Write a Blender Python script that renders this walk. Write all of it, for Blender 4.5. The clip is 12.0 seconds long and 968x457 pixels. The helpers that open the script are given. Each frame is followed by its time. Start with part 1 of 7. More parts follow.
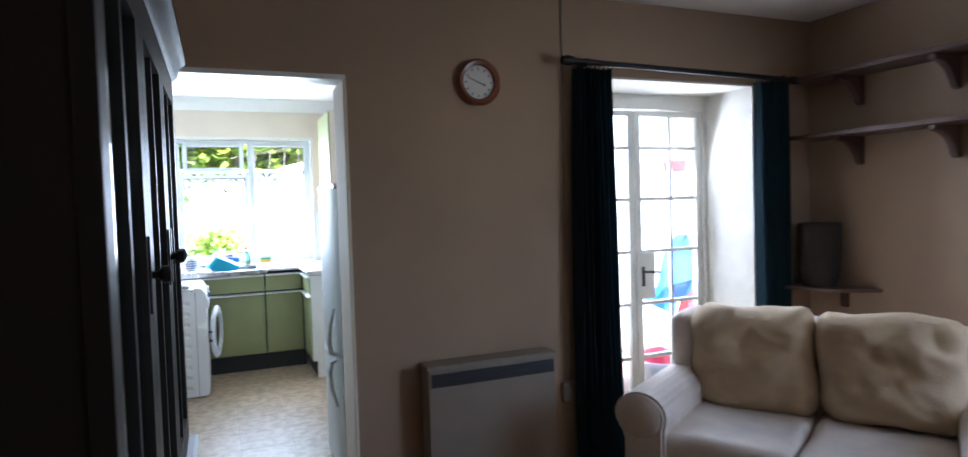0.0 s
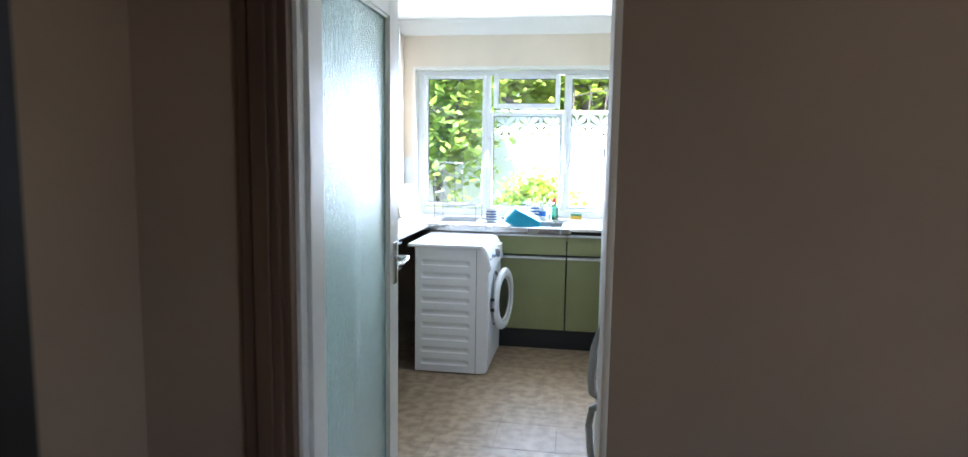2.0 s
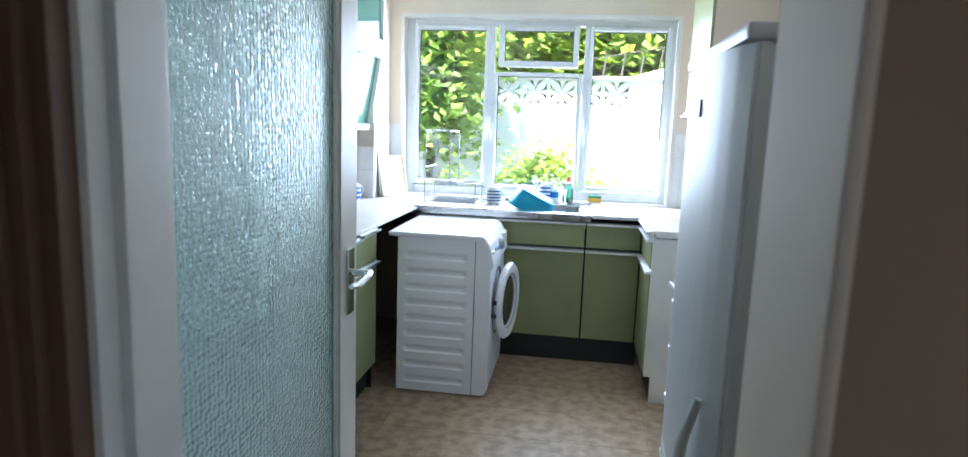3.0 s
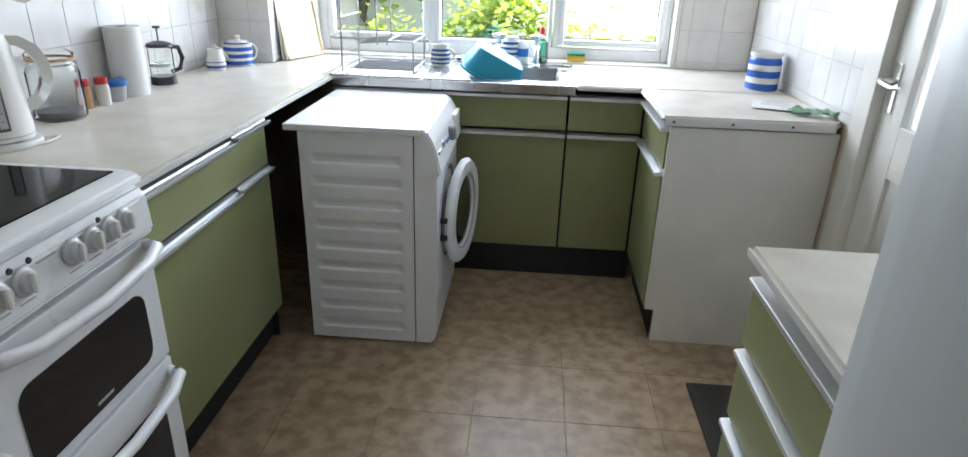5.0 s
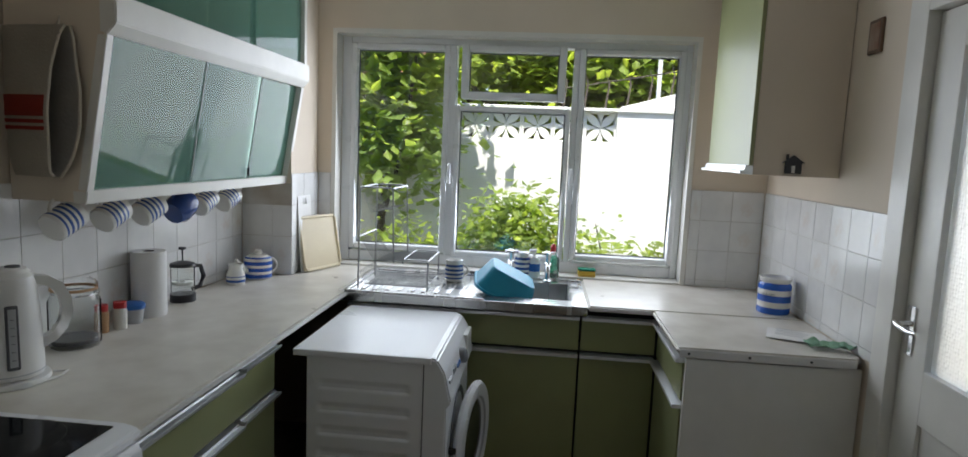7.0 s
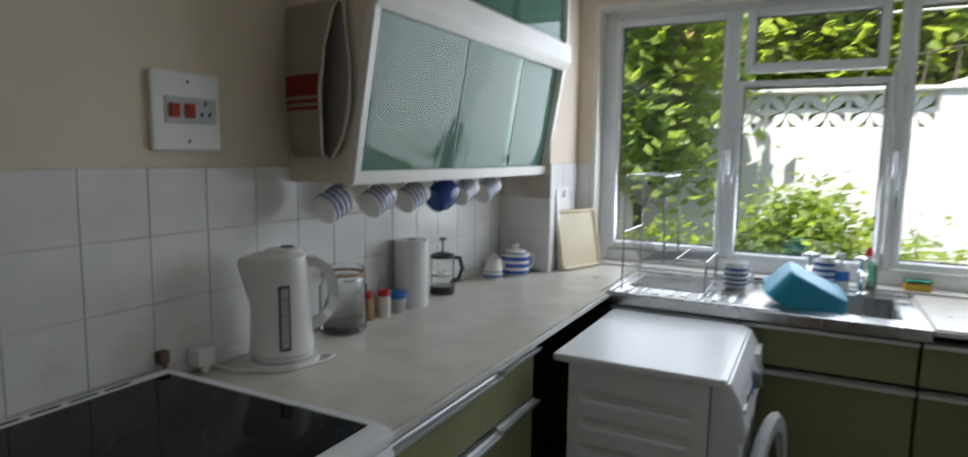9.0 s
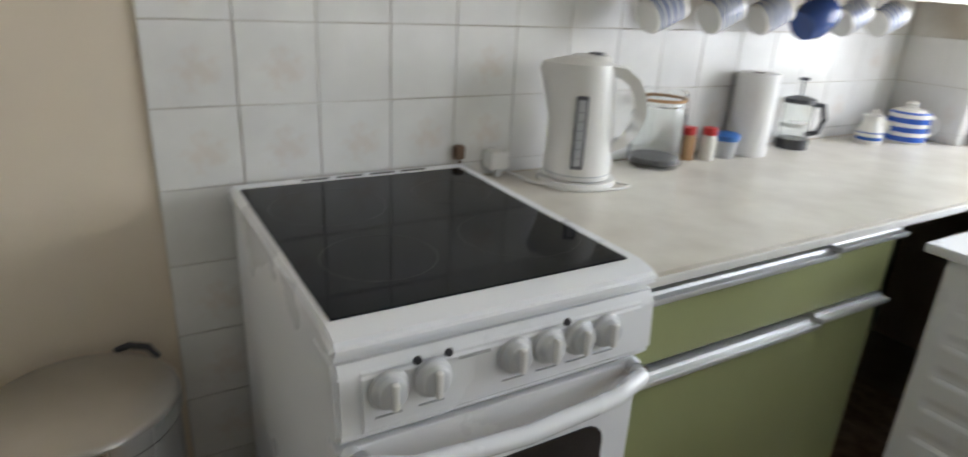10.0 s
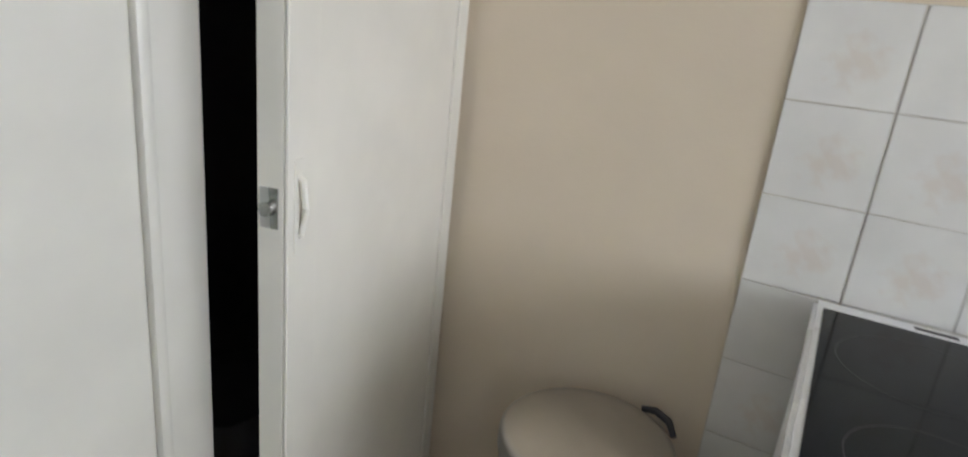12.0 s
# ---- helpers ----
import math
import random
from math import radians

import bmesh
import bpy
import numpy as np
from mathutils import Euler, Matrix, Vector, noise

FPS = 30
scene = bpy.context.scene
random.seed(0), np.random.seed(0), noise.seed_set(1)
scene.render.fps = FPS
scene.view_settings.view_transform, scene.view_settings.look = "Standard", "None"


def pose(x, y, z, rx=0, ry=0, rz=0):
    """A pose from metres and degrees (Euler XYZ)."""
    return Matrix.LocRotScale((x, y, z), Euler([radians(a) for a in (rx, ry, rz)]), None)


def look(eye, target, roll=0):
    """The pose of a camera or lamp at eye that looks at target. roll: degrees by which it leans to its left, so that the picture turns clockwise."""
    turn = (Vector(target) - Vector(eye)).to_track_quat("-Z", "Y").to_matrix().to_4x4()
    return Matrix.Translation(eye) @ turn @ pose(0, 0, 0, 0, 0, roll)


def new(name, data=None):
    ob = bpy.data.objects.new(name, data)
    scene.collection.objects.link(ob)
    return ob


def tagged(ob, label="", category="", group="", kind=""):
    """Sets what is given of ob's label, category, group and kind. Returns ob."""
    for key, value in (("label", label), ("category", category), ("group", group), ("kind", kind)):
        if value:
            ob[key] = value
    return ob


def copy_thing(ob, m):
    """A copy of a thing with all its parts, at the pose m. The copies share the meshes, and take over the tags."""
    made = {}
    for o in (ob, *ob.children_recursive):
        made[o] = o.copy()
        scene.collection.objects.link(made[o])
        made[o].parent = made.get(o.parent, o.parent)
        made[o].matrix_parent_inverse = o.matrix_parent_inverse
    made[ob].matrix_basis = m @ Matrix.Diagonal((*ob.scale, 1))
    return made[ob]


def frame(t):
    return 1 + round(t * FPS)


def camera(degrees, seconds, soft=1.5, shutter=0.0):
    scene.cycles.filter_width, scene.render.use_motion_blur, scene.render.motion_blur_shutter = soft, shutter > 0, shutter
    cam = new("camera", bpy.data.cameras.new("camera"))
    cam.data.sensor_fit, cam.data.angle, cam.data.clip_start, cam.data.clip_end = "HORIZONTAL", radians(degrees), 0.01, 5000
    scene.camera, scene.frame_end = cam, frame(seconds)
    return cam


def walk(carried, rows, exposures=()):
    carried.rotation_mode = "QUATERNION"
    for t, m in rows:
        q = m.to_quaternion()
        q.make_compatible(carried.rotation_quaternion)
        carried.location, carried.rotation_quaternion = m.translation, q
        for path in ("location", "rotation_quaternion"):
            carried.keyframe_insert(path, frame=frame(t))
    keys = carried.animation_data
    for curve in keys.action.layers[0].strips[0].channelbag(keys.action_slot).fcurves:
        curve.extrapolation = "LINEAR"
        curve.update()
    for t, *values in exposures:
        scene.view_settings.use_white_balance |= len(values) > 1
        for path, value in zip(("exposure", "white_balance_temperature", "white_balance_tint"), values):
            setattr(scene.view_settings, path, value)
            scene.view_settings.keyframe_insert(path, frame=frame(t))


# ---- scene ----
cam = camera(74.3, 12.0, soft=1.5, shutter=0.3)
PATH = [
    (0, (0.901, 1.142, 1.436), (1.668, 2.987, 1.356), -1.7),
    (0.3, (1.03, 1.342, 1.45), (1.631, 3.247, 1.358), -1.5),
    (0.5, (1.099, 1.441, 1.456), (1.6, 3.375, 1.347), -1.4),
    (0.9, (1.27, 1.698, 1.433), (1.487, 3.681, 1.293), -1.0),
    (1, (1.308, 1.754, 1.438), (1.447, 3.744, 1.292), -0.1),
    (1.5, (1.395, 2.102, 1.396), (1.23, 4.086, 1.205), 0.2),
    (2, (1.37, 2.535, 1.416), (1.067, 4.499, 1.191), 0.9),
    (2.5, (1.335, 2.973, 1.401), (1.024, 4.934, 1.158), 1.2),
    (3, (1.205, 3.383, 1.376), (0.921, 5.339, 1.071), 2.1),
    (3.5, (1.114, 3.709, 1.369), (0.981, 5.654, 0.921), 1.9),
    (3.7, (1.104, 3.833, 1.36), (0.985, 5.765, 0.859), 1.8),
    (5.5, (1.106, 4.47, 1.415), (0.966, 6.295, 0.609), 2.2),
    (6, (1.117, 4.469, 1.481), (0.938, 6.372, 0.891), 2.4),
    (6.5, (1.101, 4.463, 1.534), (0.935, 6.42, 1.158), 2.7),
    (8.5, (1.02, 4.582, 1.525), (0.429, 6.491, 1.456), 0.2),
    (9, (0.926, 4.744, 1.439), (0.015, 6.508, 1.204), 0.9),
    (9.5, (0.886, 4.849, 1.385), (-0.328, 6.345, 0.848), 1.4),
    (10, (0.89, 4.98, 1.32), (-0.712, 5.948, 0.616), 3.1),
    (10.5, (0.86, 5.018, 1.271), (-0.931, 5.3, 0.427), 4.4),
    (11, (0.855, 5.035, 1.269), (-0.938, 4.851, 0.402), 3.3),
    (11.5, (0.804, 5.073, 1.28), (-0.975, 4.57, 0.517), 5.0),
    (12, (0.746, 5.135, 1.309), (-0.931, 4.233, 0.697), 6.1),
]
walk(cam, [(t, look(eye, target, roll)) for t, eye, target, roll in PATH],
     exposures=[(0.0, 3.3, 5500, 8), (1.5, 3.1, 5700, 8), (2.5, 2.95, 5600, 8), (3.0, 2.8, 5500, 8), (3.7, 2.6, 5800, 9), (5.3, 2.25, 6300, 10), (5.6, 1.9, 6300, 10), (6.5, 1.1, 6500, 10), (8.5, 0.85, 6500, 10), (9.1, 1.0, 6500, 10), (9.5, 1.4, 6300, 10), (10.0, 2.3, 6800, 11), (10.5, 2.9, 6900, 12), (11.0, 2.85, 6800, 12), (12.0, 2.55, 6700, 12)])

# ---- daylight ----
world = bpy.data.worlds.new("world")
scene.world = world
world.use_nodes = True
SKY = world.node_tree.nodes.new("ShaderNodeTexSky")
SKY.sky_type = "NISHITA"
SKY.sun_disc = False
SKY.sun_elevation, SKY.sun_rotation = radians(65), radians(177)
world.node_tree.links.new(SKY.outputs[0], world.node_tree.nodes["Background"].inputs[0])
world.node_tree.nodes["Background"].inputs[1].default_value = 0.15

sun_data = bpy.data.lights.new("sun", "SUN")
sun_data.energy, sun_data.angle, sun_data.color = 5.0, radians(0.6), (1.0, 0.96, 0.88)
sun = new("sun", sun_data)
sun.matrix_world = look((0.3, -2.7, 9.0), (0.6, 1.5, 0.0))


def window_light(name, eye, target, w, h, watts):
    """Sky light entering through one opening."""
    data = bpy.data.lights.new(name, "AREA")
    data.shape, data.size, data.size_y, data.energy, data.color = "RECTANGLE", w, h, watts, (0.87, 0.94, 1.08)
    ob = new(name, data)
    ob.matrix_world = look(eye, target)
    return ob


window_light("kitchen_window_daylight", (0.88, 7.825, 1.56), (0.88, 6.8, 1.40), 1.70, 1.05, 10.5)
window_light("garden_door_daylight", (3.3, 4.56, 1.4), (2.8, 3.0, 0.9), 0.95, 1.2, 5.0)
window_light("side_window_daylight", (4.33, 1.25, 1.5), (2.9, 2.8, 0.3), 1.1, 1.1, 2.0)


# ---- materials ----
def mat(name, color, rough=0.5, metal=0.0, vary=0.12, scale=6.0, bump=0.1, bump_scale=60.0, color2=None, spec=0.5, obj_vary=0.0, stretch=(1, 1, 1), coat=0.0):
    """A principled surface with blotches at one scale and fine relief at another."""
    m = bpy.data.materials.new(name)
    m.use_nodes = True
    nt = m.node_tree
    n, l = nt.nodes, nt.links
    p = n["Principled BSDF"]
    p.inputs["Roughness"].default_value, p.inputs["Metallic"].default_value = rough, metal
    p.inputs["Specular IOR Level"].default_value = spec
    p.inputs["Coat Weight"].default_value = coat
    co = n.new("ShaderNodeTexCoord")
    mp = n.new("ShaderNodeMapping")
    mp.inputs["Scale"].default_value = stretch
    if obj_vary:
        where, shift = n.new("ShaderNodeObjectInfo"), n.new("ShaderNodeVectorMath")
        l.new(co.outputs["Object"], shift.inputs[0])
        l.new(where.outputs["Location"], shift.inputs[1])
        l.new(shift.outputs[0], mp.inputs[0])
    else:
        l.new(co.outputs["Object"], mp.inputs[0])
    big = n.new("ShaderNodeTexNoise")
    big.inputs["Scale"].default_value, big.inputs["Detail"].default_value = scale, 6
    l.new(mp.outputs[0], big.inputs["Vector"])
    ramp = n.new("ShaderNodeValToRGB")
    ramp.color_ramp.elements[0].position, ramp.color_ramp.elements[1].position = 0.35, 0.68
    dark = color2 or tuple(c * (1 - 2 * vary) for c in color)
    ramp.color_ramp.elements[0].color, ramp.color_ramp.elements[1].color = (*dark, 1), (*color, 1)
    l.new(big.outputs[0], ramp.inputs[0])
    out = ramp.outputs[0]
    if obj_vary:
        info, hsv, mul = n.new("ShaderNodeObjectInfo"), n.new("ShaderNodeHueSaturation"), n.new("ShaderNodeMapRange")
        mul.inputs[3].default_value, mul.inputs[4].default_value = 1 - obj_vary, 1 + obj_vary
        l.new(info.outputs["Random"], mul.inputs[0])
        l.new(mul.outputs[0], hsv.inputs["Value"])
        l.new(out, hsv.inputs["Color"])
        out = hsv.outputs[0]
    l.new(out, p.inputs["Base Color"])
    fine = n.new("ShaderNodeTexNoise")
    fine.inputs["Scale"].default_value, fine.inputs["Detail"].default_value = bump_scale, 4
    l.new(mp.outputs[0], fine.inputs["Vector"])
    if bump:
        b = n.new("ShaderNodeBump")
        b.inputs["Strength"].default_value, b.inputs["Distance"].default_value = bump, 0.004
        l.new(fine.outputs[0], b.inputs["Height"])
        l.new(b.outputs[0], p.inputs["Normal"])
    rr = n.new("ShaderNodeMapRange")
    rr.inputs[3].default_value, rr.inputs[4].default_value = max(rough - 0.06, 0.02), min(rough + 0.08, 1)
    l.new(big.outputs[0], rr.inputs[0])
    l.new(rr.outputs[0], p.inputs["Roughness"])
    return m


def clear_glass(name, gloss=0.07, tint=(1, 1, 1), rough=0.0):
    m = bpy.data.materials.new(name)
    m.use_nodes = True
    n, l = m.node_tree.nodes, m.node_tree.links
    n.remove(n["Principled BSDF"])
    tr, gl, mix = n.new("ShaderNodeBsdfTransparent"), n.new("ShaderNodeBsdfGlossy"), n.new("ShaderNodeMixShader")
    tr.inputs[0].default_value = (*tint, 1)
    gl.inputs["Roughness"].default_value = rough
    fres, add = n.new("ShaderNodeFresnel"), n.new("ShaderNodeMath")
    fres.inputs[0].default_value = 1.45
    add.inputs[1].default_value = gloss - 0.035
    l.new(fres.outputs[0], add.inputs[0])
    l.new(add.outputs[0], mix.inputs[0])
    l.new(tr.outputs[0], mix.inputs[1])
    l.new(gl.outputs[0], mix.inputs[2])
    l.new(mix.outputs[0], n["Material Output"].inputs[0])
    return m


def textured_glass(name, tint, scale, strength, rough=0.12, stretch=(1, 1, 1)):
    m = bpy.data.materials.new(name)
    m.use_nodes = True
    n, l = m.node_tree.nodes, m.node_tree.links
    p = n["Principled BSDF"]
    p.inputs["Base Color"].default_value = (*tint, 1)
    p.inputs["Transmission Weight"].default_value, p.inputs["Roughness"].default_value, p.inputs["IOR"].default_value = 0.86, rough, 1.35
    co, mp, vor, b = n.new("ShaderNodeTexCoord"), n.new("ShaderNodeMapping"), n.new("ShaderNodeTexVoronoi"), n.new("ShaderNodeBump")
    mp.inputs["Scale"].default_value = stretch
    vor.feature = "SMOOTH_F1"
    vor.inputs["Scale"].default_value = scale
    vor.inputs["Randomness"].default_value = 0.45
    b.inputs["Strength"].default_value, b.inputs["Distance"].default_value = strength, 0.006
    l.new(co.outputs["Object"], mp.inputs[0])
    l.new(mp.outputs[0], vor.inputs["Vector"])
    l.new(vor.outputs["Distance"], b.inputs["Height"])
    l.new(b.outputs[0], p.inputs["Normal"])
    return m


def striped(name, a, b, bands, duty=0.5, phase=0.0, lo=0.0, hi=1.0):
    """Glazed pottery with painted horizontal bands."""
    m = bpy.data.materials.new(name)
    m.use_nodes = True
    n, l = m.node_tree.nodes, m.node_tree.links
    p = n["Principled BSDF"]
    p.inputs["Roughness"].default_value = 0.15
    co, sep = n.new("ShaderNodeTexCoord"), n.new("ShaderNodeSeparateXYZ")
    l.new(co.outputs["Generated"], sep.inputs[0])
    mul, fr, gt = n.new("ShaderNodeMath"), n.new("ShaderNodeMath"), n.new("ShaderNodeMath")
    mul.operation, fr.operation, gt.operation = "MULTIPLY_ADD", "FRACT", "GREATER_THAN"
    mul.inputs[1].default_value, mul.inputs[2].default_value, gt.inputs[1].default_value = bands, phase, duty
    l.new(sep.outputs[2], mul.inputs[0])
    l.new(mul.outputs[0], fr.inputs[0])
    l.new(fr.outputs[0], gt.inputs[0])
    low, high, both, both2 = (n.new("ShaderNodeMath") for _ in range(4))
    low.operation, high.operation, both.operation, both2.operation = "GREATER_THAN", "LESS_THAN", "MULTIPLY", "MULTIPLY"
    low.inputs[1].default_value, high.inputs[1].default_value = lo, hi
    l.new(sep.outputs[2], low.inputs[0])
    l.new(sep.outputs[2], high.inputs[0])
    l.new(low.outputs[0], both.inputs[0])
    l.new(high.outputs[0], both.inputs[1])
    l.new(both.outputs[0], both2.inputs[0])
    l.new(gt.outputs[0], both2.inputs[1])
    mix = n.new("ShaderNodeMix")
    mix.data_type = "RGBA"
    mix.inputs["A"].default_value, mix.inputs["B"].default_value = (*a, 1), (*b, 1)
    l.new(both2.outputs[0], mix.inputs["Factor"])
    l.new(mix.outputs["Result"], p.inputs["Base Color"])
    return m


def tile_glaze(name):
    """White glazed tile, cloudy; some tiles carry a faint beige flower print."""
    m = mat(name, (0.76, 0.75, 0.725), 0.2, vary=0.05, scale=9, bump=0.05, bump_scale=25, obj_vary=0.03)
    n, l = m.node_tree.nodes, m.node_tree.links
    p = n["Principled BSDF"]
    under = p.inputs["Base Color"].links[0].from_socket
    info, co, off, vm, nz, add, lt, pick, both = (n.new("ShaderNode" + k) for k in ("ObjectInfo", "TexCoord", "VectorMath", "VectorMath", "TexNoise", "Math", "MapRange", "Math", "Math"))
    off.operation, vm.operation = "SUBTRACT", "LENGTH"
    off.inputs[1].default_value = (0.0, 0.012, -0.01)
    l.new(co.outputs["Object"], off.inputs[0])
    l.new(off.outputs[0], vm.inputs[0])
    nz.inputs["Scale"].default_value, nz.inputs["Detail"].default_value = 55, 3
    l.new(co.outputs["Object"], nz.inputs["Vector"])
    add.operation = "MULTIPLY_ADD"
    add.inputs[1].default_value = 0.09
    l.new(nz.outputs[0], add.inputs[0])
    l.new(vm.outputs["Value"], add.inputs[2])
    lt.inputs[1].default_value, lt.inputs[2].default_value, lt.inputs[3].default_value, lt.inputs[4].default_value = 0.056, 0.088, 0.30, 0.0
    l.new(add.outputs[0], lt.inputs[0])
    pick.operation = "GREATER_THAN"
    pick.inputs[1].default_value = 0.64
    l.new(info.outputs["Random"], pick.inputs[0])
    both.operation = "MULTIPLY"
    l.new(lt.outputs[0], both.inputs[0])
    l.new(pick.outputs[0], both.inputs[1])
    mix = n.new("ShaderNodeMix")
    mix.data_type = "RGBA"
    mix.inputs["B"].default_value = (0.62, 0.48, 0.38, 1)
    l.new(both.outputs[0], mix.inputs["Factor"])
    l.new(under, mix.inputs["A"])
    l.new(mix.outputs["Result"], p.inputs["Base Color"])
    return m


CREAM = mat("cream_wall_paint", (0.72, 0.62, 0.495), 0.75, vary=0.04, scale=2.5, bump=0.12, bump_scale=90)
PARLOUR = mat("parlour_wall_paint", (0.36, 0.25, 0.165), 0.85, vary=0.07, scale=1.6, bump=0.25, bump_scale=40)
REVEAL = mat("reveal_plaster", (0.68, 0.63, 0.54), 0.85, vary=0.08, scale=5, bump=0.35, bump_scale=45)
CEIL = mat("ceiling_paint", (0.78, 0.76, 0.72), 0.85, vary=0.03, scale=2, bump=0.15, bump_scale=70)
GLOSSW = mat("white_gloss_paint", (0.76, 0.74, 0.68), 0.32, vary=0.05, scale=5, bump=0.1, bump_scale=30)
UPVC = mat("white_plastic_frame", (0.82, 0.83, 0.84), 0.28, vary=0.02, bump=0.02)
ENAMEL = mat("white_enamel", (0.82, 0.83, 0.85), 0.28, vary=0.02, scale=3, bump=0.02)
FRIDGE = mat("fridge_enamel", (0.60, 0.62, 0.63), 0.42, vary=0.03, scale=3, bump=0.05, bump_scale=120)
SEAL = mat("grey_rubber", (0.20, 0.21, 0.22), 0.6)
GREEN = mat("olive_green_laminate", (0.29, 0.31, 0.145), 0.42, vary=0.05, scale=4, bump=0.08, bump_scale=220)
ALU = mat("aluminium_trim", (0.82, 0.83, 0.84), 0.38, 0.7, vary=0.06, scale=14, bump=0.06, bump_scale=150, stretch=(1, 0.1, 1))
# Black of plinths and sack; also paints shade into recesses and gaps.
BLACK = mat("black_plinth_and_shade", (0.014, 0.016, 0.02), 0.6, vary=0.2, bump=0.15)
TOP = mat("marbled_worktop_laminate", (0.70, 0.67, 0.60), 0.30, scale=7, bump=0.03, color2=(0.55, 0.51, 0.44))
TOPEDGE = mat("worktop_edge", (0.72, 0.71, 0.68), 0.35, vary=0.06, scale=10)
TILE = tile_glaze("glazed_wall_tile")
GROUT = mat("grout", (0.68, 0.66, 0.62), 0.9, scale=5, color2=(0.46, 0.41, 0.34))
VINYL = mat("mottled_brown_vinyl", (0.40, 0.295, 0.19), 0.40, scale=17, bump=0.1, bump_scale=110, color2=(0.25, 0.175, 0.105), obj_vary=0.06)
for e, at in zip([k for k in VINYL.node_tree.nodes if k.bl_idname == "ShaderNodeValToRGB"][0].color_ramp.elements, (0.38, 0.60)):
    e.position = at
VJOINT = mat("vinyl_joint", (0.40, 0.33, 0.25), 0.7)
STEEL = mat("stainless_steel", (0.62, 0.62, 0.61), 0.26, 1.0, vary=0.08, scale=6, bump=0.04, bump_scale=200, stretch=(1, 1, 0.08))
BINLID = mat("brushed_steel_lid", (0.58, 0.565, 0.54), 0.34, 1.0, vary=0.1, scale=5, bump=0.05, bump_scale=180)
CHROME = mat("chrome", (0.80, 0.81, 0.82), 0.10, 1.0, vary=0.04, bump=0)
HOB = mat("black_ceramic_glass", (0.006, 0.007, 0.009), 0.03, vary=0.1, bump=0, spec=0.12)
OVENGLASS = mat("dark_oven_glass", (0.012, 0.013, 0.016), 0.08, bump=0)
RINGS = mat("hob_ring_print", (0.016, 0.016, 0.018), 0.1, bump=0)
PRINT = mat("dark_print", (0.10, 0.10, 0.11), 0.6, bump=0)
KNOB = mat("silver_grey_knob", (0.56, 0.57, 0.58), 0.35, vary=0.04, bump=0.02)
GREYPL = mat("grey_plastic", (0.45, 0.46, 0.47), 0.4, vary=0.05)
WHITEPL = mat("white_plastic", (0.78, 0.77, 0.74), 0.35, vary=0.03, bump=0.03)
DARKPL = mat("dark_plastic", (0.03, 0.03, 0.035), 0.4, bump=0.03)
TEAL = mat("teal_plastic_bowl", (0.015, 0.30, 0.46), 0.42, vary=0.06)
BLUEPL = mat("blue_plastic", (0.03, 0.16, 0.50), 0.4)
NAVY = mat("blue_glaze", (0.025, 0.075, 0.28), 0.15, bump=0)
POT = mat("white_pottery", (0.74, 0.72, 0.66), 0.16, vary=0.04, bump=0)
MUGSTRIPE = striped("striped_pottery", (0.74, 0.73, 0.69), (0.035, 0.09, 0.30), 5.0, 0.5, 0.0, 0.12, 0.9)
CANSTRIPE = striped("broad_striped_pottery", (0.74, 0.73, 0.69), (0.03, 0.10, 0.42), 3.5, 0.42, 0.15, 0.0, 1.0)
CANISTRIPE = striped("canister_pottery", (0.76, 0.75, 0.71), (0.03, 0.12, 0.50), 3.0, 0.46, 0.42, 0.0, 0.93)
CREAMSTRIPE = striped("band_pottery", (0.74, 0.73, 0.69), (0.04, 0.12, 0.40), 4.0, 0.5, 0.0, 0.1, 0.42)
PAPER = mat("white_paper", (0.80, 0.79, 0.77), 0.9, vary=0.03, bump=0.3, bump_scale=35)
TRAYC = mat("cream_plastic_tray", (0.72, 0.62, 0.42), 0.4, vary=0.04)
SPONGEY = mat("yellow_sponge", (0.75, 0.48, 0.08), 0.95, bump=0.6, bump_scale=200)
SPONGEG = mat("green_scourer", (0.02, 0.22, 0.13), 0.95, bump=0.6, bump_scale=300)
RED = mat("red_plastic", (0.55, 0.03, 0.03), 0.4)
GREENCLOTH = mat("pale_green_cloth", (0.30, 0.52, 0.36), 0.95, bump=0.4, bump_scale=150)
MITTC = mat("oven_mitt_cotton", (0.62, 0.56, 0.46), 0.95, vary=0.08, bump=0.4, bump_scale=180)
MITTL = mat("grey_quilted_lining", (0.44, 0.42, 0.38), 0.95, vary=0.08, bump=0.5, bump_scale=120)
MITTR = mat("oven_mitt_red_band", (0.42, 0.06, 0.04), 0.95, bump=0.4, bump_scale=180)
RACKW = mat("dull_chrome_wire", (0.40, 0.41, 0.42), 0.32, 0.9, vary=0.08, bump=0)
MATT = mat("dark_doormat", (0.05, 0.045, 0.04), 1.0, bump=0.8, bump_scale=160)
SKIRT = mat("worn_red_brown_skirting", (0.36, 0.27, 0.21), 0.8, scale=14, bump=0.4, color2=(0.24, 0.12, 0.08))
JARBROWN = mat("matt_dark_brown_pottery", (0.03, 0.02, 0.015), 0.85, bump=0.2)
STAIN = mat("dark_stained_wood", (0.014, 0.011, 0.009), 0.45, spec=0.3, vary=0.25, scale=5, bump=0.15, bump_scale=70, stretch=(1, 1, 0.12))
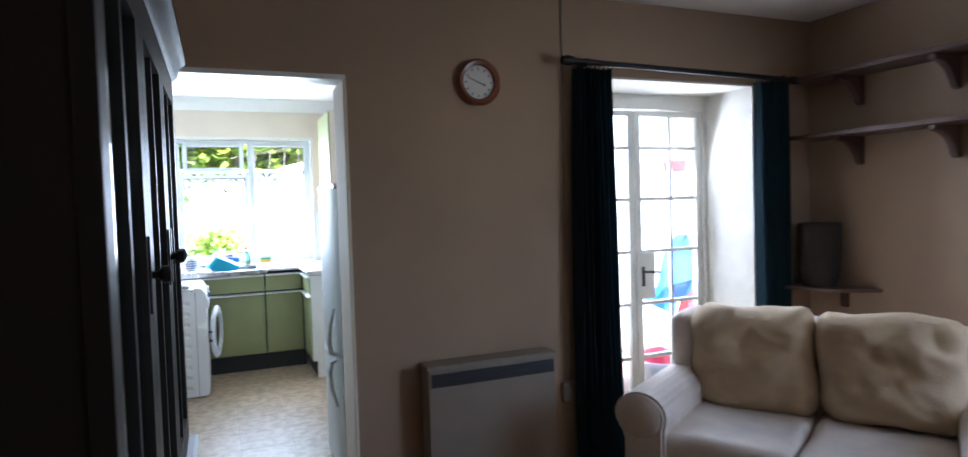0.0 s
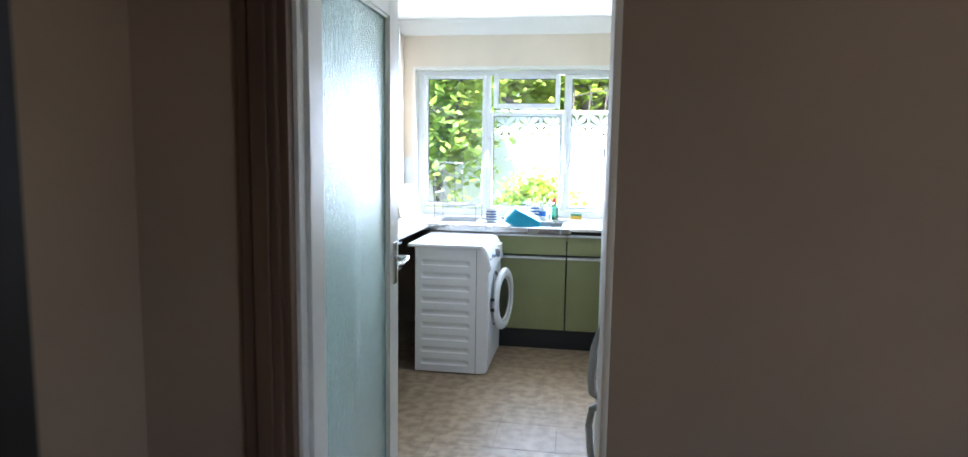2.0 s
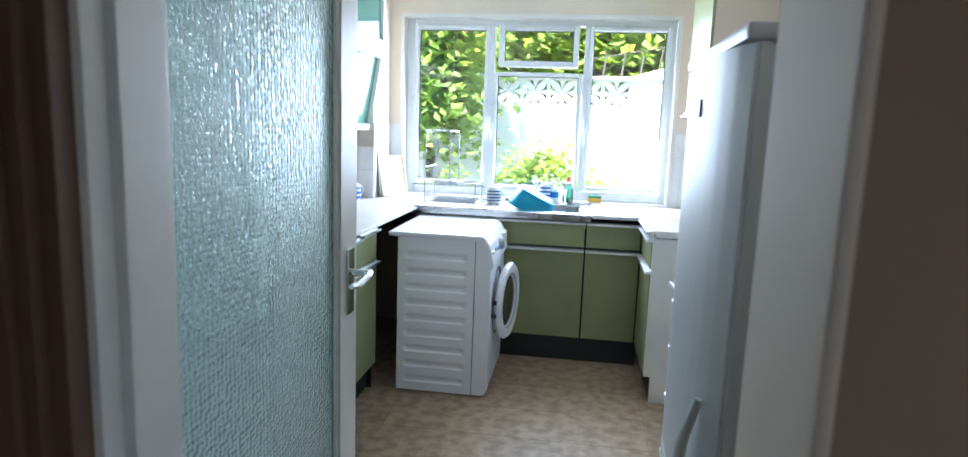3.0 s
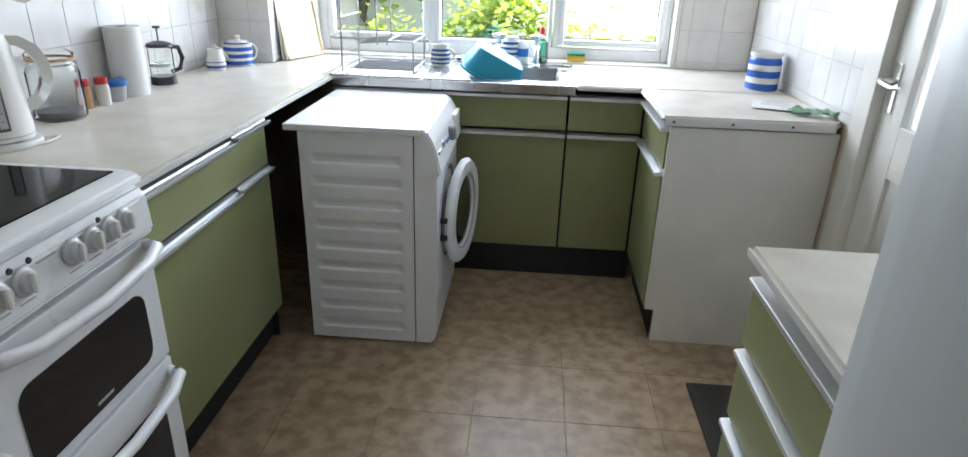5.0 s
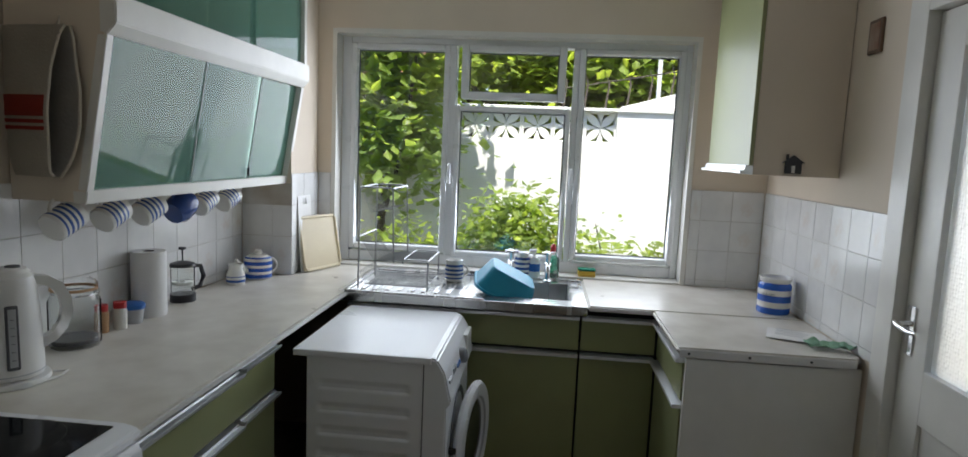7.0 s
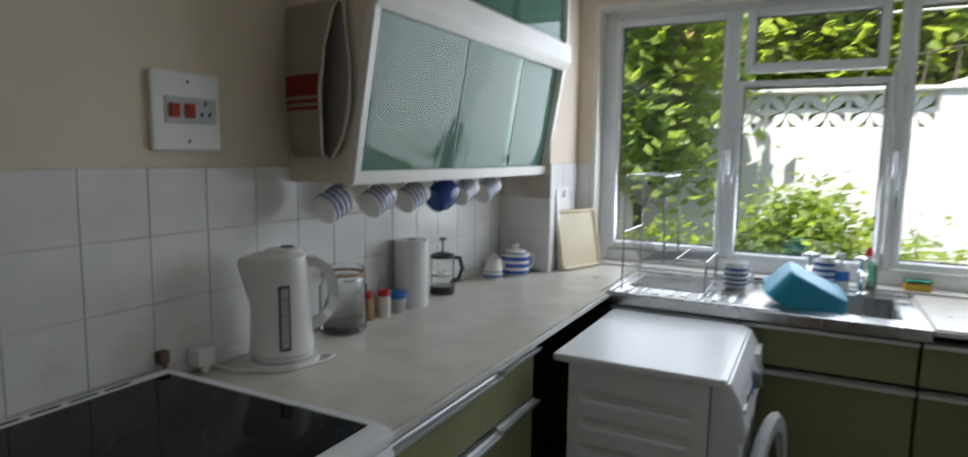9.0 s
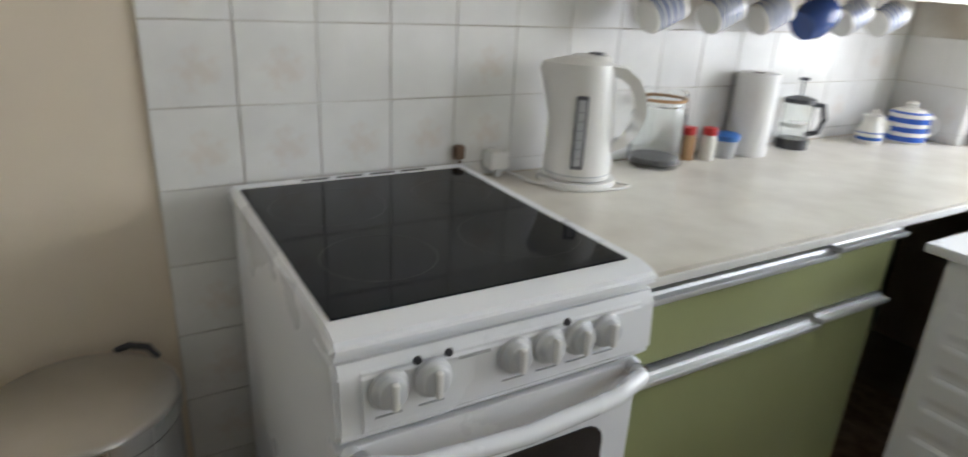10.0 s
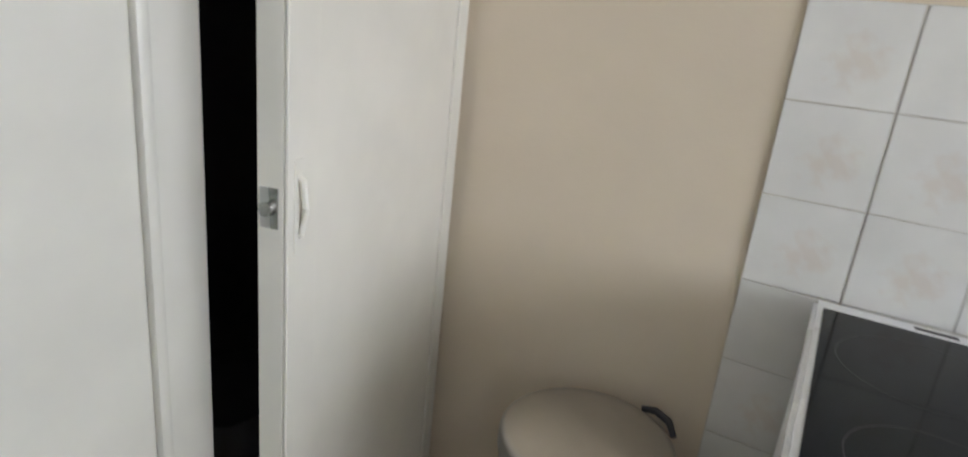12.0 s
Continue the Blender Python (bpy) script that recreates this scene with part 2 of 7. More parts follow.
BROWNWOOD = mat("brown_grained_door_frame", (0.15, 0.085, 0.05), 0.45, scale=9, bump=0.15, bump_scale=60, stretch=(1, 1, 0.08), color2=(0.08, 0.045, 0.028))
SHELFWOOD = mat("dark_shelf_wood", (0.11, 0.06, 0.038), 0.5, scale=8, bump=0.2, stretch=(1, 0.1, 1), color2=(0.06, 0.03, 0.02))
OAK = mat("orange_floorboards", (0.34, 0.17, 0.07), 0.4, scale=7, bump=0.15, stretch=(1, 0.1, 1), color2=(0.2, 0.09, 0.035), obj_vary=0.15)
SOFAC = mat("fawn_chenille", (0.70, 0.60, 0.51), 0.95, vary=0.07, scale=9, bump=0.5, bump_scale=160)
CUSHC = mat("gold_brown_cushion_cloth", (0.58, 0.43, 0.275), 0.9, vary=0.07, scale=14, bump=0.5, bump_scale=120)
CURTAINC = mat("dark_teal_curtain", (0.014, 0.045, 0.062), 0.95, vary=0.2, scale=7, bump=0.4, bump_scale=200, stretch=(1, 1, 0.1))
HEATERC = mat("beige_heater_paint", (0.25, 0.20, 0.15), 0.5, vary=0.05)
CLOCKRIM = mat("red_brown_clock_rim", (0.20, 0.055, 0.02), 0.3, vary=0.1)
GLASS = clear_glass("window_pane")
DOORGLASS = clear_glass("cabinet_pane", 0.10, (0.86, 0.93, 0.90))
JARGLASS = clear_glass("jar_glass", 0.085, (0.97, 0.98, 0.97))
[k for k in JARGLASS.node_tree.nodes if k.bl_idname == "ShaderNodeFresnel"][0].inputs[0].default_value = 1.06
HAMMERED = textured_glass("hammered_glass", (0.74, 0.90, 0.87), 88, 0.62, 0.18, (1, 1, 1.15))
FROST = textured_glass("obscure_glass", (0.92, 0.95, 0.92), 90, 0.5, 0.3)
CUPGLASS = clear_glass("sliding_cupboard_glass", 0.035, (0.70, 0.84, 0.77), 0.0)
_n, _l = CUPGLASS.node_tree.nodes, CUPGLASS.node_tree.links
# Diffuse green mixed in: paints the milky reflection on otherwise plain tinted glass.
_d, _m = _n.new("ShaderNodeBsdfDiffuse"), _n.new("ShaderNodeMixShader")
_d.inputs[0].default_value = (0.22, 0.40, 0.31, 1)
_m.inputs[0].default_value = 0.24
_was = _n["Material Output"].inputs[0].links[0].from_socket
_l.new(_was, _m.inputs[1])
_l.new(_d.outputs[0], _m.inputs[2])
_l.new(_m.outputs[0], _n["Material Output"].inputs[0])
RENDERW = mat("white_painted_render", (0.80, 0.80, 0.78), 0.9, vary=0.05, scale=2, bump=0.4, bump_scale=30)
LAWN = mat("garden_ground", (0.10, 0.11, 0.05), 1.0, scale=3, bump=0.6, color2=(0.06, 0.05, 0.03))
PAVE = mat("yard_paving", (0.28, 0.23, 0.19), 0.9, scale=4, bump=0.4, color2=(0.2, 0.12, 0.09))


def foliage(name, color):
    m = mat(name, color, 0.45, vary=0.25, scale=3, bump=0)
    n, l = m.node_tree.nodes, m.node_tree.links
    p = n["Principled BSDF"]
    tr, mix = n.new("ShaderNodeBsdfTranslucent"), n.new("ShaderNodeMixShader")
    tr.inputs[0].default_value = (color[0] * 2.2, color[1] * 2.0, color[2] * 1.2, 1)
    mix.inputs[0].default_value = 0.55
    l.new(p.outputs[0], mix.inputs[1])
    l.new(tr.outputs[0], mix.inputs[2])
    l.new(mix.outputs[0], n["Material Output"].inputs[0])
    return m


LEAF = foliage("leaf_green", (0.26, 0.35, 0.07))
LEAFD = foliage("dark_leaf_green", (0.20, 0.29, 0.08))
BARK = mat("bark", (0.10, 0.08, 0.06), 0.9, vary=0.2, scale=12, bump=0.6)
ROOFT = mat("terracotta_roof_tile", (0.36, 0.15, 0.09), 0.85, vary=0.15, obj_vary=0.1)
CLOTHB = mat("blue_fabric", (0.03, 0.16, 0.55), 0.8, vary=0.1)
CLOTHR = mat("red_fabric", (0.55, 0.04, 0.07), 0.8, vary=0.1)
SPICE = mat("spice_contents", (0.50, 0.30, 0.16), 0.9)
TUBE = bpy.data.materials.new("unlit_tube")
TUBE.use_nodes = True
TUBE.node_tree.nodes["Principled BSDF"].inputs["Base Color"].default_value = (0.85, 0.86, 0.86, 1)


# ---- mesh helpers ----
def box(bm, x0, y0, z0, x1, y1, z1, bevel=0.0, seg=2, m=None):
    t = bmesh.new()
    bmesh.ops.create_cube(t, size=1.0)
    for v in t.verts:
        v.co = Vector(((x0 + x1) / 2 + v.co.x * (x1 - x0), (y0 + y1) / 2 + v.co.y * (y1 - y0), (z0 + z1) / 2 + v.co.z * (z1 - z0)))
    if bevel:
        bmesh.ops.bevel(t, geom=t.edges[:], offset=bevel, segments=seg, affect="EDGES", profile=0.5, clamp_overlap=True)
    return merge(bm, t, m)


def merge(bm, t, m=None):
    if m is not None:
        t.transform(m)
    me = bpy.data.meshes.new("tmp")
    t.to_mesh(me)
    bm.from_mesh(me)
    bpy.data.meshes.remove(me)
    t.free()
    return bm


def B(*a, **k):
    return box(bmesh.new(), *a, **k)


def lathe(bm, profile, cx=0.0, cy=0.0, cz=0.0, seg=32, m=None, close=False):
    t = bmesh.new()
    rings = []
    for r, z in profile:
        if r < 1e-6:
            rings.append([t.verts.new((0, 0, z))])
        else:
            rings.append([t.verts.new((r * math.cos(2 * math.pi * i / seg), r * math.sin(2 * math.pi * i / seg), z)) for i in range(seg)])
    for a, b in zip(rings, rings[1:]):
        for i in range(seg):
            j = (i + 1) % seg
            if len(a) == 1 and len(b) > 1:
                t.faces.new((a[0], b[j], b[i]))
            elif len(b) == 1 and len(a) > 1:
                t.faces.new((a[i], a[j], b[0]))
            elif len(a) > 1:
                t.faces.new((a[i], a[j], b[j], b[i]))
    bmesh.ops.recalc_face_normals(t, faces=t.faces[:])
    return merge(bm, t, Matrix.Translation((cx, cy, cz)) @ (m or Matrix()))


def tube(bm, pts, r, seg=8, closed=False):
    """A round bar along the points."""
    t = bmesh.new()
    pts = [Vector(p) for p in pts]
    n, rings = len(pts), []
    for i, p in enumerate(pts):
        a, b = (pts[i - 1], pts[(i + 1) % n]) if closed else (pts[max(i - 1, 0)], pts[min(i + 1, n - 1)])
        d = (b - a).normalized()
        u = d.cross(Vector((0.31, 0.17, 0.93))).normalized()
        w = d.cross(u)
        rr = r[i] if isinstance(r, (list, tuple)) else r
        rings.append([t.verts.new(p + rr * (math.cos(2 * math.pi * k / seg) * u + math.sin(2 * math.pi * k / seg) * w)) for k in range(seg)])
    for i in range(n if closed else n - 1):
        a, b = rings[i], rings[(i + 1) % n]
        for k in range(seg):
            t.faces.new((a[k], a[(k + 1) % seg], b[(k + 1) % seg], b[k]))
    if not closed:
        t.faces.new(rings[0][::-1])
        t.faces.new(rings[-1])
    bmesh.ops.recalc_face_normals(t, faces=t.faces[:])
    return merge(bm, t)


def arc(c, r, a0, a1, u, v, n=10):
    c, u, v = Vector(c), Vector(u), Vector(v)
    return [c + r * (math.cos(radians(a0 + (a1 - a0) * i / n)) * u + math.sin(radians(a0 + (a1 - a0) * i / n)) * v) for i in range(n + 1)]


def prism(bm, outline, axis, lo, hi, bevel=0.0):
    """An outline (two coordinates) pushed out along one axis."""
    t = bmesh.new()

    def place(p, h):
        q = list(p)
        q.insert(axis, h)
        return q
    a = [t.verts.new(place(p, lo)) for p in outline]
    b = [t.verts.new(place(p, hi)) for p in outline]
    t.faces.new(a)
    t.faces.new(b[::-1])
    for i in range(len(a)):
        j = (i + 1) % len(a)
        t.faces.new((a[i], b[i], b[j], a[j]))
    bmesh.ops.recalc_face_normals(t, faces=t.faces[:])
    if bevel:
        bmesh.ops.bevel(t, geom=t.edges[:], offset=bevel, segments=2, affect="EDGES", clamp_overlap=True)
    return merge(bm, t)


def thing(name, x, y, z, label, category="", group="", kind=""):
    ob = new(name)
    ob.empty_display_size = 0.1
    ob.location = (x, y, z)
    return tagged(ob, label, category, group, kind)


def part(name, bm, material, parent=None, label="", smooth=True):
    me = bpy.data.meshes.new(name)
    bm.normal_update()
    bm.to_mesh(me)
    bm.free()
    if smooth:
        me.shade_smooth()
        me.set_sharp_from_angle(angle=radians(38))
    me.materials.append(material)
    ob = new(name, me)
    if smooth and len(me.polygons) < 500:
        even = ob.modifiers.new("even_normals", "WEIGHTED_NORMAL")
        even.keep_sharp = True
    if parent is not None:
        ob.parent = parent
        ob.matrix_parent_inverse = Matrix.Translation(-parent.location)
    if label:
        ob["label"] = label
    return ob


def solid(name, bm, material, label, category="", kind="", group=""):
    return tagged(part(name, bm, material), label, category, group, kind)


def moved(bm, m):
    bm.transform(m)
    return bm


def pane(ob):
    ob.visible_shadow = False
    return ob

# ---- structure: kitchen ----
# left wall x -0.37, back wall y 7.76, right wall x 2.17, dividing wall y 3.96
def wall_with_hole(name, plane, lo, hi, thick, height, holes, material, label):
    """A wall along x (plane 'y') or y (plane 'x'), with openings (a, b, z0, z1) cut through."""
    bm = bmesh.new()
    (p0, p1) = thick

    def slab(a, b, z0, z1):
        if b - a > 0.001 and z1 - z0 > 0.001:
            if plane == "y":
                box(bm, a, p0, z0, b, p1, z1)
            else:
                box(bm, p0, a, z0, p1, b, z1)
    at = lo
    for a, b, z0, z1 in sorted(holes):
        slab(at, a, -0.05, height)
        slab(a, b, -0.05, z0)
        slab(a, b, z1, height)
        at = b
    slab(at, hi, -0.05, height)
    return solid(name, bm, material, label, "wall", "structure")


KH = 2.5
wall_left = wall_with_hole("wall_kitchen_left", "x", 4.08, 7.76, (-0.57, -0.378), KH, [], CREAM, "cream painted kitchen wall behind cooker and worktop")
wall_back = wall_with_hole("wall_kitchen_back", "y", -0.57, 2.37, (7.768, 8.0), KH, [(-0.05, 1.81, 0.905, 2.14)], CREAM, "cream painted kitchen wall with the garden window")
wall_right = wall_with_hole("wall_kitchen_right", "x", 4.08, 7.768, (2.178, 2.37), KH, [(5.66, 6.56, 0.0, 2.04)], CREAM, "cream painted kitchen wall with the back door")
wall_divide = wall_with_hole("wall_dividing", "y", 0.28, 2.56, (3.96, 4.08), 2.6, [(0.66, 1.44, 0.0, 2.01)], PARLOUR, "brown-cream painted wall between sitting room and kitchen")
solid("wall_pier", B(1.44, 4.08, -0.05, 2.178, 4.20, KH), CREAM, "cream plastered thickening beside the doorway", "wall", "structure")
solid("wall_end", B(-0.57, 3.96, -0.05, 0.28, 4.08, KH), CREAM, "plain wall behind the tall cupboard", "wall", "structure")
solid("ceiling_kitchen", B(-0.57, 4.08, KH, 2.37, 8.0, KH + 0.12), CEIL, "white painted kitchen ceiling", "ceiling", "structure")
kfloor = solid("floor_kitchen", B(-0.57, 3.96, -0.12, 2.37, 8.0, -0.003), VJOINT, "mottled brown vinyl tile floor", "floor", "structure")
bm = bmesh.new()
cove = [(0.0, 0.0), (-0.10, 0.0), (-0.085, -0.03), (-0.045, -0.07), (-0.012, -0.095), (0.0, -0.11)]
prism(bm, [(7.766 + a, KH - 0.002 + b) for a, b in cove], 0, -0.37, 2.17)
prism(bm, [(-0.376 - a, KH - 0.002 + b) for a, b in cove], 1, 4.45, 7.76)
prism(bm, [(2.176 + a, KH - 0.002 + b) for a, b in cove], 1, 4.25, 7.76)
solid("coving", bm, CEIL, "white plaster ceiling coving", "coving", "structure")
# pier beside the window under the wall cupboard
solid("pier_window", B(-0.376, 7.418, 0.9, -0.128, 7.766, KH - 0.11), CREAM, "narrow boxed pier beside the window", "wall", "structure")
solid("reveal_window", box(box(box(box(bmesh.new(), -0.052, 7.764, 0.9, -0.03, 7.86, 2.14), 1.79, 7.764, 0.9, 1.812, 7.86, 2.14), -0.03, 7.764, 2.118, 1.79, 7.86, 2.142), -0.03, 7.764, 0.895, 1.79, 7.86, 0.915, bevel=0.004), GLOSSW, "white painted window reveal and sill", "window sill", "structure")
# skirting by the bin
solid("baseboard", box(bmesh.new(), -0.376, 4.44, 0.0, -0.355, 5.03, 0.2, bevel=0.006), SKIRT, "worn reddish-brown skirting, paint flaking", "skirting", "structure")

# garden window
win = thing("window_1", 0.88, 7.89, 1.0, "white plastic three-part kitchen window with small opening light", "window", "", "structure")
bm = bmesh.new()
for x0, x1, z0, z1 in ((-0.03, 0.02, 0.915, 2.118), (1.755, 1.79, 0.915, 2.118), (0.02, 1.755, 0.915, 0.975), (0.02, 1.755, 2.085, 2.118), (0.545, 0.585, 0.975, 2.085), (1.195, 1.225, 0.975, 2.085)):
    box(bm, x0, 7.862, z0, x1, 7.94, z1, bevel=0.006)
part("window_frame", bm, UPVC, win)


def sash(x0, x1, z0, z1, w, name="sash"):
    bm = bmesh.new()
    for a, b, c, d in ((x0 - w, x0, z0 - w, z1 + w), (x1, x1 + w, z0 - w, z1 + w), (x0, x1, z0 - w, z0), (x0, x1, z1, z1 + w)):
        box(bm, a, 7.852, c, b, 7.93, d, bevel=0.008)
    s = part(name, bm, UPVC, win)
    pane(part("pane", B(x0, 7.908, z0, x1, 7.914, z1), GLASS, s))
    bm = bmesh.new()
    for a, b, c, d in ((x0, x0 + 0.006, z0, z1), (x1 - 0.006, x1, z0, z1), (x0, x1, z0, z0 + 0.006), (x0, x1, z1 - 0.006, z1)):
        box(bm, a, 7.900, c, b, 7.907, d)
    part("gasket", bm, SEAL, s)
    return s


sash(0.05, 0.52, 1.015, 2.055, 0.03)
sash(0.61, 1.165, 1.0, 1.75, 0.025)
sash(1.255, 1.73, 1.015, 2.055, 0.03)
vent = sash(0.65, 1.12, 1.85, 2.055, 0.038)
bm = bmesh.new()
box(bm, 0.83, 7.835, 1.818, 0.95, 7.848, 1.83, bevel=0.004)
box(bm, 0.85, 7.84, 1.812, 0.88, 7.853, 1.836, bevel=0.003)
part("handle", bm, UPVC, vent)
for x in (0.565, 1.21):
    part("latch", box(bmesh.new(), x - 0.008, 7.835, 1.36, x + 0.008, 7.858, 1.47, bevel=0.005), UPVC, win)

# kitchen doorway
frame_k = thing("door_frame_1", 1.05, 4.0, 0.0, "brown stained outer and cream inner door frame", "door frame", "", "structure")
bm = bmesh.new()
for k, (a, b, d) in enumerate(((0.565, 0.60, 0.018), (0.60, 0.64, 0.028), (0.64, 0.662, 0.02))):
    box(bm, a, 3.96 - d, 0.0, b, 3.962, 2.06, bevel=0.004)
part("architrave", bm, BROWNWOOD, frame_k)
part("lining", box(bmesh.new(), 0.660, 3.955, 0.0, 0.684, 4.085, 2.01, bevel=0.003), BROWNWOOD, frame_k)
part("door_stop", box(bmesh.new(), 0.682, 3.985, 0.0, 0.696, 4.02, 2.0, bevel=0.003), GLOSSW, frame_k, "cream gloss painted stop")
part("head_lining", box(bmesh.new(), 0.684, 3.956, 1.99, 1.438, 4.10, 2.012, bevel=0.003), GLOSSW, frame_k)
part("right_lining", box(bmesh.new(), 1.425, 3.957, 0.0, 1.442, 4.20, 1.99, bevel=0.004), CREAM, frame_k)

# glazed kitchen door, standing open
kdoor = thing("door_1", 0.70, 4.03, 0.0, "open white-painted door with full-height hammered glass", "door", "", "structure")
DX0, DX1, DY0, DY1 = 0.668, 0.708, 4.022, 4.775
bm = bmesh.new()
box(bm, DX0, DY0, 0.012, DX1, DY0 + 0.085, 1.985, bevel=0.003)
box(bm, DX0, DY1 - 0.10, 0.012, DX1, DY1, 1.985, bevel=0.003)
box(bm, DX0, DY0 + 0.085, 1.88, DX1, DY1 - 0.10, 1.985, bevel=0.003)
box(bm, DX0, DY0 + 0.085, 0.012, DX1, DY1 - 0.10, 0.24, bevel=0.003)
for x in (DX0 + 0.006, DX1 - 0.012):
    for a, b, c, d in ((DY0 + 0.085, DY0 + 0.095, 0.24, 1.88), (DY1 - 0.11, DY1 - 0.10, 0.24, 1.88), (DY0 + 0.095, DY1 - 0.11, 0.24, 0.25), (DY0 + 0.095, DY1 - 0.11, 1.87, 1.88)):
        box(bm, x, a, c, x + 0.006, b, d)
part("door_leaf", bm, GLOSSW, kdoor)
pane(part("pane", B(0.684, DY0 + 0.086, 0.241, 0.692, DY1 - 0.101, 1.879), HAMMERED, kdoor, "greenish hammered glass"))


def lever(bm, x, y, z, side, along):
    """Back plate, neck and lever; side is the way out of the door (+1 or -1 in x), along the way the lever points in y."""
    box(bm, min(x, x + side * 0.006), y - 0.02, z - 0.075, max(x, x + side * 0.006), y + 0.02, z + 0.075, bevel=0.002)
    tube(bm, [(x, y, z + 0.02), (x + side * 0.045, y, z + 0.02)], 0.009, 10)
    tube(bm, [(x + side * 0.045, y - along * 0.004, z + 0.02), (x + side * 0.052, y + along * 0.03, z + 0.017), (x + side * 0.052, y + along * 0.08, z + 0.013), (x + side * 0.046, y + along * 0.11, z + 0.016)], [0.010, 0.009, 0.008, 0.006], 10)


bm = bmesh.new()
lever(bm, DX1, DY1 - 0.05, 1.03, 1, -1)
part("door_handle", bm, CHROME, kdoor, "chrome lever handle")
bm = bmesh.new()
lever(bm, DX0, DY1 - 0.05, 1.03, -1, -1)
part("door_handle", bm, CHROME, kdoor, "chrome lever handle")
part("hinge", box(box(bmesh.new(), DX0 + 0.002, 4.005, 0.25, DX0 + 0.03, 4.024, 0.35), DX0 + 0.002, 4.005, 1.7, DX0 + 0.03, 4.024, 1.8), STEEL, kdoor)

# back door in the right wall
bdoor = thing("door_2", 2.2, 6.1, 0.0, "white painted back door with obscure glass, closed", "door", "", "structure")
bm = bmesh.new()
box(bm, 2.165, 6.50, 0.0, 2.30, 6.60, 2.10, bevel=0.004)
box(bm, 2.165, 5.62, 0.0, 2.30, 5.70, 2.10, bevel=0.004)
box(bm, 2.165, 5.70, 2.0, 2.30, 6.50, 2.10, bevel=0.004)
part("door_frame", bm, GLOSSW, bdoor)
bm = bmesh.new()
box(bm, 2.20, 6.37, 0.01, 2.245, 6.497, 1.995, bevel=0.003)
box(bm, 2.20, 5.703, 0.01, 2.245, 5.83, 1.995, bevel=0.003)
box(bm, 2.20, 5.83, 1.88, 2.245, 6.37, 1.995, bevel=0.003)
box(bm, 2.20, 5.83, 0.80, 2.245, 6.37, 0.96, bevel=0.003)
box(bm, 2.20, 5.83, 0.01, 2.245, 6.37, 0.22, bevel=0.003)
box(bm, 2.212, 5.83, 0.22, 2.235, 6.37, 0.80)
part("door_leaf", bm, GLOSSW, bdoor)
pane(part("pane", B(2.219, 5.831, 0.961, 2.226, 6.369, 1.879), FROST, bdoor, "pebbled obscure glass"))
bm = bmesh.new()
lever(bm, 2.20, 6.455, 1.06, -1, -1)
part("door_handle", bm, CHROME, bdoor, "chrome lever handle on a long plate")

# tall corner cupboard with its door ajar
tall = thing("tall_cupboard", 0.1, 4.25, 0.0, "built-in cream tall cupboard, white door standing ajar", "cupboard")
bm = bmesh.new()
box(bm, 0.217, 4.38, 0.0, 0.29, 4.435, 2.2, bevel=0.004)
box(bm, -0.376, 4.38, 1.98, 0.217, 4.435, 2.2, bevel=0.004)
box(bm, -0.376, 4.38, 0.0, -0.35, 4.435, 1.98, bevel=0.003)
part("front_frame", bm, GLOSSW, tall)
part("side_panel", B(0.29, 4.09, 0.0, 0.655, 4.428, 2.2), GLOSSW, tall, "cream painted boarded side")
part("frame_bead", box(bmesh.new(), 0.286, 4.426, 0.0, 0.304, 4.444, 2.2, bevel=0.006), GLOSSW, tall, "flaking painted bead")
part("top", B(-0.376, 4.09, 2.2, 0.655, 4.435, KH - 0.003), CREAM, tall)
# Black sheet paints the cupboard's unlit depth over its rear wall.
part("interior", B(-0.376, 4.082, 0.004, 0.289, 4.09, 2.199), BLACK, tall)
leaf = bmesh.new()
box(leaf, 0.0, -0.018, 0.03, 0.605, 0.018, 1.97, bevel=0.003)
leaf.transform(pose(-0.345, 4.44, 0, 0, 0, 13.5))
tl = part("door", leaf, GLOSSW, tall, "white painted cupboard door, chipped edge")
for a, c in ((0.54, 0.605), (0.0, 0.05)):
    st = box(bmesh.new(), a, 0.0175, 0.03, c, 0.024, 1.97, bevel=0.003)
    st.transform(pose(-0.345, 4.44, 0, 0, 0, 13.5))
    part("door_stile", st, GLOSSW, tl)
hb = tube(bmesh.new(), [(0.584, 0.02, 1.04), (0.584, 0.030, 1.047), (0.584, 0.035, 1.08), (0.584, 0.030, 1.112), (0.584, 0.02, 1.12)], 0.005, 8)
hb.transform(pose(-0.345, 4.44, 0, 0, 0, 13.5))
hp = part("handle_plate", moved(box(bmesh.new(), 0.574, 0.0235, 1.022, 0.594, 0.0262, 1.138, bevel=0.0012), pose(-0.345, 4.44, 0, 0, 0, 13.5)), GLOSSW, tl)
part("handle", hb, GLOSSW, tl, "painted-over bow handle")
cb = bmesh.new()
box(cb, 0.605, -0.012, 1.055, 0.608, 0.012, 1.105, bevel=0.002)
tube(cb, [(0.606, 0, 1.08), (0.616, 0, 1.08)], 0.009, 10)
cb.transform(pose(-0.345, 4.44, 0, 0, 0, 13.5))
part("ball_catch", cb, STEEL, tl, "worn steel ball catch")
hg = bmesh.new()
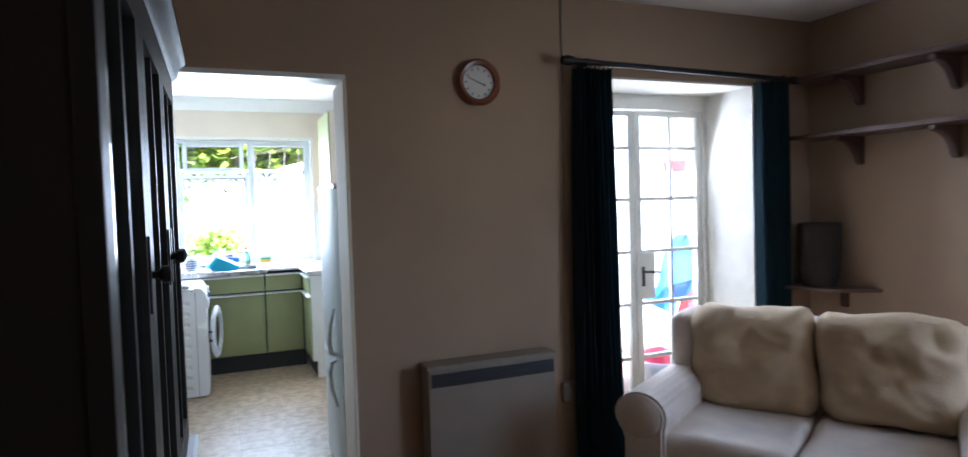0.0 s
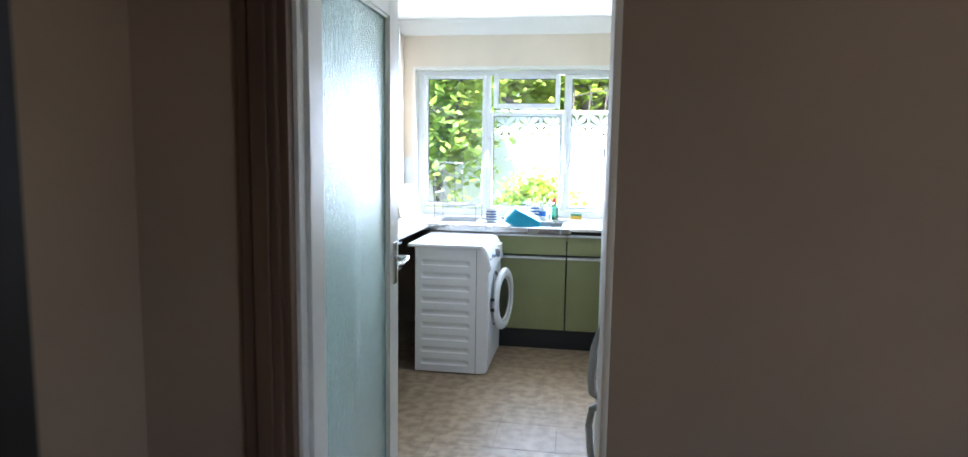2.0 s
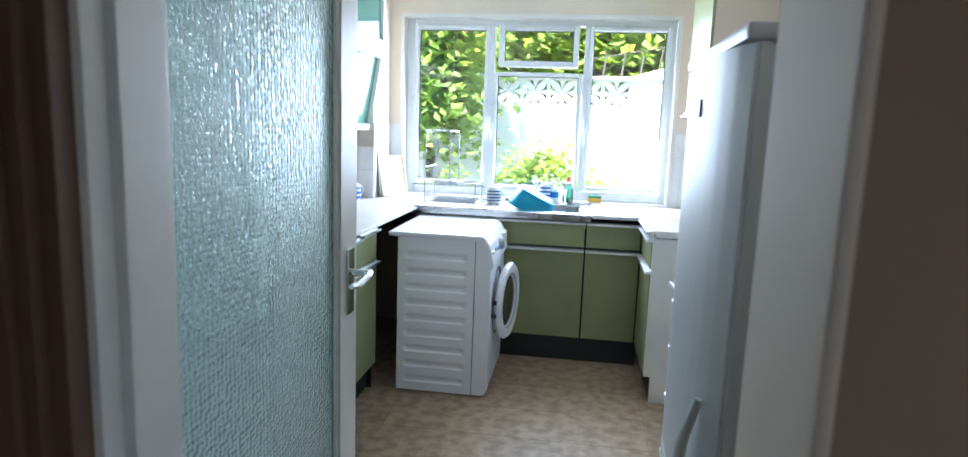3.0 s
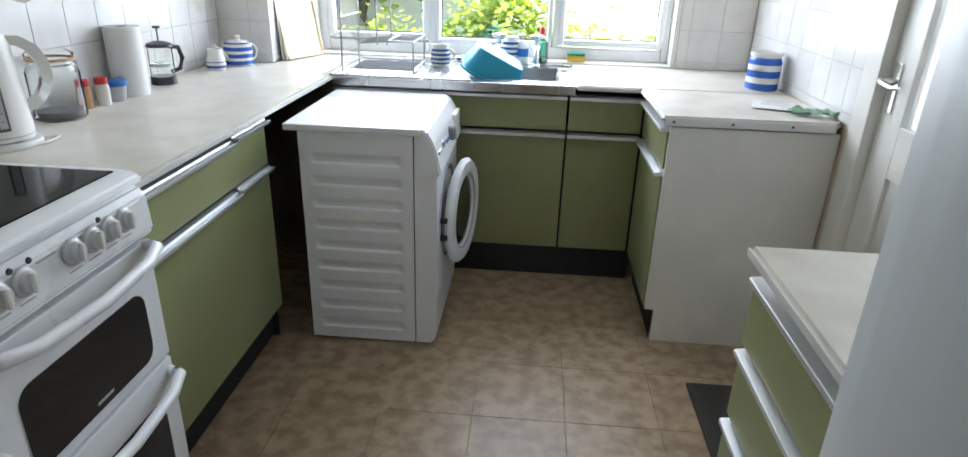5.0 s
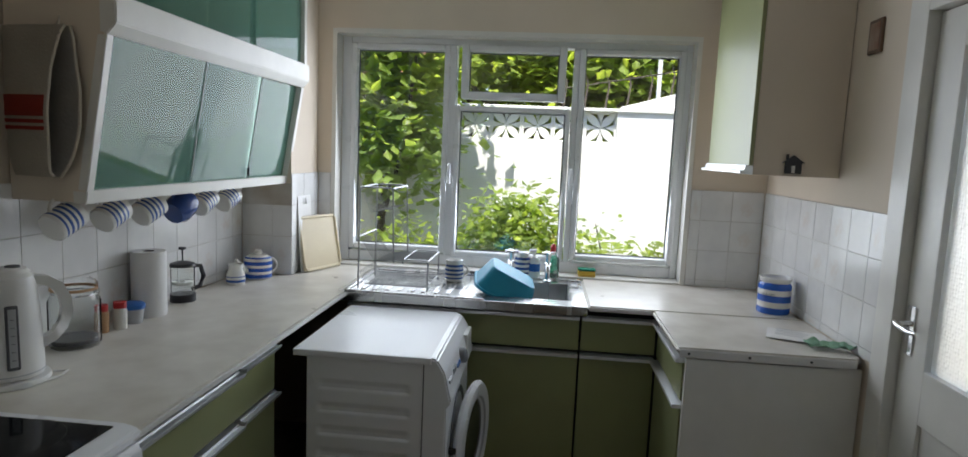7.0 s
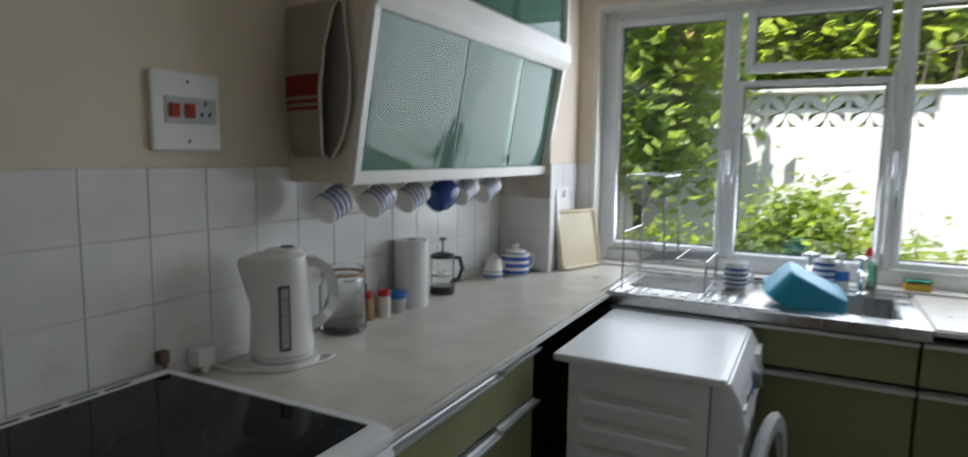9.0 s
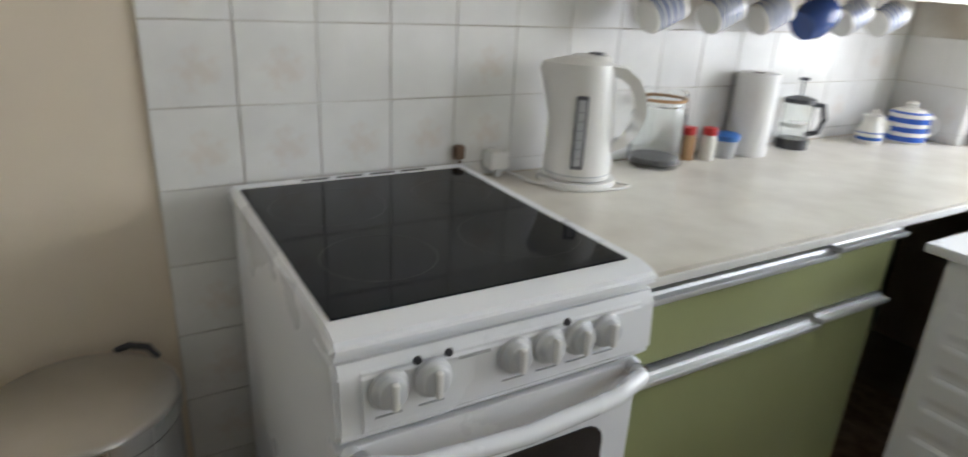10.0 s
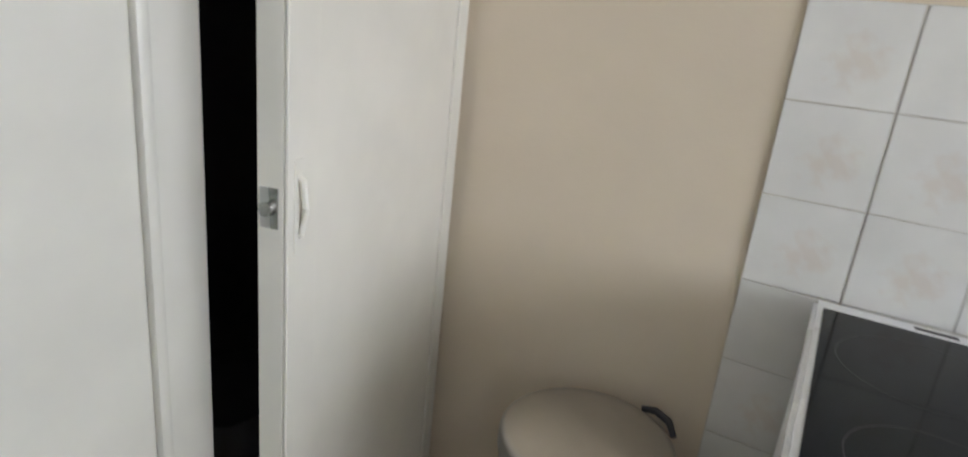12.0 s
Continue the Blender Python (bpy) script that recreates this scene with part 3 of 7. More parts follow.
for z in (0.25, 0.275, 0.30):
    box(hg, 0.004, 0.024, z, 0.016, 0.027, z + 0.014)
hg.transform(pose(-0.345, 4.44, 0, 0, 0, 13.5))
part("hinge_screws", hg, DARKPL, tl)
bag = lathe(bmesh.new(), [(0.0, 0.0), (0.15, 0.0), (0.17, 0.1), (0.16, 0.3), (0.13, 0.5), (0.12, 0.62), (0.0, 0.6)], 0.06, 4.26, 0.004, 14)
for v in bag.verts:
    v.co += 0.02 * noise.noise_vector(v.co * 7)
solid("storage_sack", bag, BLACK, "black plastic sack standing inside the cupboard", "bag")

# ---- structure: sitting room ----
LH = 2.46
wall_front = wall_with_hole("wall_parlour", "y", 2.56, 4.42, (3.96, 4.46), 2.6, [(2.72, 3.78, 0.0, 2.07)], PARLOUR, "brown-cream painted thick wall with the garden door recess")
wall_with_hole("wall_parlour_right", "x", -0.8, 3.96, (4.22, 4.42), LH, [(0.65, 1.85, 0.9, 2.1)], PARLOUR, "brown-cream painted wall with shelves")
solid("wall_parlour_left", B(0.08, -0.8, -0.05, 0.28, 3.96, LH), PARLOUR, "brown-cream painted wall behind the dresser", "wall", "structure")
solid("wall_parlour_rear", B(0.08, -1.0, -0.05, 4.42, -0.8, LH), PARLOUR, "plain painted rear wall", "wall", "structure")
solid("ceiling_parlour", B(0.08, -1.0, LH, 4.42, 3.959, LH + 0.12), CEIL, "white painted sitting room ceiling", "ceiling", "structure")
solid("floor_parlour", B(0.08, -1.0, -0.12, 4.42, 4.46, -0.012), OAK, "orange-brown wooden floor", "floor", "structure")
bm = bmesh.new()
box(bm, 2.716, 3.965, 0.0, 2.724, 4.455, 2.07)
box(bm, 3.772, 3.965, 0.0, 3.784, 4.455, 2.07)
box(bm, 2.724, 3.965, 2.06, 3.772, 4.455, 2.074)
solid("reveal_garden_door", bm, REVEAL, "rough pale plaster reveal of the garden door", "wall", "structure")

# glazed garden doors
gd = thing("door_3", 3.3, 4.38, 0.0, "white painted glazed double garden door with small panes", "door", "", "structure")
bm = bmesh.new()
box(bm, 2.724, 4.34, 0.0, 2.765, 4.42, 2.06, bevel=0.003)
box(bm, 3.745, 4.34, 0.0, 3.772, 4.42, 2.06, bevel=0.003)
box(bm, 2.765, 4.34, 1.97, 3.745, 4.42, 2.06, bevel=0.003)
part("door_frame", bm, GLOSSW, gd)
for x0, x1, mid in ((2.768, 3.23, 3.0), (3.235, 3.742, 3.51)):
    bm = bmesh.new()
    box(bm, x0, 4.36, 0.01, x0 + 0.045, 4.40, 1.965, bevel=0.003)
    box(bm, x1 - 0.04, 4.36, 0.01, x1, 4.40, 1.965, bevel=0.003)
    box(bm, x0 + 0.045, 4.36, 1.93, x1 - 0.04, 4.40, 1.965, bevel=0.003)
    box(bm, x0 + 0.045, 4.36, 0.01, x1 - 0.04, 4.40, 0.18, bevel=0.003)
    for z in (0.46, 0.79, 1.11, 1.43, 1.74):
        box(bm, x0 + 0.045, 4.368, z - 0.011, x1 - 0.04, 4.392, z + 0.011)
    box(bm, mid - 0.01, 4.370, 0.18, mid + 0.01, 4.390, 1.93)
    gl = part("door_leaf", bm, GLOSSW, gd)
    zs = (0.18, 0.46, 0.79, 1.11, 1.43, 1.74, 1.93)
    for a, b in zip(zs, zs[1:]):
        for c, d in ((x0 + 0.045, mid), (mid, x1 - 0.04)):
            pane(part("pane", B(c + 0.008, 4.378, a + 0.008, d - 0.008, 4.382, b - 0.008), GLASS, gl))
    if x0 > 3:
        part("lock_plate", box(bmesh.new(), x0 + 0.002, 4.350, 0.82, x0 + 0.13, 4.366, 1.11, bevel=0.003), GLOSSW, gl)
        h = bmesh.new()
        box(h, x0 + 0.03, 4.344, 0.9, x0 + 0.05, 4.35, 1.02, bevel=0.002)
        tube(h, [(x0 + 0.04, 4.35, 0.99), (x0 + 0.04, 4.31, 0.99), (x0 + 0.08, 4.30, 0.99), (x0 + 0.135, 4.305, 0.985)], 0.007, 8)
        part("door_handle", h, DARKPL, gl, "dark lever handle")

# ---- outdoors ----
tagged(part("ground", B(-400, -400, -0.30, 400, 400, -0.16), LAWN), "garden earth and grass", "ground", "", "structure")
solid("pavement_yard", B(2.42, 4.5, -0.155, 6.2, 9.0, -0.10), PAVE, "worn reddish yard paving", "paving", "structure")
gw = thing("garden_wall", 0.5, 10.6, -0.16, "white rendered garden wall with pierced flower-pattern blocks on top", "wall")
part("wall", box(bmesh.new(), -3.2, 10.5, -0.16, 4.6, 10.7, 1.66, bevel=0.008), RENDERW, gw)
part("raised_end", box(bmesh.new(), 1.70, 10.505, 1.655, 4.6, 10.695, 1.957, bevel=0.006), RENDERW, gw)
part("coping", box(bmesh.new(), -3.2, 10.48, 1.955, 4.6, 10.72, 1.985, bevel=0.006), RENDERW, gw)


def pierced_block():
    """A square concrete screen block: rim and four petals."""
    bm = bmesh.new()
    s, t = 0.145, 0.018
    for a, b, c, d in ((-s, -s, s, -s + t), (-s, s - t, s, s), (-s, -s + t, -s + t, s - t), (s - t, -s + t, s, s - t)):
        box(bm, a, -0.045, b, c, 0.045, d)
    for k in range(4):
        a = radians(45 + 90 * k)
        pts = []
        for q in range(9):
            u = q / 8
            pts.append((u * 0.19, 0.032 * math.sin(math.pi * u) + 0.004))
        for q in range(8, -1, -1):
            u = q / 8
            pts.append((u * 0.19, -0.032 * math.sin(math.pi * u) - 0.004))
        rot = [(x * math.cos(a) - z * math.sin(a), x * math.sin(a) + z * math.cos(a)) for x, z in pts]
        prism(bm, rot, 1, -0.04, 0.04)
    for k in range(4):
        a = radians(90 * k)
        c, sn = math.cos(a), math.sin(a)
        rot = [(x * c - z * sn, x * sn + z * c) for x, z in ((0.128, -0.03), (0.128, 0.03), (0.03, 0.0))]
        prism(bm, rot, 1, -0.04, 0.04)
    return bm


first = None
for k in range(16):
    x = -2.84 + 0.293 * k
    if first is None:
        first = part("block", pierced_block(), RENDERW, gw)
        first.location = (x, 10.6, 1.81)
    else:
        o = first.copy()
        scene.collection.objects.link(o)
        o.location = (x, 10.6, 1.81)
# the higher end of the wall, stepping up
bm = bmesh.new()
prism(bm, [(1.75, 1.98), (4.6, 1.98), (4.6, 2.62), (3.2, 2.42), (1.75, 2.02)], 1, 10.72, 10.92)
solid("neighbour_wall", bm, RENDERW, "pale sloping wall top behind the garden wall", "wall")
bm = bmesh.new()
for k in range(16):
    x = 1.2 + 0.2 * k
    z = 1.98 + max(0, (x - 1.75)) * 0.23
    tube(bm, [(x, 10.75, z), (x + 0.03, 10.75, z + 0.25), (x + 0.0, 10.75, z + 0.34)], [0.012, 0.009, 0.002], 5)
tube(bm, [(1.1, 10.75, 2.16), (4.4, 10.75, 2.75)], 0.007, 5)
solid("wall_spikes", bm, BARK, "row of rusty upright spikes and wire on the wall", "fence")


def leaves(centre, radii, n, size, material, name, label, cat, seed, kind="", clump=14):
    """A crown of many small folded leaves gathered in clumps, with gaps between."""
    rng = random.Random(seed)
    vs, fs = [], []
    for _ in range(max(1, n // clump)):
        while True:
            p = Vector((rng.uniform(-1, 1), rng.uniform(-1, 1), rng.uniform(-1, 1)))
            if 0.25 < p.length < 1:
                break
        p *= 0.75 + 0.35 * noise.noise(p * 2.1 + Vector((seed, 0, 0)))
        c = Vector(centre) + Vector((p.x * radii[0], p.y * radii[1], p.z * radii[2]))
        for _ in range(clump):
            q = c + Vector((rng.gauss(0, 1), rng.gauss(0, 1), rng.gauss(0, 0.8))) * size * 1.3
            a, t = rng.uniform(0, 6.28), rng.uniform(-0.2, 0.9)
            d = Vector((math.cos(a) * math.cos(t), math.sin(a) * math.cos(t), -math.sin(t)))
            w = d.cross(Vector((rng.uniform(-0.4, 0.4), rng.uniform(-0.4, 0.4), 1))).normalized()
            up = w.cross(d).normalized()
            s = size * rng.uniform(0.6, 1.25)
            i = len(vs)
            vs += [q, q + d * s * 0.45 + w * s * 0.32 - up * s * 0.08, q + d * s, q + d * s * 0.45 - w * s * 0.32 - up * s * 0.08, q + d * s * 0.45]
            fs += [(i, i + 1, i + 4), (i + 1, i + 2, i + 4), (i + 2, i + 3, i + 4), (i + 3, i, i + 4)]
    me = bpy.data.meshes.new(name)
    me.from_pydata([tuple(v) for v in vs], [], fs)
    me.materials.append(material)
    return me


def plant(name, x, y, z, label, cat, crowns, trunk, seed):
    t = thing(name, x, y, z, label, cat)
    bm = bmesh.new()
    rng = random.Random(seed)
    for pts, r in trunk:
        tube(bm, pts, [r * (1 - 0.6 * i / max(1, len(pts) - 1)) for i in range(len(pts))], 7)
    part("trunk", bm, BARK, t)
    for k, (c, rad, n, s, m) in enumerate(crowns):
        o = new("crown", leaves(c, rad, n, s, m, "crown", "", "", seed + k))
        o.parent = t
        o.matrix_parent_inverse = Matrix.Translation(-t.location)
    return t


plant("shrub", 0.75, 9.5, -0.16, "leafy green garden shrub against the white wall", "shrub",
      [((0.80, 9.5, 0.66), (0.62, 0.45, 0.74), 3600, 0.085, LEAFD), ((0.95, 9.3, 0.78), (0.46, 0.35, 0.5), 1300, 0.085, LEAF)],
      [([(0.75, 9.5, -0.16), (0.7, 9.5, 0.3), (0.55, 9.5, 0.8)], 0.03), ([(0.78, 9.5, -0.16), (0.9, 9.45, 0.4), (1.05, 9.4, 0.8)], 0.03)], 3)
plant("climbing_tree", -0.35, 9.9, -0.16, "tall leafy climber with broad green leaves", "tree",
      [((-0.35, 9.9, 2.1), (0.62, 0.45, 0.85), 2300, 0.15, LEAF), ((-0.15, 9.7, 1.5), (0.42, 0.35, 0.45), 800, 0.14, LEAFD), ((-0.1, 9.7, 2.5), (0.6, 0.4, 0.5), 1100, 0.14, LEAF)],
      [([(-0.35, 9.9, -0.16), (-0.33, 9.9, 0.8), (-0.4, 9.9, 1.8), (-0.5, 9.9, 2.5)], 0.05), ([(-0.34, 9.9, 0.9), (-0.1, 9.7, 1.6), (0.0, 9.6, 2.3)], 0.03)], 11)
plant("shrub", 0.0, 9.1, -0.16, "low bright green shrub below the window", "shrub",
      [((0.02, 9.25, 0.6), (0.42, 0.3, 0.48), 1300, 0.09, LEAF)],
      [([(0.0, 9.1, -0.16), (0.0, 9.1, 0.3), (0.1, 9.1, 0.6)], 0.02)], 21)
plant("shrub", 1.75, 9.7, -0.16, "thin straggling shrub with sparse leaves", "shrub",
      [((1.62, 9.7, 0.72), (0.38, 0.2, 0.45), 260, 0.085, LEAFD), ((2.0, 9.6, 0.35), (0.5, 0.3, 0.25), 500, 0.12, LEAF)],
      [([(1.75, 9.7, -0.16), (1.65, 9.7, 0.4), (1.5, 9.7, 1.0)], 0.012), ([(1.75, 9.7, 0.1), (1.9, 9.7, 0.6)], 0.01)], 31)
plant("tree", 1.5, 17.0, -0.16, "full green tree beyond the garden wall", "tree",
      [((-2.5, 17, 3.8), (3.0, 1.5, 2.6), 9000, 0.30, LEAF), ((2.0, 17.5, 3.9), (3.2, 1.5, 2.8), 9500, 0.30, LEAF), ((6.0, 18, 3.6), (3.0, 1.5, 2.6), 7000, 0.30, LEAF)],
      [([(1.5, 17, -0.16), (1.5, 17, 2), (1.2, 17, 4)], 0.25), ([(1.5, 17, 1.6), (3.5, 17.3, 3.6)], 0.12), ([(1.5, 17, 1.5), (-1.5, 17, 3.4)], 0.12)], 41)
plant("tree", -1.0, 21.0, -0.16, "dense dark green trees in the distance", "tree",
      [((-5, 21, 4.0), (4.0, 1.5, 3.8), 6500, 0.5, LEAFD), ((1.5, 21.5, 4.2), (4.5, 1.5, 4.0), 7000, 0.5, LEAFD), ((8, 21, 4.2), (4.5, 1.5, 4.0), 6500, 0.5, LEAFD)],
      [([(-1, 21, -0.16), (-1, 21, 3), (-1.4, 21, 6)], 0.3)], 51)


def fern(x, y, z, seed):
    """Arching fronds with paired leaflets."""
    rng = random.Random(seed)
    t = thing("fern", x, y, z, "bright yellow-green fern at the foot of the garden wall", "fern", "garden ferns")
    for k in range(11):
        a, reach, rise = rng.uniform(0, 6.28), rng.uniform(0.28, 0.42), rng.uniform(0.75, 1.05)
        pts = [Vector((x + math.cos(a) * reach * u, y + 0.6 * math.sin(a) * reach * u, z + rise * math.sin(u * 1.75))) for u in (q / 18 for q in range(19))]
        bm = tube(bmesh.new(), pts, 0.004, 5)
        for q in range(3, 18):
            d = (pts[q + 1] - pts[q]).normalized()
            w = d.cross(Vector((0, 0, 1)))
            w = w.normalized() if w.length > 0.01 else Vector((1, 0, 0))
            ln = 0.15 * math.sin(math.pi * (q - 2) / 17) + 0.02
            for side in (1, -1):
                tip = pts[q] + w * side * ln + d * 0.03 - Vector((0, 0, 0.02))
                bm.faces.new([bm.verts.new(p) for p in (pts[q], pts[q] + w * side * ln * 0.4 + d * 0.024, tip, pts[q] + w * side * ln * 0.4 - d * 0.010)])
        part("frond", bm, LEAF, t)
    return t


fern(1.72, 9.75, -0.16, 5)
fern(2.15, 9.85, -0.16, 8)
bm = tube(tube(bmesh.new(), [(2.45, 13.0, -0.16), (2.45, 13.0, 3.6)], 0.03, 8), [(1.4, 13.0, 3.0), (4.2, 13.0, 3.0)], 0.012, 6)
solid("washing_line_post", bm, WHITEPL, "pale washing line post with wire beyond the wall", "post")
# fence and shed roof on the left
fence = thing("fence", -1.2, 10.2, -0.16, "weathered grey board fence behind the climber", "fence")
for k in range(9):
    part("board", box(bmesh.new(), -2.2 + 0.2 * k, 10.2, -0.16, -2.02 + 0.2 * k, 10.225, 1.5, bevel=0.004), REVEAL, fence)
shed = thing("shed", -1.9, 12.3, -0.16, "small shed with orange corrugated roof", "shed")
part("wall", B(-3.6, 11.4, -0.16, -0.4, 13.4, 2.1), RENDERW, shed)
bm = bmesh.new()
for k in range(34):
    x = -3.7 + 0.1 * k
    tube(bm, [(x, 11.2, 2.15), (x, 13.4, 3.1)], 0.05, 8)
part("roof", bm, ROOFT, shed)

# yard seen through the garden door
yw = thing("yard_wall", 4.0, 7.6, -0.1, "white painted yard wall", "wall")
part("wall", B(2.9, 7.5, -0.15, 6.2, 7.7, 2.6), RENDERW, yw)
part("pier", box(bmesh.new(), 4.62, 7.3, -0.15, 4.82, 7.5, 2.6, bevel=0.01), RENDERW, yw)
low = solid("yard_screen", box(bmesh.new(), 2.9, 6.2, -0.1, 4.15, 6.26, 0.62, bevel=0.01), RENDERW, "low white board screen in the yard", "screen")


def hung_cloth(name, pts, y, depth, material, label, cat):
    bm = bmesh.new()
    prism(bm, pts, 1, y, y + depth)
    bmesh.ops.subdivide_edges(bm, edges=bm.edges[:], cuts=3, use_grid_fill=True)
    bmesh.ops.triangulate(bm, faces=bm.faces[:])
    for v in bm.verts:
        v.co.y += 0.05 * math.sin(v.co.x * 22 + v.co.z * 5)
    return solid(name, bm, material, label, cat)


hung_cloth("parasol", [(4.52, 1.12), (4.62, 1.10), (4.60, 0.62), (4.42, 0.45), (4.24, 0.55)], 5.5, 0.10, CLOTHB, "folded blue parasol leaning in the yard", "parasol")
hung_cloth("parasol", [(4.62, 0.98), (4.76, 0.92), (4.72, 0.45), (4.60, 0.40), (4.62, 0.62)], 5.55, 0.10, CLOTHR, "folded red parasol leaning in the yard", "parasol")
rake = thing("garden_broom", 4.65, 5.6, -0.1, "garden broom standing upright in the yard", "broom")
part("pole", tube(bmesh.new(), [(4.70, 5.62, -0.1), (4.60, 5.66, 1.7)], 0.012, 8), BROWNWOOD, rake)
part("head", box(bmesh.new(), 4.52, 5.6, 1.66, 4.68, 5.72, 1.76, bevel=0.01), RED, rake)
tub = thing("planter", 4.15, 5.3, -0.1, "blue plastic tub full of garden odds and ends", "tub")
part("bowl", lathe(bmesh.new(), [(0.0, 0.0), (0.17, 0.0), (0.22, 0.22), (0.235, 0.22), (0.235, 0.25), (0.20, 0.25), (0.0, 0.2)], 4.15, 5.3, -0.1, 24), GREYPL, tub)
part("contents", lathe(bmesh.new(), [(0.0, 0.0), (0.16, 0.0), (0.12, 0.09), (0.0, 0.13)], 4.12, 5.3, 0.12, 14), CLOTHR, tub, "orange-red garden things")
part("ball", lathe(bmesh.new(), [(0.0, -0.07), (0.05, -0.05), (0.07, 0.0), (0.05, 0.05), (0.0, 0.07)], 4.25, 5.22, 0.17, 16), TEAL, tub, "turquoise ball")

# ---- kitchen: large things ----
# washing machine, drum door towards +x
wm = thing("washing_machine", 0.54, 6.8, 0.0, "white front-loading washing machine pulled out from the worktop", "washing machine")
bm = bmesh.new()
prism(bm, [(0.312, 0.004), (0.775, 0.004), (0.79, 0.02), (0.796, 0.30), (0.792, 0.69), (0.748, 0.83), (0.312, 0.83)], 1, 6.508, 7.10, bevel=0.008)
part("body", bm, ENAMEL, wm)
part("seam", B(0.712, 6.500, 0.01, 0.715, 6.5085, 0.82), SEAL, wm)


def pressed_panel(x0, x1, z0, z1, y, slots):
    """A sheet-metal side with shallow pressed slots, a sharp ledge at the foot of each."""
    bm = bmesh.new()
    nx, nz = 56, 200
    rows = []
    for j in range(nz + 1):
        z = z0 + (z1 - z0) * j / nz
        line = []
        for i in range(nx + 1):
            x = x0 + (x1 - x0) * i / nx
            depth = 0.0
            for zc in slots:
                half, a, b = 0.019, x0 + 0.035, x1 - 0.04
                along = min(max((x - a) / 0.016, 0), 1) * min(max((b - x) / 0.016, 0), 1)
                up = min(max((z - (zc - half)) / 0.005, 0), 1) * min(max((zc + half - z) / 0.018, 0), 1)
                depth = max(depth, along * up)
            line.append(bm.verts.new((x, y + 0.0075 * depth, z)))
        rows.append(line)
    for p, q in zip(rows, rows[1:]):
        for i in range(nx):
            bm.faces.new((p[i], p[i + 1], q[i + 1], q[i]))
    return bm


part("side_panel", pressed_panel(0.312, 0.711, 0.01, 0.828, 6.4995, [0.075 + 0.082 * k for k in range(9)]), ENAMEL, wm, "white side with pressed slots")
part("front_edge", prism(bmesh.new(), [(0.716, 0.01), (0.772, 0.01), (0.788, 0.03), (0.793, 0.30), (0.789, 0.69), (0.75, 0.826), (0.716, 0.826)], 1, 6.4995, 6.509), ENAMEL, wm)
part("lid", box(bmesh.new(), 0.266, 6.482, 0.828, 0.742, 7.12, 0.852, bevel=0.006), ENAMEL, wm)
bm = bmesh.new()
prism(bm, [(0.735, 0.852), (0.760, 0.846), (0.788, 0.80), (0.812, 0.70), (0.79, 0.672), (0.735, 0.70)], 1, 6.488, 7.112, bevel=0.006)
cp = part("control_panel", bm, ENAMEL, wm)
MX = Matrix.Rotation(radians(90 - 10), 4, "Y")
part("dial", lathe(bmesh.new(), [(0.03, 0.0), (0.028, 0.018), (0.022, 0.024), (0.0, 0.024)], 0.796, 6.82, 0.76, 24, MX), SEAL, cp, "dark grey programme dial")
part("drawer", box(bmesh.new(), 0.78, 6.96, 0.735, 0.804, 7.10, 0.80, bevel=0.004), WHITEPL, cp)
part("display", box(bmesh.new(), 0.788, 6.62, 0.75, 0.8, 6.68, 0.775, bevel=0.002), SEAL, cp)
part("badge", box(bmesh.new(), 0.791, 6.52, 0.755, 0.803, 6.57, 0.768, bevel=0.002), GREYPL, cp)
bm = bmesh.new()
for y in (6.71, 6.735, 6.76):
    lathe(bm, [(0.008, 0.0), (0.007, 0.006), (0.0, 0.006)], 0.798, y, 0.755, 12, MX)
part("buttons", bm, BLUEPL, cp)
MX = Matrix.Rotation(radians(90), 4, "Y")
# Closed dark disc; its colour stands in for the shade inside the drum.
part("drum_opening", lathe(bmesh.new(), [(0.0, -0.012), (0.150, -0.012), (0.165, 0.0), (0.185, 0.004), (0.188, 0.0)], 0.794, 6.80, 0.452, 40, MX), SEAL, wm, "dark grey disc standing in for the shaded drum opening, seal-like rim")
AJAR = pose(0.802, 6.592, 0.0) @ pose(0, 0, 0, 0, 0, -9) @ pose(-0.802, -6.592, 0.0)
dr = part("porthole_rim", moved(lathe(bmesh.new(), [(0.142, -0.006), (0.19, -0.014), (0.208, -0.004), (0.212, 0.008), (0.20, 0.022), (0.172, 0.027), (0.150, 0.018), (0.142, 0.004)], 0.816, 6.804, 0.452, 48, MX), AJAR), ENAMEL, wm, "white porthole door standing ajar")
part("porthole_glass", moved(lathe(bmesh.new(), [(0.144, 0.004), (0.12, 0.010), (0.08, 0.008), (0.0, 0.0)], 0.816, 6.804, 0.452, 40, MX), AJAR), OVENGLASS, dr, "dark domed door glass")
part("porthole_trim", moved(lathe(bmesh.new(), [(0.146, 0.014), (0.149, 0.0195), (0.154, 0.0205), (0.150, 0.015)], 0.816, 6.804, 0.452, 40, MX), AJAR), GREYPL, dr)
for z in (0.405, 0.475):
    part("porthole_hinge", box(bmesh.new(), 0.795, 6.583, z, 0.822, 6.597, z + 0.02, bevel=0.003), DARKPL, dr)
part("kick_panel", B(0.70, 6.52, 0.0, 0.745, 7.08, 0.014), SEAL, wm)

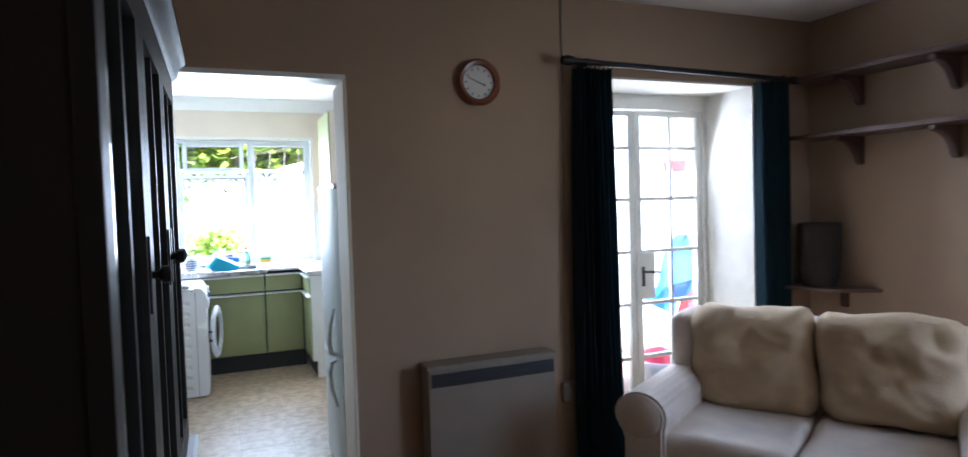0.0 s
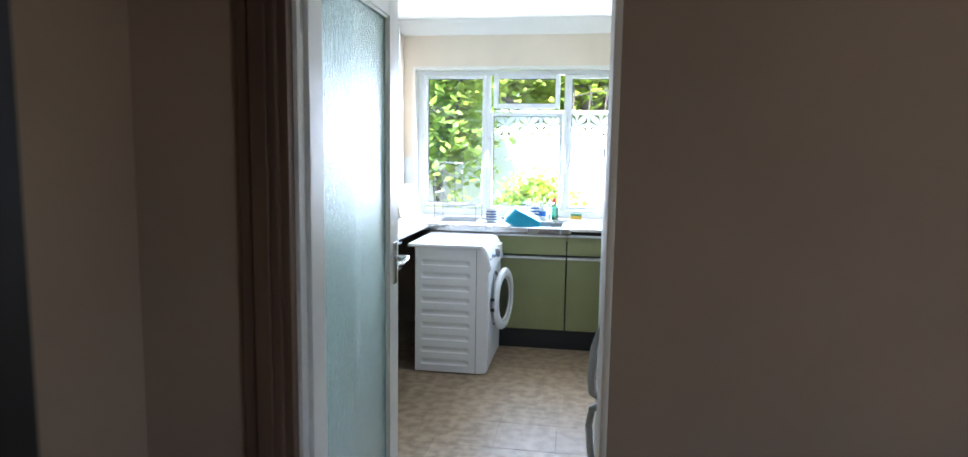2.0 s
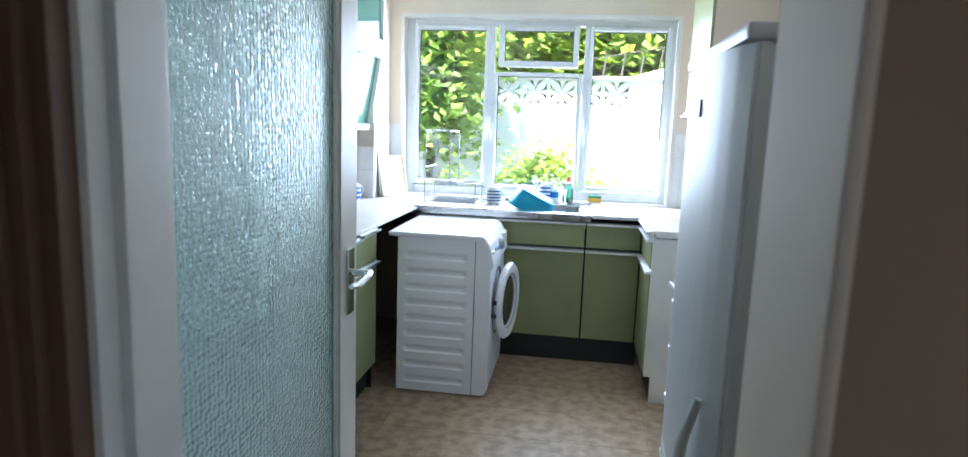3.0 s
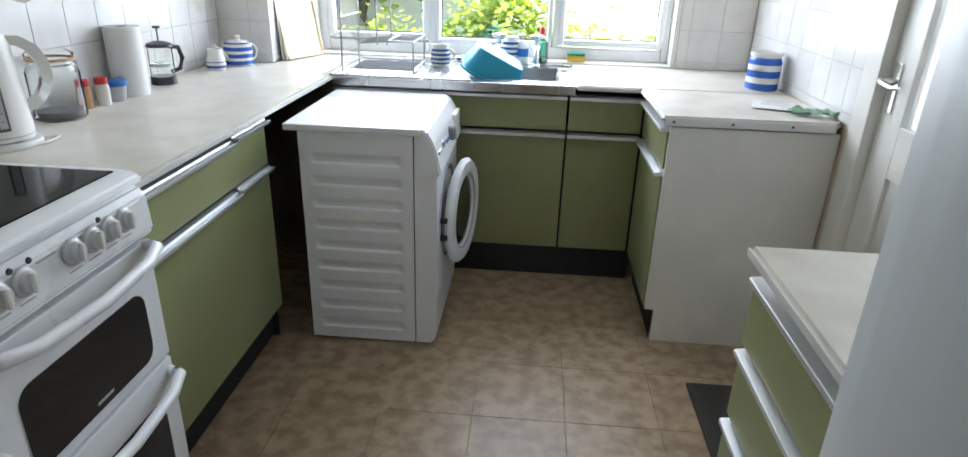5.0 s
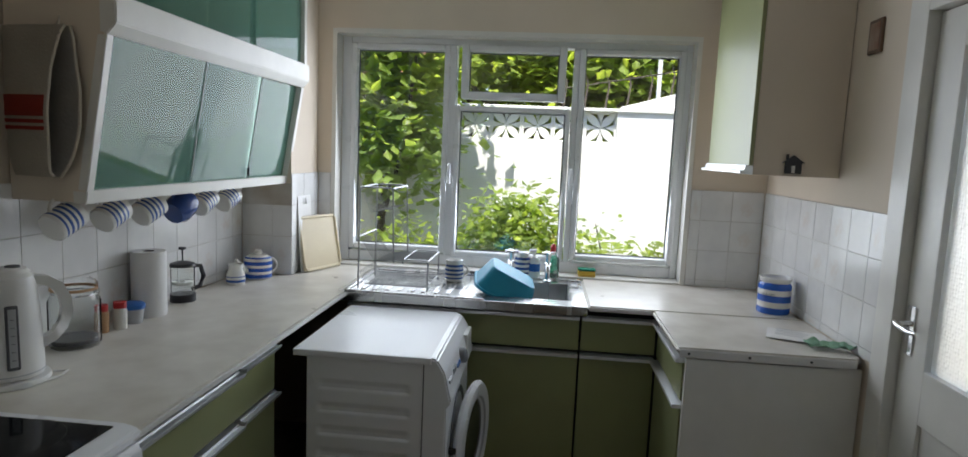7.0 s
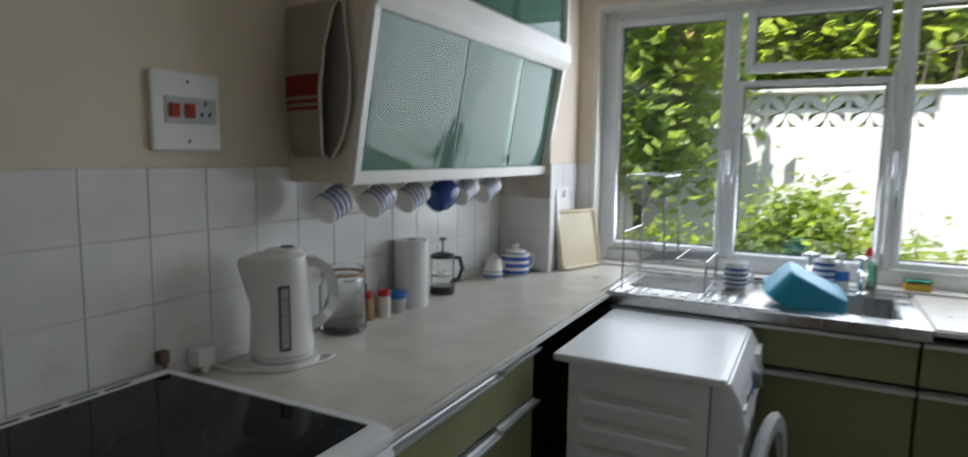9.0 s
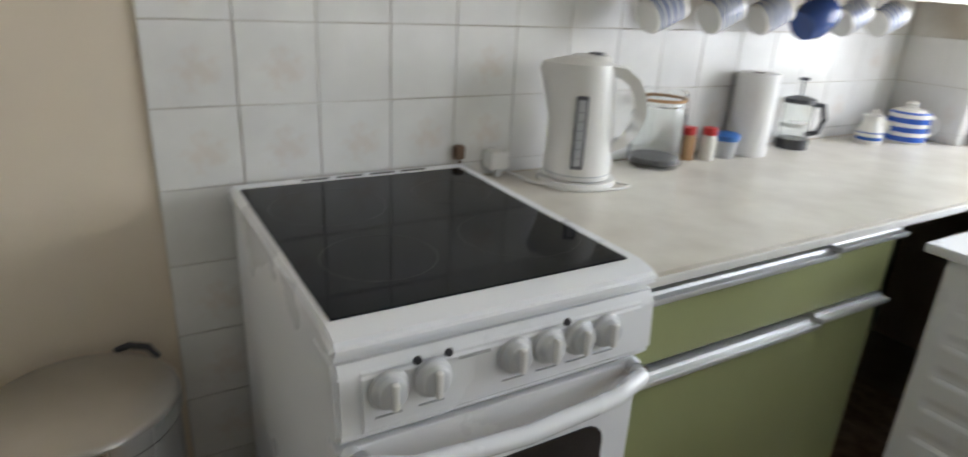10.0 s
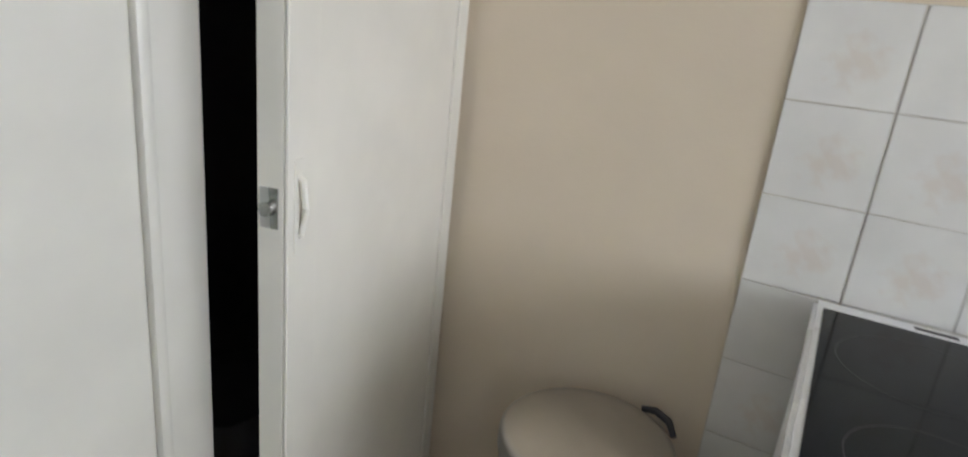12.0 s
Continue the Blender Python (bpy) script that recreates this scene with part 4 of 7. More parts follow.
# cooker
ck = thing("cooker", -0.06, 5.41, 0.0, "white freestanding electric cooker with black ceramic hob", "cooker")
YL, YR = 5.156, 5.656
bm = bmesh.new()
box(bm, -0.33, YL + 0.004, 0.03, 0.245, YR - 0.004, 0.92, bevel=0.006)
part("body", bm, ENAMEL, ck)
part("feet", box(bmesh.new(), -0.3, YL + 0.02, 0.0, 0.2, YR - 0.02, 0.032), DARKPL, ck)
bm = bmesh.new()
prism(bm, [(-0.342, 0.918), (0.268, 0.918), (0.288, 0.926), (0.282, 0.938), (0.255, 0.947), (0.235, 0.948), (-0.342, 0.948)], 1, YL, YR, bevel=0.006)
hobt = part("hob_surround", bm, ENAMEL, ck)
part("hob_glass", box(bmesh.new(), -0.300, YL + 0.014, 0.944, 0.240, YR - 0.028, 0.9505, bevel=0.001), HOB, hobt, "black ceramic glass hob")
for x, y, r in ((0.09, 5.29, 0.085), (0.09, 5.53, 0.10), (-0.15, 5.29, 0.10), (-0.15, 5.53, 0.075)):
    for rr in (r,):
        part("ring_mark", lathe(bmesh.new(), [(rr, 0.0), (rr, 0.0002), (rr - 0.0014, 0.0002), (rr - 0.0014, 0.0)], x, y, 0.9505, 48), RINGS, hobt)
bm = bmesh.new()
for k in range(4):
    box(bm, -0.328, 5.29 + 0.07 * k, 0.9475, -0.318, 5.345 + 0.07 * k, 0.949, bevel=0.0004)
part("vent_slots", bm, DARKPL, hobt)
bm = bmesh.new()
prism(bm, [(0.20, 0.916), (0.272, 0.914), (0.287, 0.895), (0.292, 0.815), (0.275, 0.797), (0.20, 0.797)], 1, YL + 0.002, YR - 0.002, bevel=0.006)
fas = part("fascia", bm, ENAMEL, ck)
bm = bmesh.new()
prism(bm, [(0.28, 0.903), (0.289, 0.894), (0.296, 0.823), (0.285, 0.812)], 1, YL + 0.03, YR - 0.03, bevel=0.004)
part("fascia_panel", bm, ENAMEL, fas)
KM = Matrix.Rotation(radians(87), 4, "Y")
for y in (5.222, 5.278, 5.398, 5.452, 5.503, 5.551):
    k = part("knob", lathe(bmesh.new(), [(0.026, 0.0), (0.025, 0.005), (0.020, 0.008), (0.018, 0.016), (0.014, 0.018), (0.0, 0.018)], 0.294, y, 0.873, 24, KM), KNOB, fas, "silver-grey control knob")
    bm = box(bmesh.new(), 0.309, y - 0.0045, 0.856, 0.319, y + 0.0045, 0.892, bevel=0.003)
    part("knob_grip", bm, WHITEPL, k)
    part("knob_print", B(0.2935, y - 0.018, 0.838, 0.297, y + 0.016, 0.8395), GREYPL, fas)
for y in (5.258, 5.300, 5.480):
    part("indicator", lathe(bmesh.new(), [(0.006, 0.0), (0.005, 0.003), (0.0, 0.003)], 0.293, y, 0.902, 14, KM), DARKPL, fas)
part("fascia_print", B(0.2925, 5.315, 0.888, 0.2945, 5.36, 0.892), GREYPL, fas)


def oven_door(z0, z1, wz0, wz1):
    bm = bmesh.new()
    box(bm, 0.245, YL + 0.004, z0, 0.275, YR - 0.004, z1, bevel=0.006)
    d = part("oven_door", bm, ENAMEL, ck)
    w = bmesh.new()
    y0, y1, r = YL + 0.065, YR - 0.065, 0.035
    out = []
    for cy, cz, a in ((y1 - r, wz1 - r, 0), (y0 + r, wz1 - r, 90), (y0 + r, wz0 + r, 180), (y1 - r, wz0 + r, 270)):
        out += [(cy + r * math.cos(radians(a + 15 * k)), cz + r * math.sin(radians(a + 15 * k))) for k in range(7)]
    prism(w, out, 0, 0.2745, 0.2775)
    g = part("window", w, OVENGLASS, d, "dark glass oven window")
    h = bmesh.new()
    zt = z1 - (0.008 if z1 > 0.6 else 0.035)
    tube(h, [(0.275, YL + 0.02, zt), (0.305, YL + 0.03, zt), (0.322, YL + 0.09, zt - 0.008), (0.33, 5.406, zt - 0.012), (0.322, YR - 0.09, zt - 0.008), (0.305, YR - 0.03, zt), (0.275, YR - 0.02, zt)], [0.014, 0.014, 0.013, 0.013, 0.013, 0.014, 0.014], 12)
    hh = part("handle", h, ENAMEL, d)
    for y in (YL + 0.028, YR - 0.028):
        part("handle_collar", tube(bmesh.new(), [(0.291, y, zt + 0.0), (0.303, y, zt)], 0.0155, 12), CHROME, hh)
    return d


dd = oven_door(0.49, 0.788, 0.52, 0.69)
part("door_badge", B(0.2776, 5.39, 0.535, 0.2784, 5.44, 0.541), GREYPL, dd)
oven_door(0.08, 0.482, 0.13, 0.40)

# fridge freezer, front towards -x
fr = thing("fridge_freezer", 1.8, 4.8, 0.0, "tall white fridge freezer with rounded doors", "fridge freezer")
part("body", box(bmesh.new(), 1.512, 4.53, 0.02, 2.10, 5.105, 1.56, bevel=0.006), FRIDGE, fr)
part("seal", B(1.500, 4.54, 0.05, 1.513, 5.095, 1.55), SEAL, fr)
for z0, z1 in ((0.66, 1.555), (0.05, 0.65)):
    bm = bmesh.new()
    pts = [(1.501, 4.53)] + [(1.450 - 0.012 * math.sin(math.pi * k / 10) + 0.02 * (abs(k - 5) / 5) ** 4, 4.53 + 0.575 * k / 10) for k in range(11)] + [(1.501, 5.105)]
    prism(bm, pts, 2, z0, z1, bevel=0.006)
    d = part("door", bm, FRIDGE, fr)
    h = bmesh.new()
    a, b = (z0 + 0.01, z0 + 0.26) if z0 > 0.5 else (z1 - 0.26, z1 - 0.01)
    if z0 > 0.5:
        bow = [(1.444, a), (1.420, a + 0.012), (1.412, a + 0.07), (1.420, a + 0.16), (1.444, b)]
    else:
        bow = [(1.444, b), (1.420, b - 0.012), (1.412, b - 0.07), (1.420, b - 0.16), (1.444, a)]
    tube(h, [(x, 4.60, z) for x, z in bow], [0.014, 0.013, 0.012, 0.011, 0.008], 10)
    part("handle", h, FRIDGE, d)
part("top_trim", box(bmesh.new(), 1.452, 4.528, 1.556, 2.102, 5.107, 1.585, bevel=0.008), GREYPL, fr)
bm = bmesh.new()
for k in range(4):
    box(bm, 1.434, 4.79 + 0.028 * k, 1.44, 1.4385, 4.812 + 0.028 * k, 1.475)
part("badge", bm, GREYPL, fr)
fr.location.y -= 0.065
fr.scale.z = 0.984

# base cabinets
def fronts(parent, plane, front, cols, drawer=(0.705, 0.855), door=(0.145, 0.69), out=-1, rails=True):
    """Laminate drawer and door fronts with aluminium grip rails; plane 'x': the fronts face along x."""
    for a, b in cols:
        for z0, z1, nm in ((*drawer, "drawer_front"), (*door, "door")):
            bm = bmesh.new()
            lo, hi = sorted((front, front - out * 0.018))
            if plane == "x":
                box(bm, lo, a + 0.002, z0, hi, b - 0.002, z1 - 0.014, bevel=0.0015)
            else:
                box(bm, a + 0.002, lo, z0, b - 0.002, hi, z1 - 0.014, bevel=0.0015)
            f = part(nm, bm, GREEN, parent)
            if rails:
                r = bmesh.new()
                lo2, hi2 = sorted((front + out * 0.026, front - out * 0.018))
                prof = [(lo2, z1 - 0.014), (hi2, z1 - 0.014), (hi2, z1 + 0.003), (lo2, z1 - 0.001)]
                if plane == "x":
                    prism(r, prof, 1, a + 0.002, b - 0.002, bevel=0.0015)
                else:
                    prism(r, [(p, q) for p, q in prof], 0, a + 0.002, b - 0.002, bevel=0.0015)
                part("grip_rail", r, ALU, f, "aluminium grip rail")


cab = thing("base_cabinet", -0.08, 6.08, 0.0, "olive green laminate base cabinet with aluminium grip rails", "cabinet", "kitchen base cabinets")
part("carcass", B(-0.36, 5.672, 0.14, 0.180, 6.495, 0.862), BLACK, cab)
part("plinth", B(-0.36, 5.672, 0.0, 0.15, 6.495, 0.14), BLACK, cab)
for z0, z1, nm in ((0.705, 0.841, "drawer_front"), (0.145, 0.676, "door")):
    f = part(nm, box(bmesh.new(), 0.182, 5.674, z0, 0.2, 6.493, z1, bevel=0.0015), GREEN, cab)
    for y0, y1, up in ((5.674, 6.235, 0.0), (6.239, 6.493, 0.010)):
        z = z1 + up
        part("grip_rail", prism(bmesh.new(), [(0.182, z - 0.004), (0.222, z - 0.004), (0.226, z + 0.004), (0.226, z + 0.010), (0.220, z + 0.007), (0.206, z + 0.007), (0.204, z + 0.013), (0.182, z + 0.013)], 1, y0, y1, bevel=0.0008), ALU, f, "aluminium grip rail")
part("side_panel", B(-0.36, 6.495, 0.0, 0.175, 6.505, 0.862), BLACK, cab, "black side")
# Added black sheet over the wall; it paints in the shade of the void.
solid("recess_back", B(-0.372, 6.51, 0.0, -0.36, 7.76, 0.86), BLACK, "black sheet standing in for shade under the worktop corner", "panel", "structure")

cab = thing("base_cabinet", 0.92, 7.45, 0.0, "olive green sink base cabinet with black plinth", "cabinet", "kitchen base cabinets")
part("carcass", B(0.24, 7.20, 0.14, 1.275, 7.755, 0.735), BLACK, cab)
part("plinth", B(0.24, 7.182, 0.0, 1.6, 7.755, 0.14), BLACK, cab)
fronts(cab, "y", 7.176, ((0.24, 0.72), (0.72, 1.262)), out=-1, rails=True)
cab = thing("base_cabinet", 1.43, 7.45, 0.0, "narrow olive green base cabinet beside the sink", "cabinet", "kitchen base cabinets")
part("carcass", B(1.278, 7.20, 0.14, 1.6, 7.755, 0.862), BLACK, cab)
fronts(cab, "y", 7.176, ((1.268, 1.585),), out=-1)

cab = thing("base_cabinet", 1.86, 6.95, 0.0, "base cabinet with white end panel and green fronts", "cabinet", "kitchen base cabinets")
part("carcass", B(1.61, 6.67, 0.14, 2.165, 7.17, 0.862), BLACK, cab)
part("plinth", B(1.63, 6.66, 0.0, 2.16, 7.17, 0.14), BLACK, cab)
fronts(cab, "x", 1.59, ((6.665, 7.165),), out=-1)
bm = bmesh.new()
prism(bm, [(1.595, 0.14), (1.63, 0.14), (1.63, 0.0), (2.08, 0.0), (2.08, 0.865), (1.595, 0.865)], 1, 6.642, 6.662)
part("end_panel", bm, GLOSSW, cab, "white painted end panel, scuffed")
part("filler_panel", B(2.083, 6.65, 0.0, 2.172, 6.666, 0.865), GLOSSW, cab)

cab = thing("drawer_unit", 1.83, 5.32, 0.0, "olive green drawer unit beside the fridge", "cabinet", "kitchen base cabinets")
part("carcass", B(1.565, 5.06, 0.12, 2.16, 5.53, 0.862), GLOSSW, cab)
part("plinth", B(1.60, 5.06, 0.0, 2.16, 5.53, 0.12), BLACK, cab)
for z0, z1 in ((0.70, 0.845), (0.53, 0.685), (0.33, 0.515), (0.13, 0.315)):
    f = part("drawer_front", box(bmesh.new(), 1.547, 5.062, z0, 1.565, 5.528, z1 - 0.014, bevel=0.0015), GREEN, cab)
    part("grip_rail", prism(bmesh.new(), [(1.535, z1 - 0.014), (1.565, z1 - 0.014), (1.565, z1 + 0.003), (1.535, z1 - 0.001)], 1, 5.062, 5.528, bevel=0.0015), ALU, f, "aluminium grip rail")


def worktop(name, outline, label, z0=0.881, z1=0.905):
    t = thing(name, outline[0][0], outline[0][1], z0, label, "worktop")
    part("top", prism(bmesh.new(), outline, 2, z0, z1, bevel=0.008), TOP, t)
    return t


worktop("worktop", [(-0.372, 5.668), (0.236, 5.668), (0.236, 7.155), (0.205, 7.165), (0.205, 7.762), (-0.372, 7.762)], "pale marbled laminate worktop with rounded edge")
worktop("worktop", [(1.292, 7.158), (2.172, 7.158), (2.172, 7.762), (1.292, 7.762)], "pale marbled laminate worktop beside the sink")
wt = worktop("worktop", [(1.560, 6.635), (2.150, 6.635), (2.172, 6.66), (2.172, 7.154), (1.560, 7.154)], "pale marbled worktop with metal edge strip")
part("edge_strip", box(bmesh.new(), 1.57, 6.631, 0.872, 2.145, 6.636, 0.900, bevel=0.001), TOPEDGE, wt, "pale metal edge strip with screws")
for x in (1.60, 1.80, 2.0):
    part("screw", lathe(bmesh.new(), [(0.005, 0), (0.004, 0.002), (0, 0.002)], x, 6.631, 0.886, 10, Matrix.Rotation(radians(90), 4, "X")), DARKPL, wt)
worktop("worktop", [(1.528, 5.05), (2.172, 5.05), (2.172, 5.54), (1.528, 5.54)], "pale marbled worktop on the drawer unit")
# Black strip paints the shadow gap between worktop and drawer rails.
part("edge_rail", B(0.15, 5.68, 0.858, 0.19, 6.5, 0.869), BLACK, bpy.data.objects["base_cabinet"])

tops = [o for o in bpy.data.objects if o.name.startswith("worktop")]
part("front_edge", box(bmesh.new(), 0.2345, 5.672, 0.885, 0.2395, 7.15, 0.901, bevel=0.002), TOPEDGE, tops[0], "pale worn edge strip")
part("front_edge", box(bmesh.new(), 1.296, 7.1535, 0.885, 1.556, 7.1595, 0.901, bevel=0.002), TOPEDGE, tops[1], "pale worn edge strip")
part("front_edge", box(bmesh.new(), 1.5245, 5.055, 0.885, 1.5295, 5.536, 0.901, bevel=0.002), TOPEDGE, tops[3], "pale worn edge strip")

# stainless sink with drainer
sk = thing("sink", 0.75, 7.4, 0.87, "stainless steel sink with ribbed drainer", "sink")
bm = bmesh.new()
BX0, BX1, BY0, BY1 = 0.86, 1.22, 7.25, 7.62
box(bm, 0.207, 7.146, 0.862, BX0, 7.70, 0.903, bevel=0.004)
box(bm, BX1, 7.146, 0.862, 1.290, 7.70, 0.903, bevel=0.004)
box(bm, BX0, 7.146, 0.862, BX1, BY0, 0.903, bevel=0.004)
box(bm, BX0, BY1, 0.862, BX1, 7.70, 0.903, bevel=0.004)
part("rim", bm, STEEL, sk)
bm = bmesh.new()
for a, b, c, d, e, f in ((BX0 - 0.002, BY0, 0.75, BX0 + 0.004, BY1, 0.895), (BX1 - 0.004, BY0, 0.75, BX1 + 0.002, BY1, 0.895), (BX0, BY0 - 0.002, 0.75, BX1, BY0 + 0.004, 0.895), (BX0, BY1 - 0.004, 0.75, BX1, BY1 + 0.002, 0.895), (BX0, BY0, 0.745, BX1, BY1, 0.752)):
    box(bm, a, b, c, d, e, f)
part("basin", bm, STEEL, sk)
bm = bmesh.new()
for k in range(9):
    x = 0.28 + 0.055 * k
    box(bm, x, 7.22, 0.9025, x + 0.022, 7.62, 0.9075, bevel=0.002)
box(bm, 0.225, 7.155, 0.9025, 0.845, 7.17, 0.910, bevel=0.003)
box(bm, 0.225, 7.155, 0.9025, 0.24, 7.69, 0.910, bevel=0.003)
part("drainer_ribs", bm, STEEL, sk)
part("back_ledge", box(bmesh.new(), 0.21, 7.69, 0.86, 1.288, 7.764, 0.91, bevel=0.004), STEEL, sk)

# wall cupboard with sliding glass
wc = thing("wall_cupboard", -0.2, 6.76, 1.35, "cream wall cupboard with sloping sliding glass doors", "wall cupboard")
Y0, Y1 = 6.08, 7.44
prof = [(-0.372, 1.352), (-0.16, 1.352), (-0.085, 1.815), (-0.06, 1.83), (-0.06, 1.895), (-0.072, 1.90), (-0.072, KH - 0.114), (-0.372, KH - 0.114)]
part("side_panel", prism(bmesh.new(), prof, 1, Y0, Y0 + 0.022), CREAM, wc)
part("side_panel", prism(bmesh.new(), prof, 1, Y1 - 0.022, Y1), CREAM, wc)
part("bottom", B(-0.372, Y0 + 0.022, 1.352, -0.165, Y1 - 0.022, 1.372), CREAM, wc)
part("back", B(-0.374, Y0 + 0.022, 1.372, -0.364, Y1 - 0.022, 2.38), GLOSSW, wc)
part("shelf", B(-0.364, Y0 + 0.022, 1.845, -0.085, Y1 - 0.022, 1.862), GLOSSW, wc)
part("shelf", B(-0.364, Y0 + 0.022, 1.585, -0.16, Y1 - 0.022, 1.597), GLOSSW, wc)
part("shelf", B(-0.364, Y0 + 0.022, 2.13, -0.105, Y1 - 0.022, 2.142), GLOSSW, wc)
part("middle_rail", prism(bmesh.new(), [(-0.10, 1.805), (-0.080, 1.80), (-0.052, 1.83), (-0.052, 1.905), (-0.10, 1.905)], 1, Y0 - 0.002, Y1 + 0.002, bevel=0.003), GLOSSW, wc)
part("bottom_rail", prism(bmesh.new(), [(-0.19, 1.348), (-0.152, 1.348), (-0.146, 1.385), (-0.19, 1.385)], 1, Y0 - 0.002, Y1 + 0.002, bevel=0.003), GLOSSW, wc)
for a, b in ((Y0 - 0.002, Y0 + 0.026), (Y1 - 0.026, Y1 + 0.002)):
    part("edge_post", prism(bmesh.new(), [(-0.175, 1.385), (-0.147, 1.385), (-0.078, 1.80), (-0.106, 1.80)], 1, a, b, bevel=0.002), GLOSSW, wc)
    part("edge_post", prism(bmesh.new(), [(-0.10, 1.905), (-0.066, 1.905), (-0.066, KH - 0.114), (-0.10, KH - 0.114)], 1, a, b, bevel=0.002), GLOSSW, wc)


def slope_pane(y0, y1, off):
    m = [(-0.166 - off, 1.385), (-0.161 - off, 1.385), (-0.094 - off, 1.802), (-0.099 - off, 1.802)]
    return pane(part("glass_door", prism(bmesh.new(), m, 1, y0, y1), CUPGLASS, wc, "greenish sliding glass door"))


slope_pane(Y0 + 0.026, 7.03, 0.0)
slope_pane(6.6, Y1 - 0.026, 0.010)
for y0, y1, o in ((Y0 + 0.026, 6.6, 0.0), (6.5, 7.05, 0.012), (6.95, Y1 - 0.026, 0.0)):
    pane(part("glass_door", B(-0.088 - o, y0, 1.906, -0.083 - o, y1, KH - 0.116), CUPGLASS, wc, "greenish sliding glass door"))
for y in (7.028, 6.60):
    part("glass_edge", prism(bmesh.new(), [(-0.162, 1.386), (-0.158, 1.386), (-0.091, 1.80), (-0.095, 1.80)], 1, y, y + 0.003), GREYPL, wc)
part("stop", box(bmesh.new(), -0.152, 7.01, 1.40, -0.140, 7.02, 1.43, bevel=0.002), DARKPL, wc)

# crockery seen dimly in the cupboard
for y, z, r, h, m in ((6.3, 1.372, 0.07, 0.11, POT), (6.52, 1.372, 0.05, 0.15, NAVY), (6.85, 1.372, 0.07, 0.09, POT), (7.2, 1.372, 0.06, 0.14, TEAL), (6.35, 1.597, 0.06, 0.12, POT), (6.75, 1.597, 0.05, 0.14, POT), (7.1, 1.597, 0.06, 0.1, NAVY)):
    solid("storage_pot", lathe(bmesh.new(), [(0.0, 0.0), (r * 0.8, 0.0), (r, h * 0.3), (r, h), (r * 0.94, h), (r * 0.9, h * 0.2), (0.0, 0.01)], -0.27, y, z, 20), m, "glazed pot standing inside the wall cupboard", "pot")
solid("storage_box", box(bmesh.new(), -0.33, 6.16, 1.862, -0.15, 6.42, 2.0, bevel=0.008), mat("yellow_card", (0.55, 0.45, 0.10), 0.8), "yellow box on the upper cupboard shelf", "box")

# small wall cabinet on the right
rc = thing("wall_cabinet", 2.0, 7.2, 1.5, "white wall cabinet with mirrored green-tinted door", "wall cabinet")
part("body", box(bmesh.new(), 1.862, 6.985, 1.495, 2.175, 7.60, 2.30, bevel=0.002), CREAM, rc)
part("door", box(bmesh.new(), 1.845, 6.985, 1.53, 1.861, 7.60, 2.30, bevel=0.002), GREEN, rc)
part("grip_rail", prism(bmesh.new(), [(1.815, 1.50), (1.862, 1.495), (1.862, 1.53), (1.835, 1.53), (1.83, 1.512), (1.815, 1.508)], 1, 6.985, 7.60), ALU, rc, "aluminium grip rail")

# pedal bin
bn = thing("pedal_bin", -0.19, 4.875, 0.0, "brushed stainless steel pedal bin", "bin")


def bin_ring(name, profile, m, label="", parent=bn):
    return part(name, lathe(bmesh.new(), profile, -0.19, 4.875, 0.0, 56), m, parent, label)


bin_ring("body", [(0.0, 0.012), (0.142, 0.012), (0.146, 0.03), (0.146, 0.608), (0.0, 0.608)], STEEL)
bin_ring("base_ring", [(0.0, 0.0), (0.15, 0.0), (0.152, 0.02), (0.147, 0.03), (0.0, 0.03)], DARKPL)
bin_ring("gap_ring", [(0.0, 0.606), (0.1445, 0.606), (0.1445, 0.613), (0.0, 0.613)], DARKPL)
lid = bin_ring("lid", [(0.0, 0.612), (0.148, 0.612), (0.151, 0.615), (0.151, 0.646), (0.1495, 0.651), (0.144, 0.655), (0.137, 0.655), (0.12, 0.660), (0.06, 0.666), (0.0, 0.667)], BINLID, "domed matt steel lid")
bin_ring("lid_band", [(0.1512, 0.617), (0.1520, 0.619), (0.1520, 0.643), (0.1512, 0.646)], STEEL, "polished rim band", lid)
part("hinge", tube(bmesh.new(), [(-0.300, 5.000, 0.640), (-0.318, 4.985, 0.655), (-0.334, 4.955, 0.658), (-0.338, 4.93, 0.650)], [0.006, 0.007, 0.007, 0.006], 8), DARKPL, bn)
part("pedal", box(bmesh.new(), -0.06, 4.845, 0.01, 0.0, 4.905, 0.025, bevel=0.004), DARKPL, bn)

# ---- sitting room: large things ----
# sofa, set across the corner
SM = Matrix.Translation((2.55, 3.33, 0)) @ Matrix(((0.53, 0.848, 0, 0), (-0.848, 0.53, 0, 0), (0, 0, 1, 0), (0, 0, 0, 1)))
sofa = thing("sofa", 2.55, 3.33, 0.0, "fawn fabric two-seater sofa with scroll arms and loose cushions", "sofa")


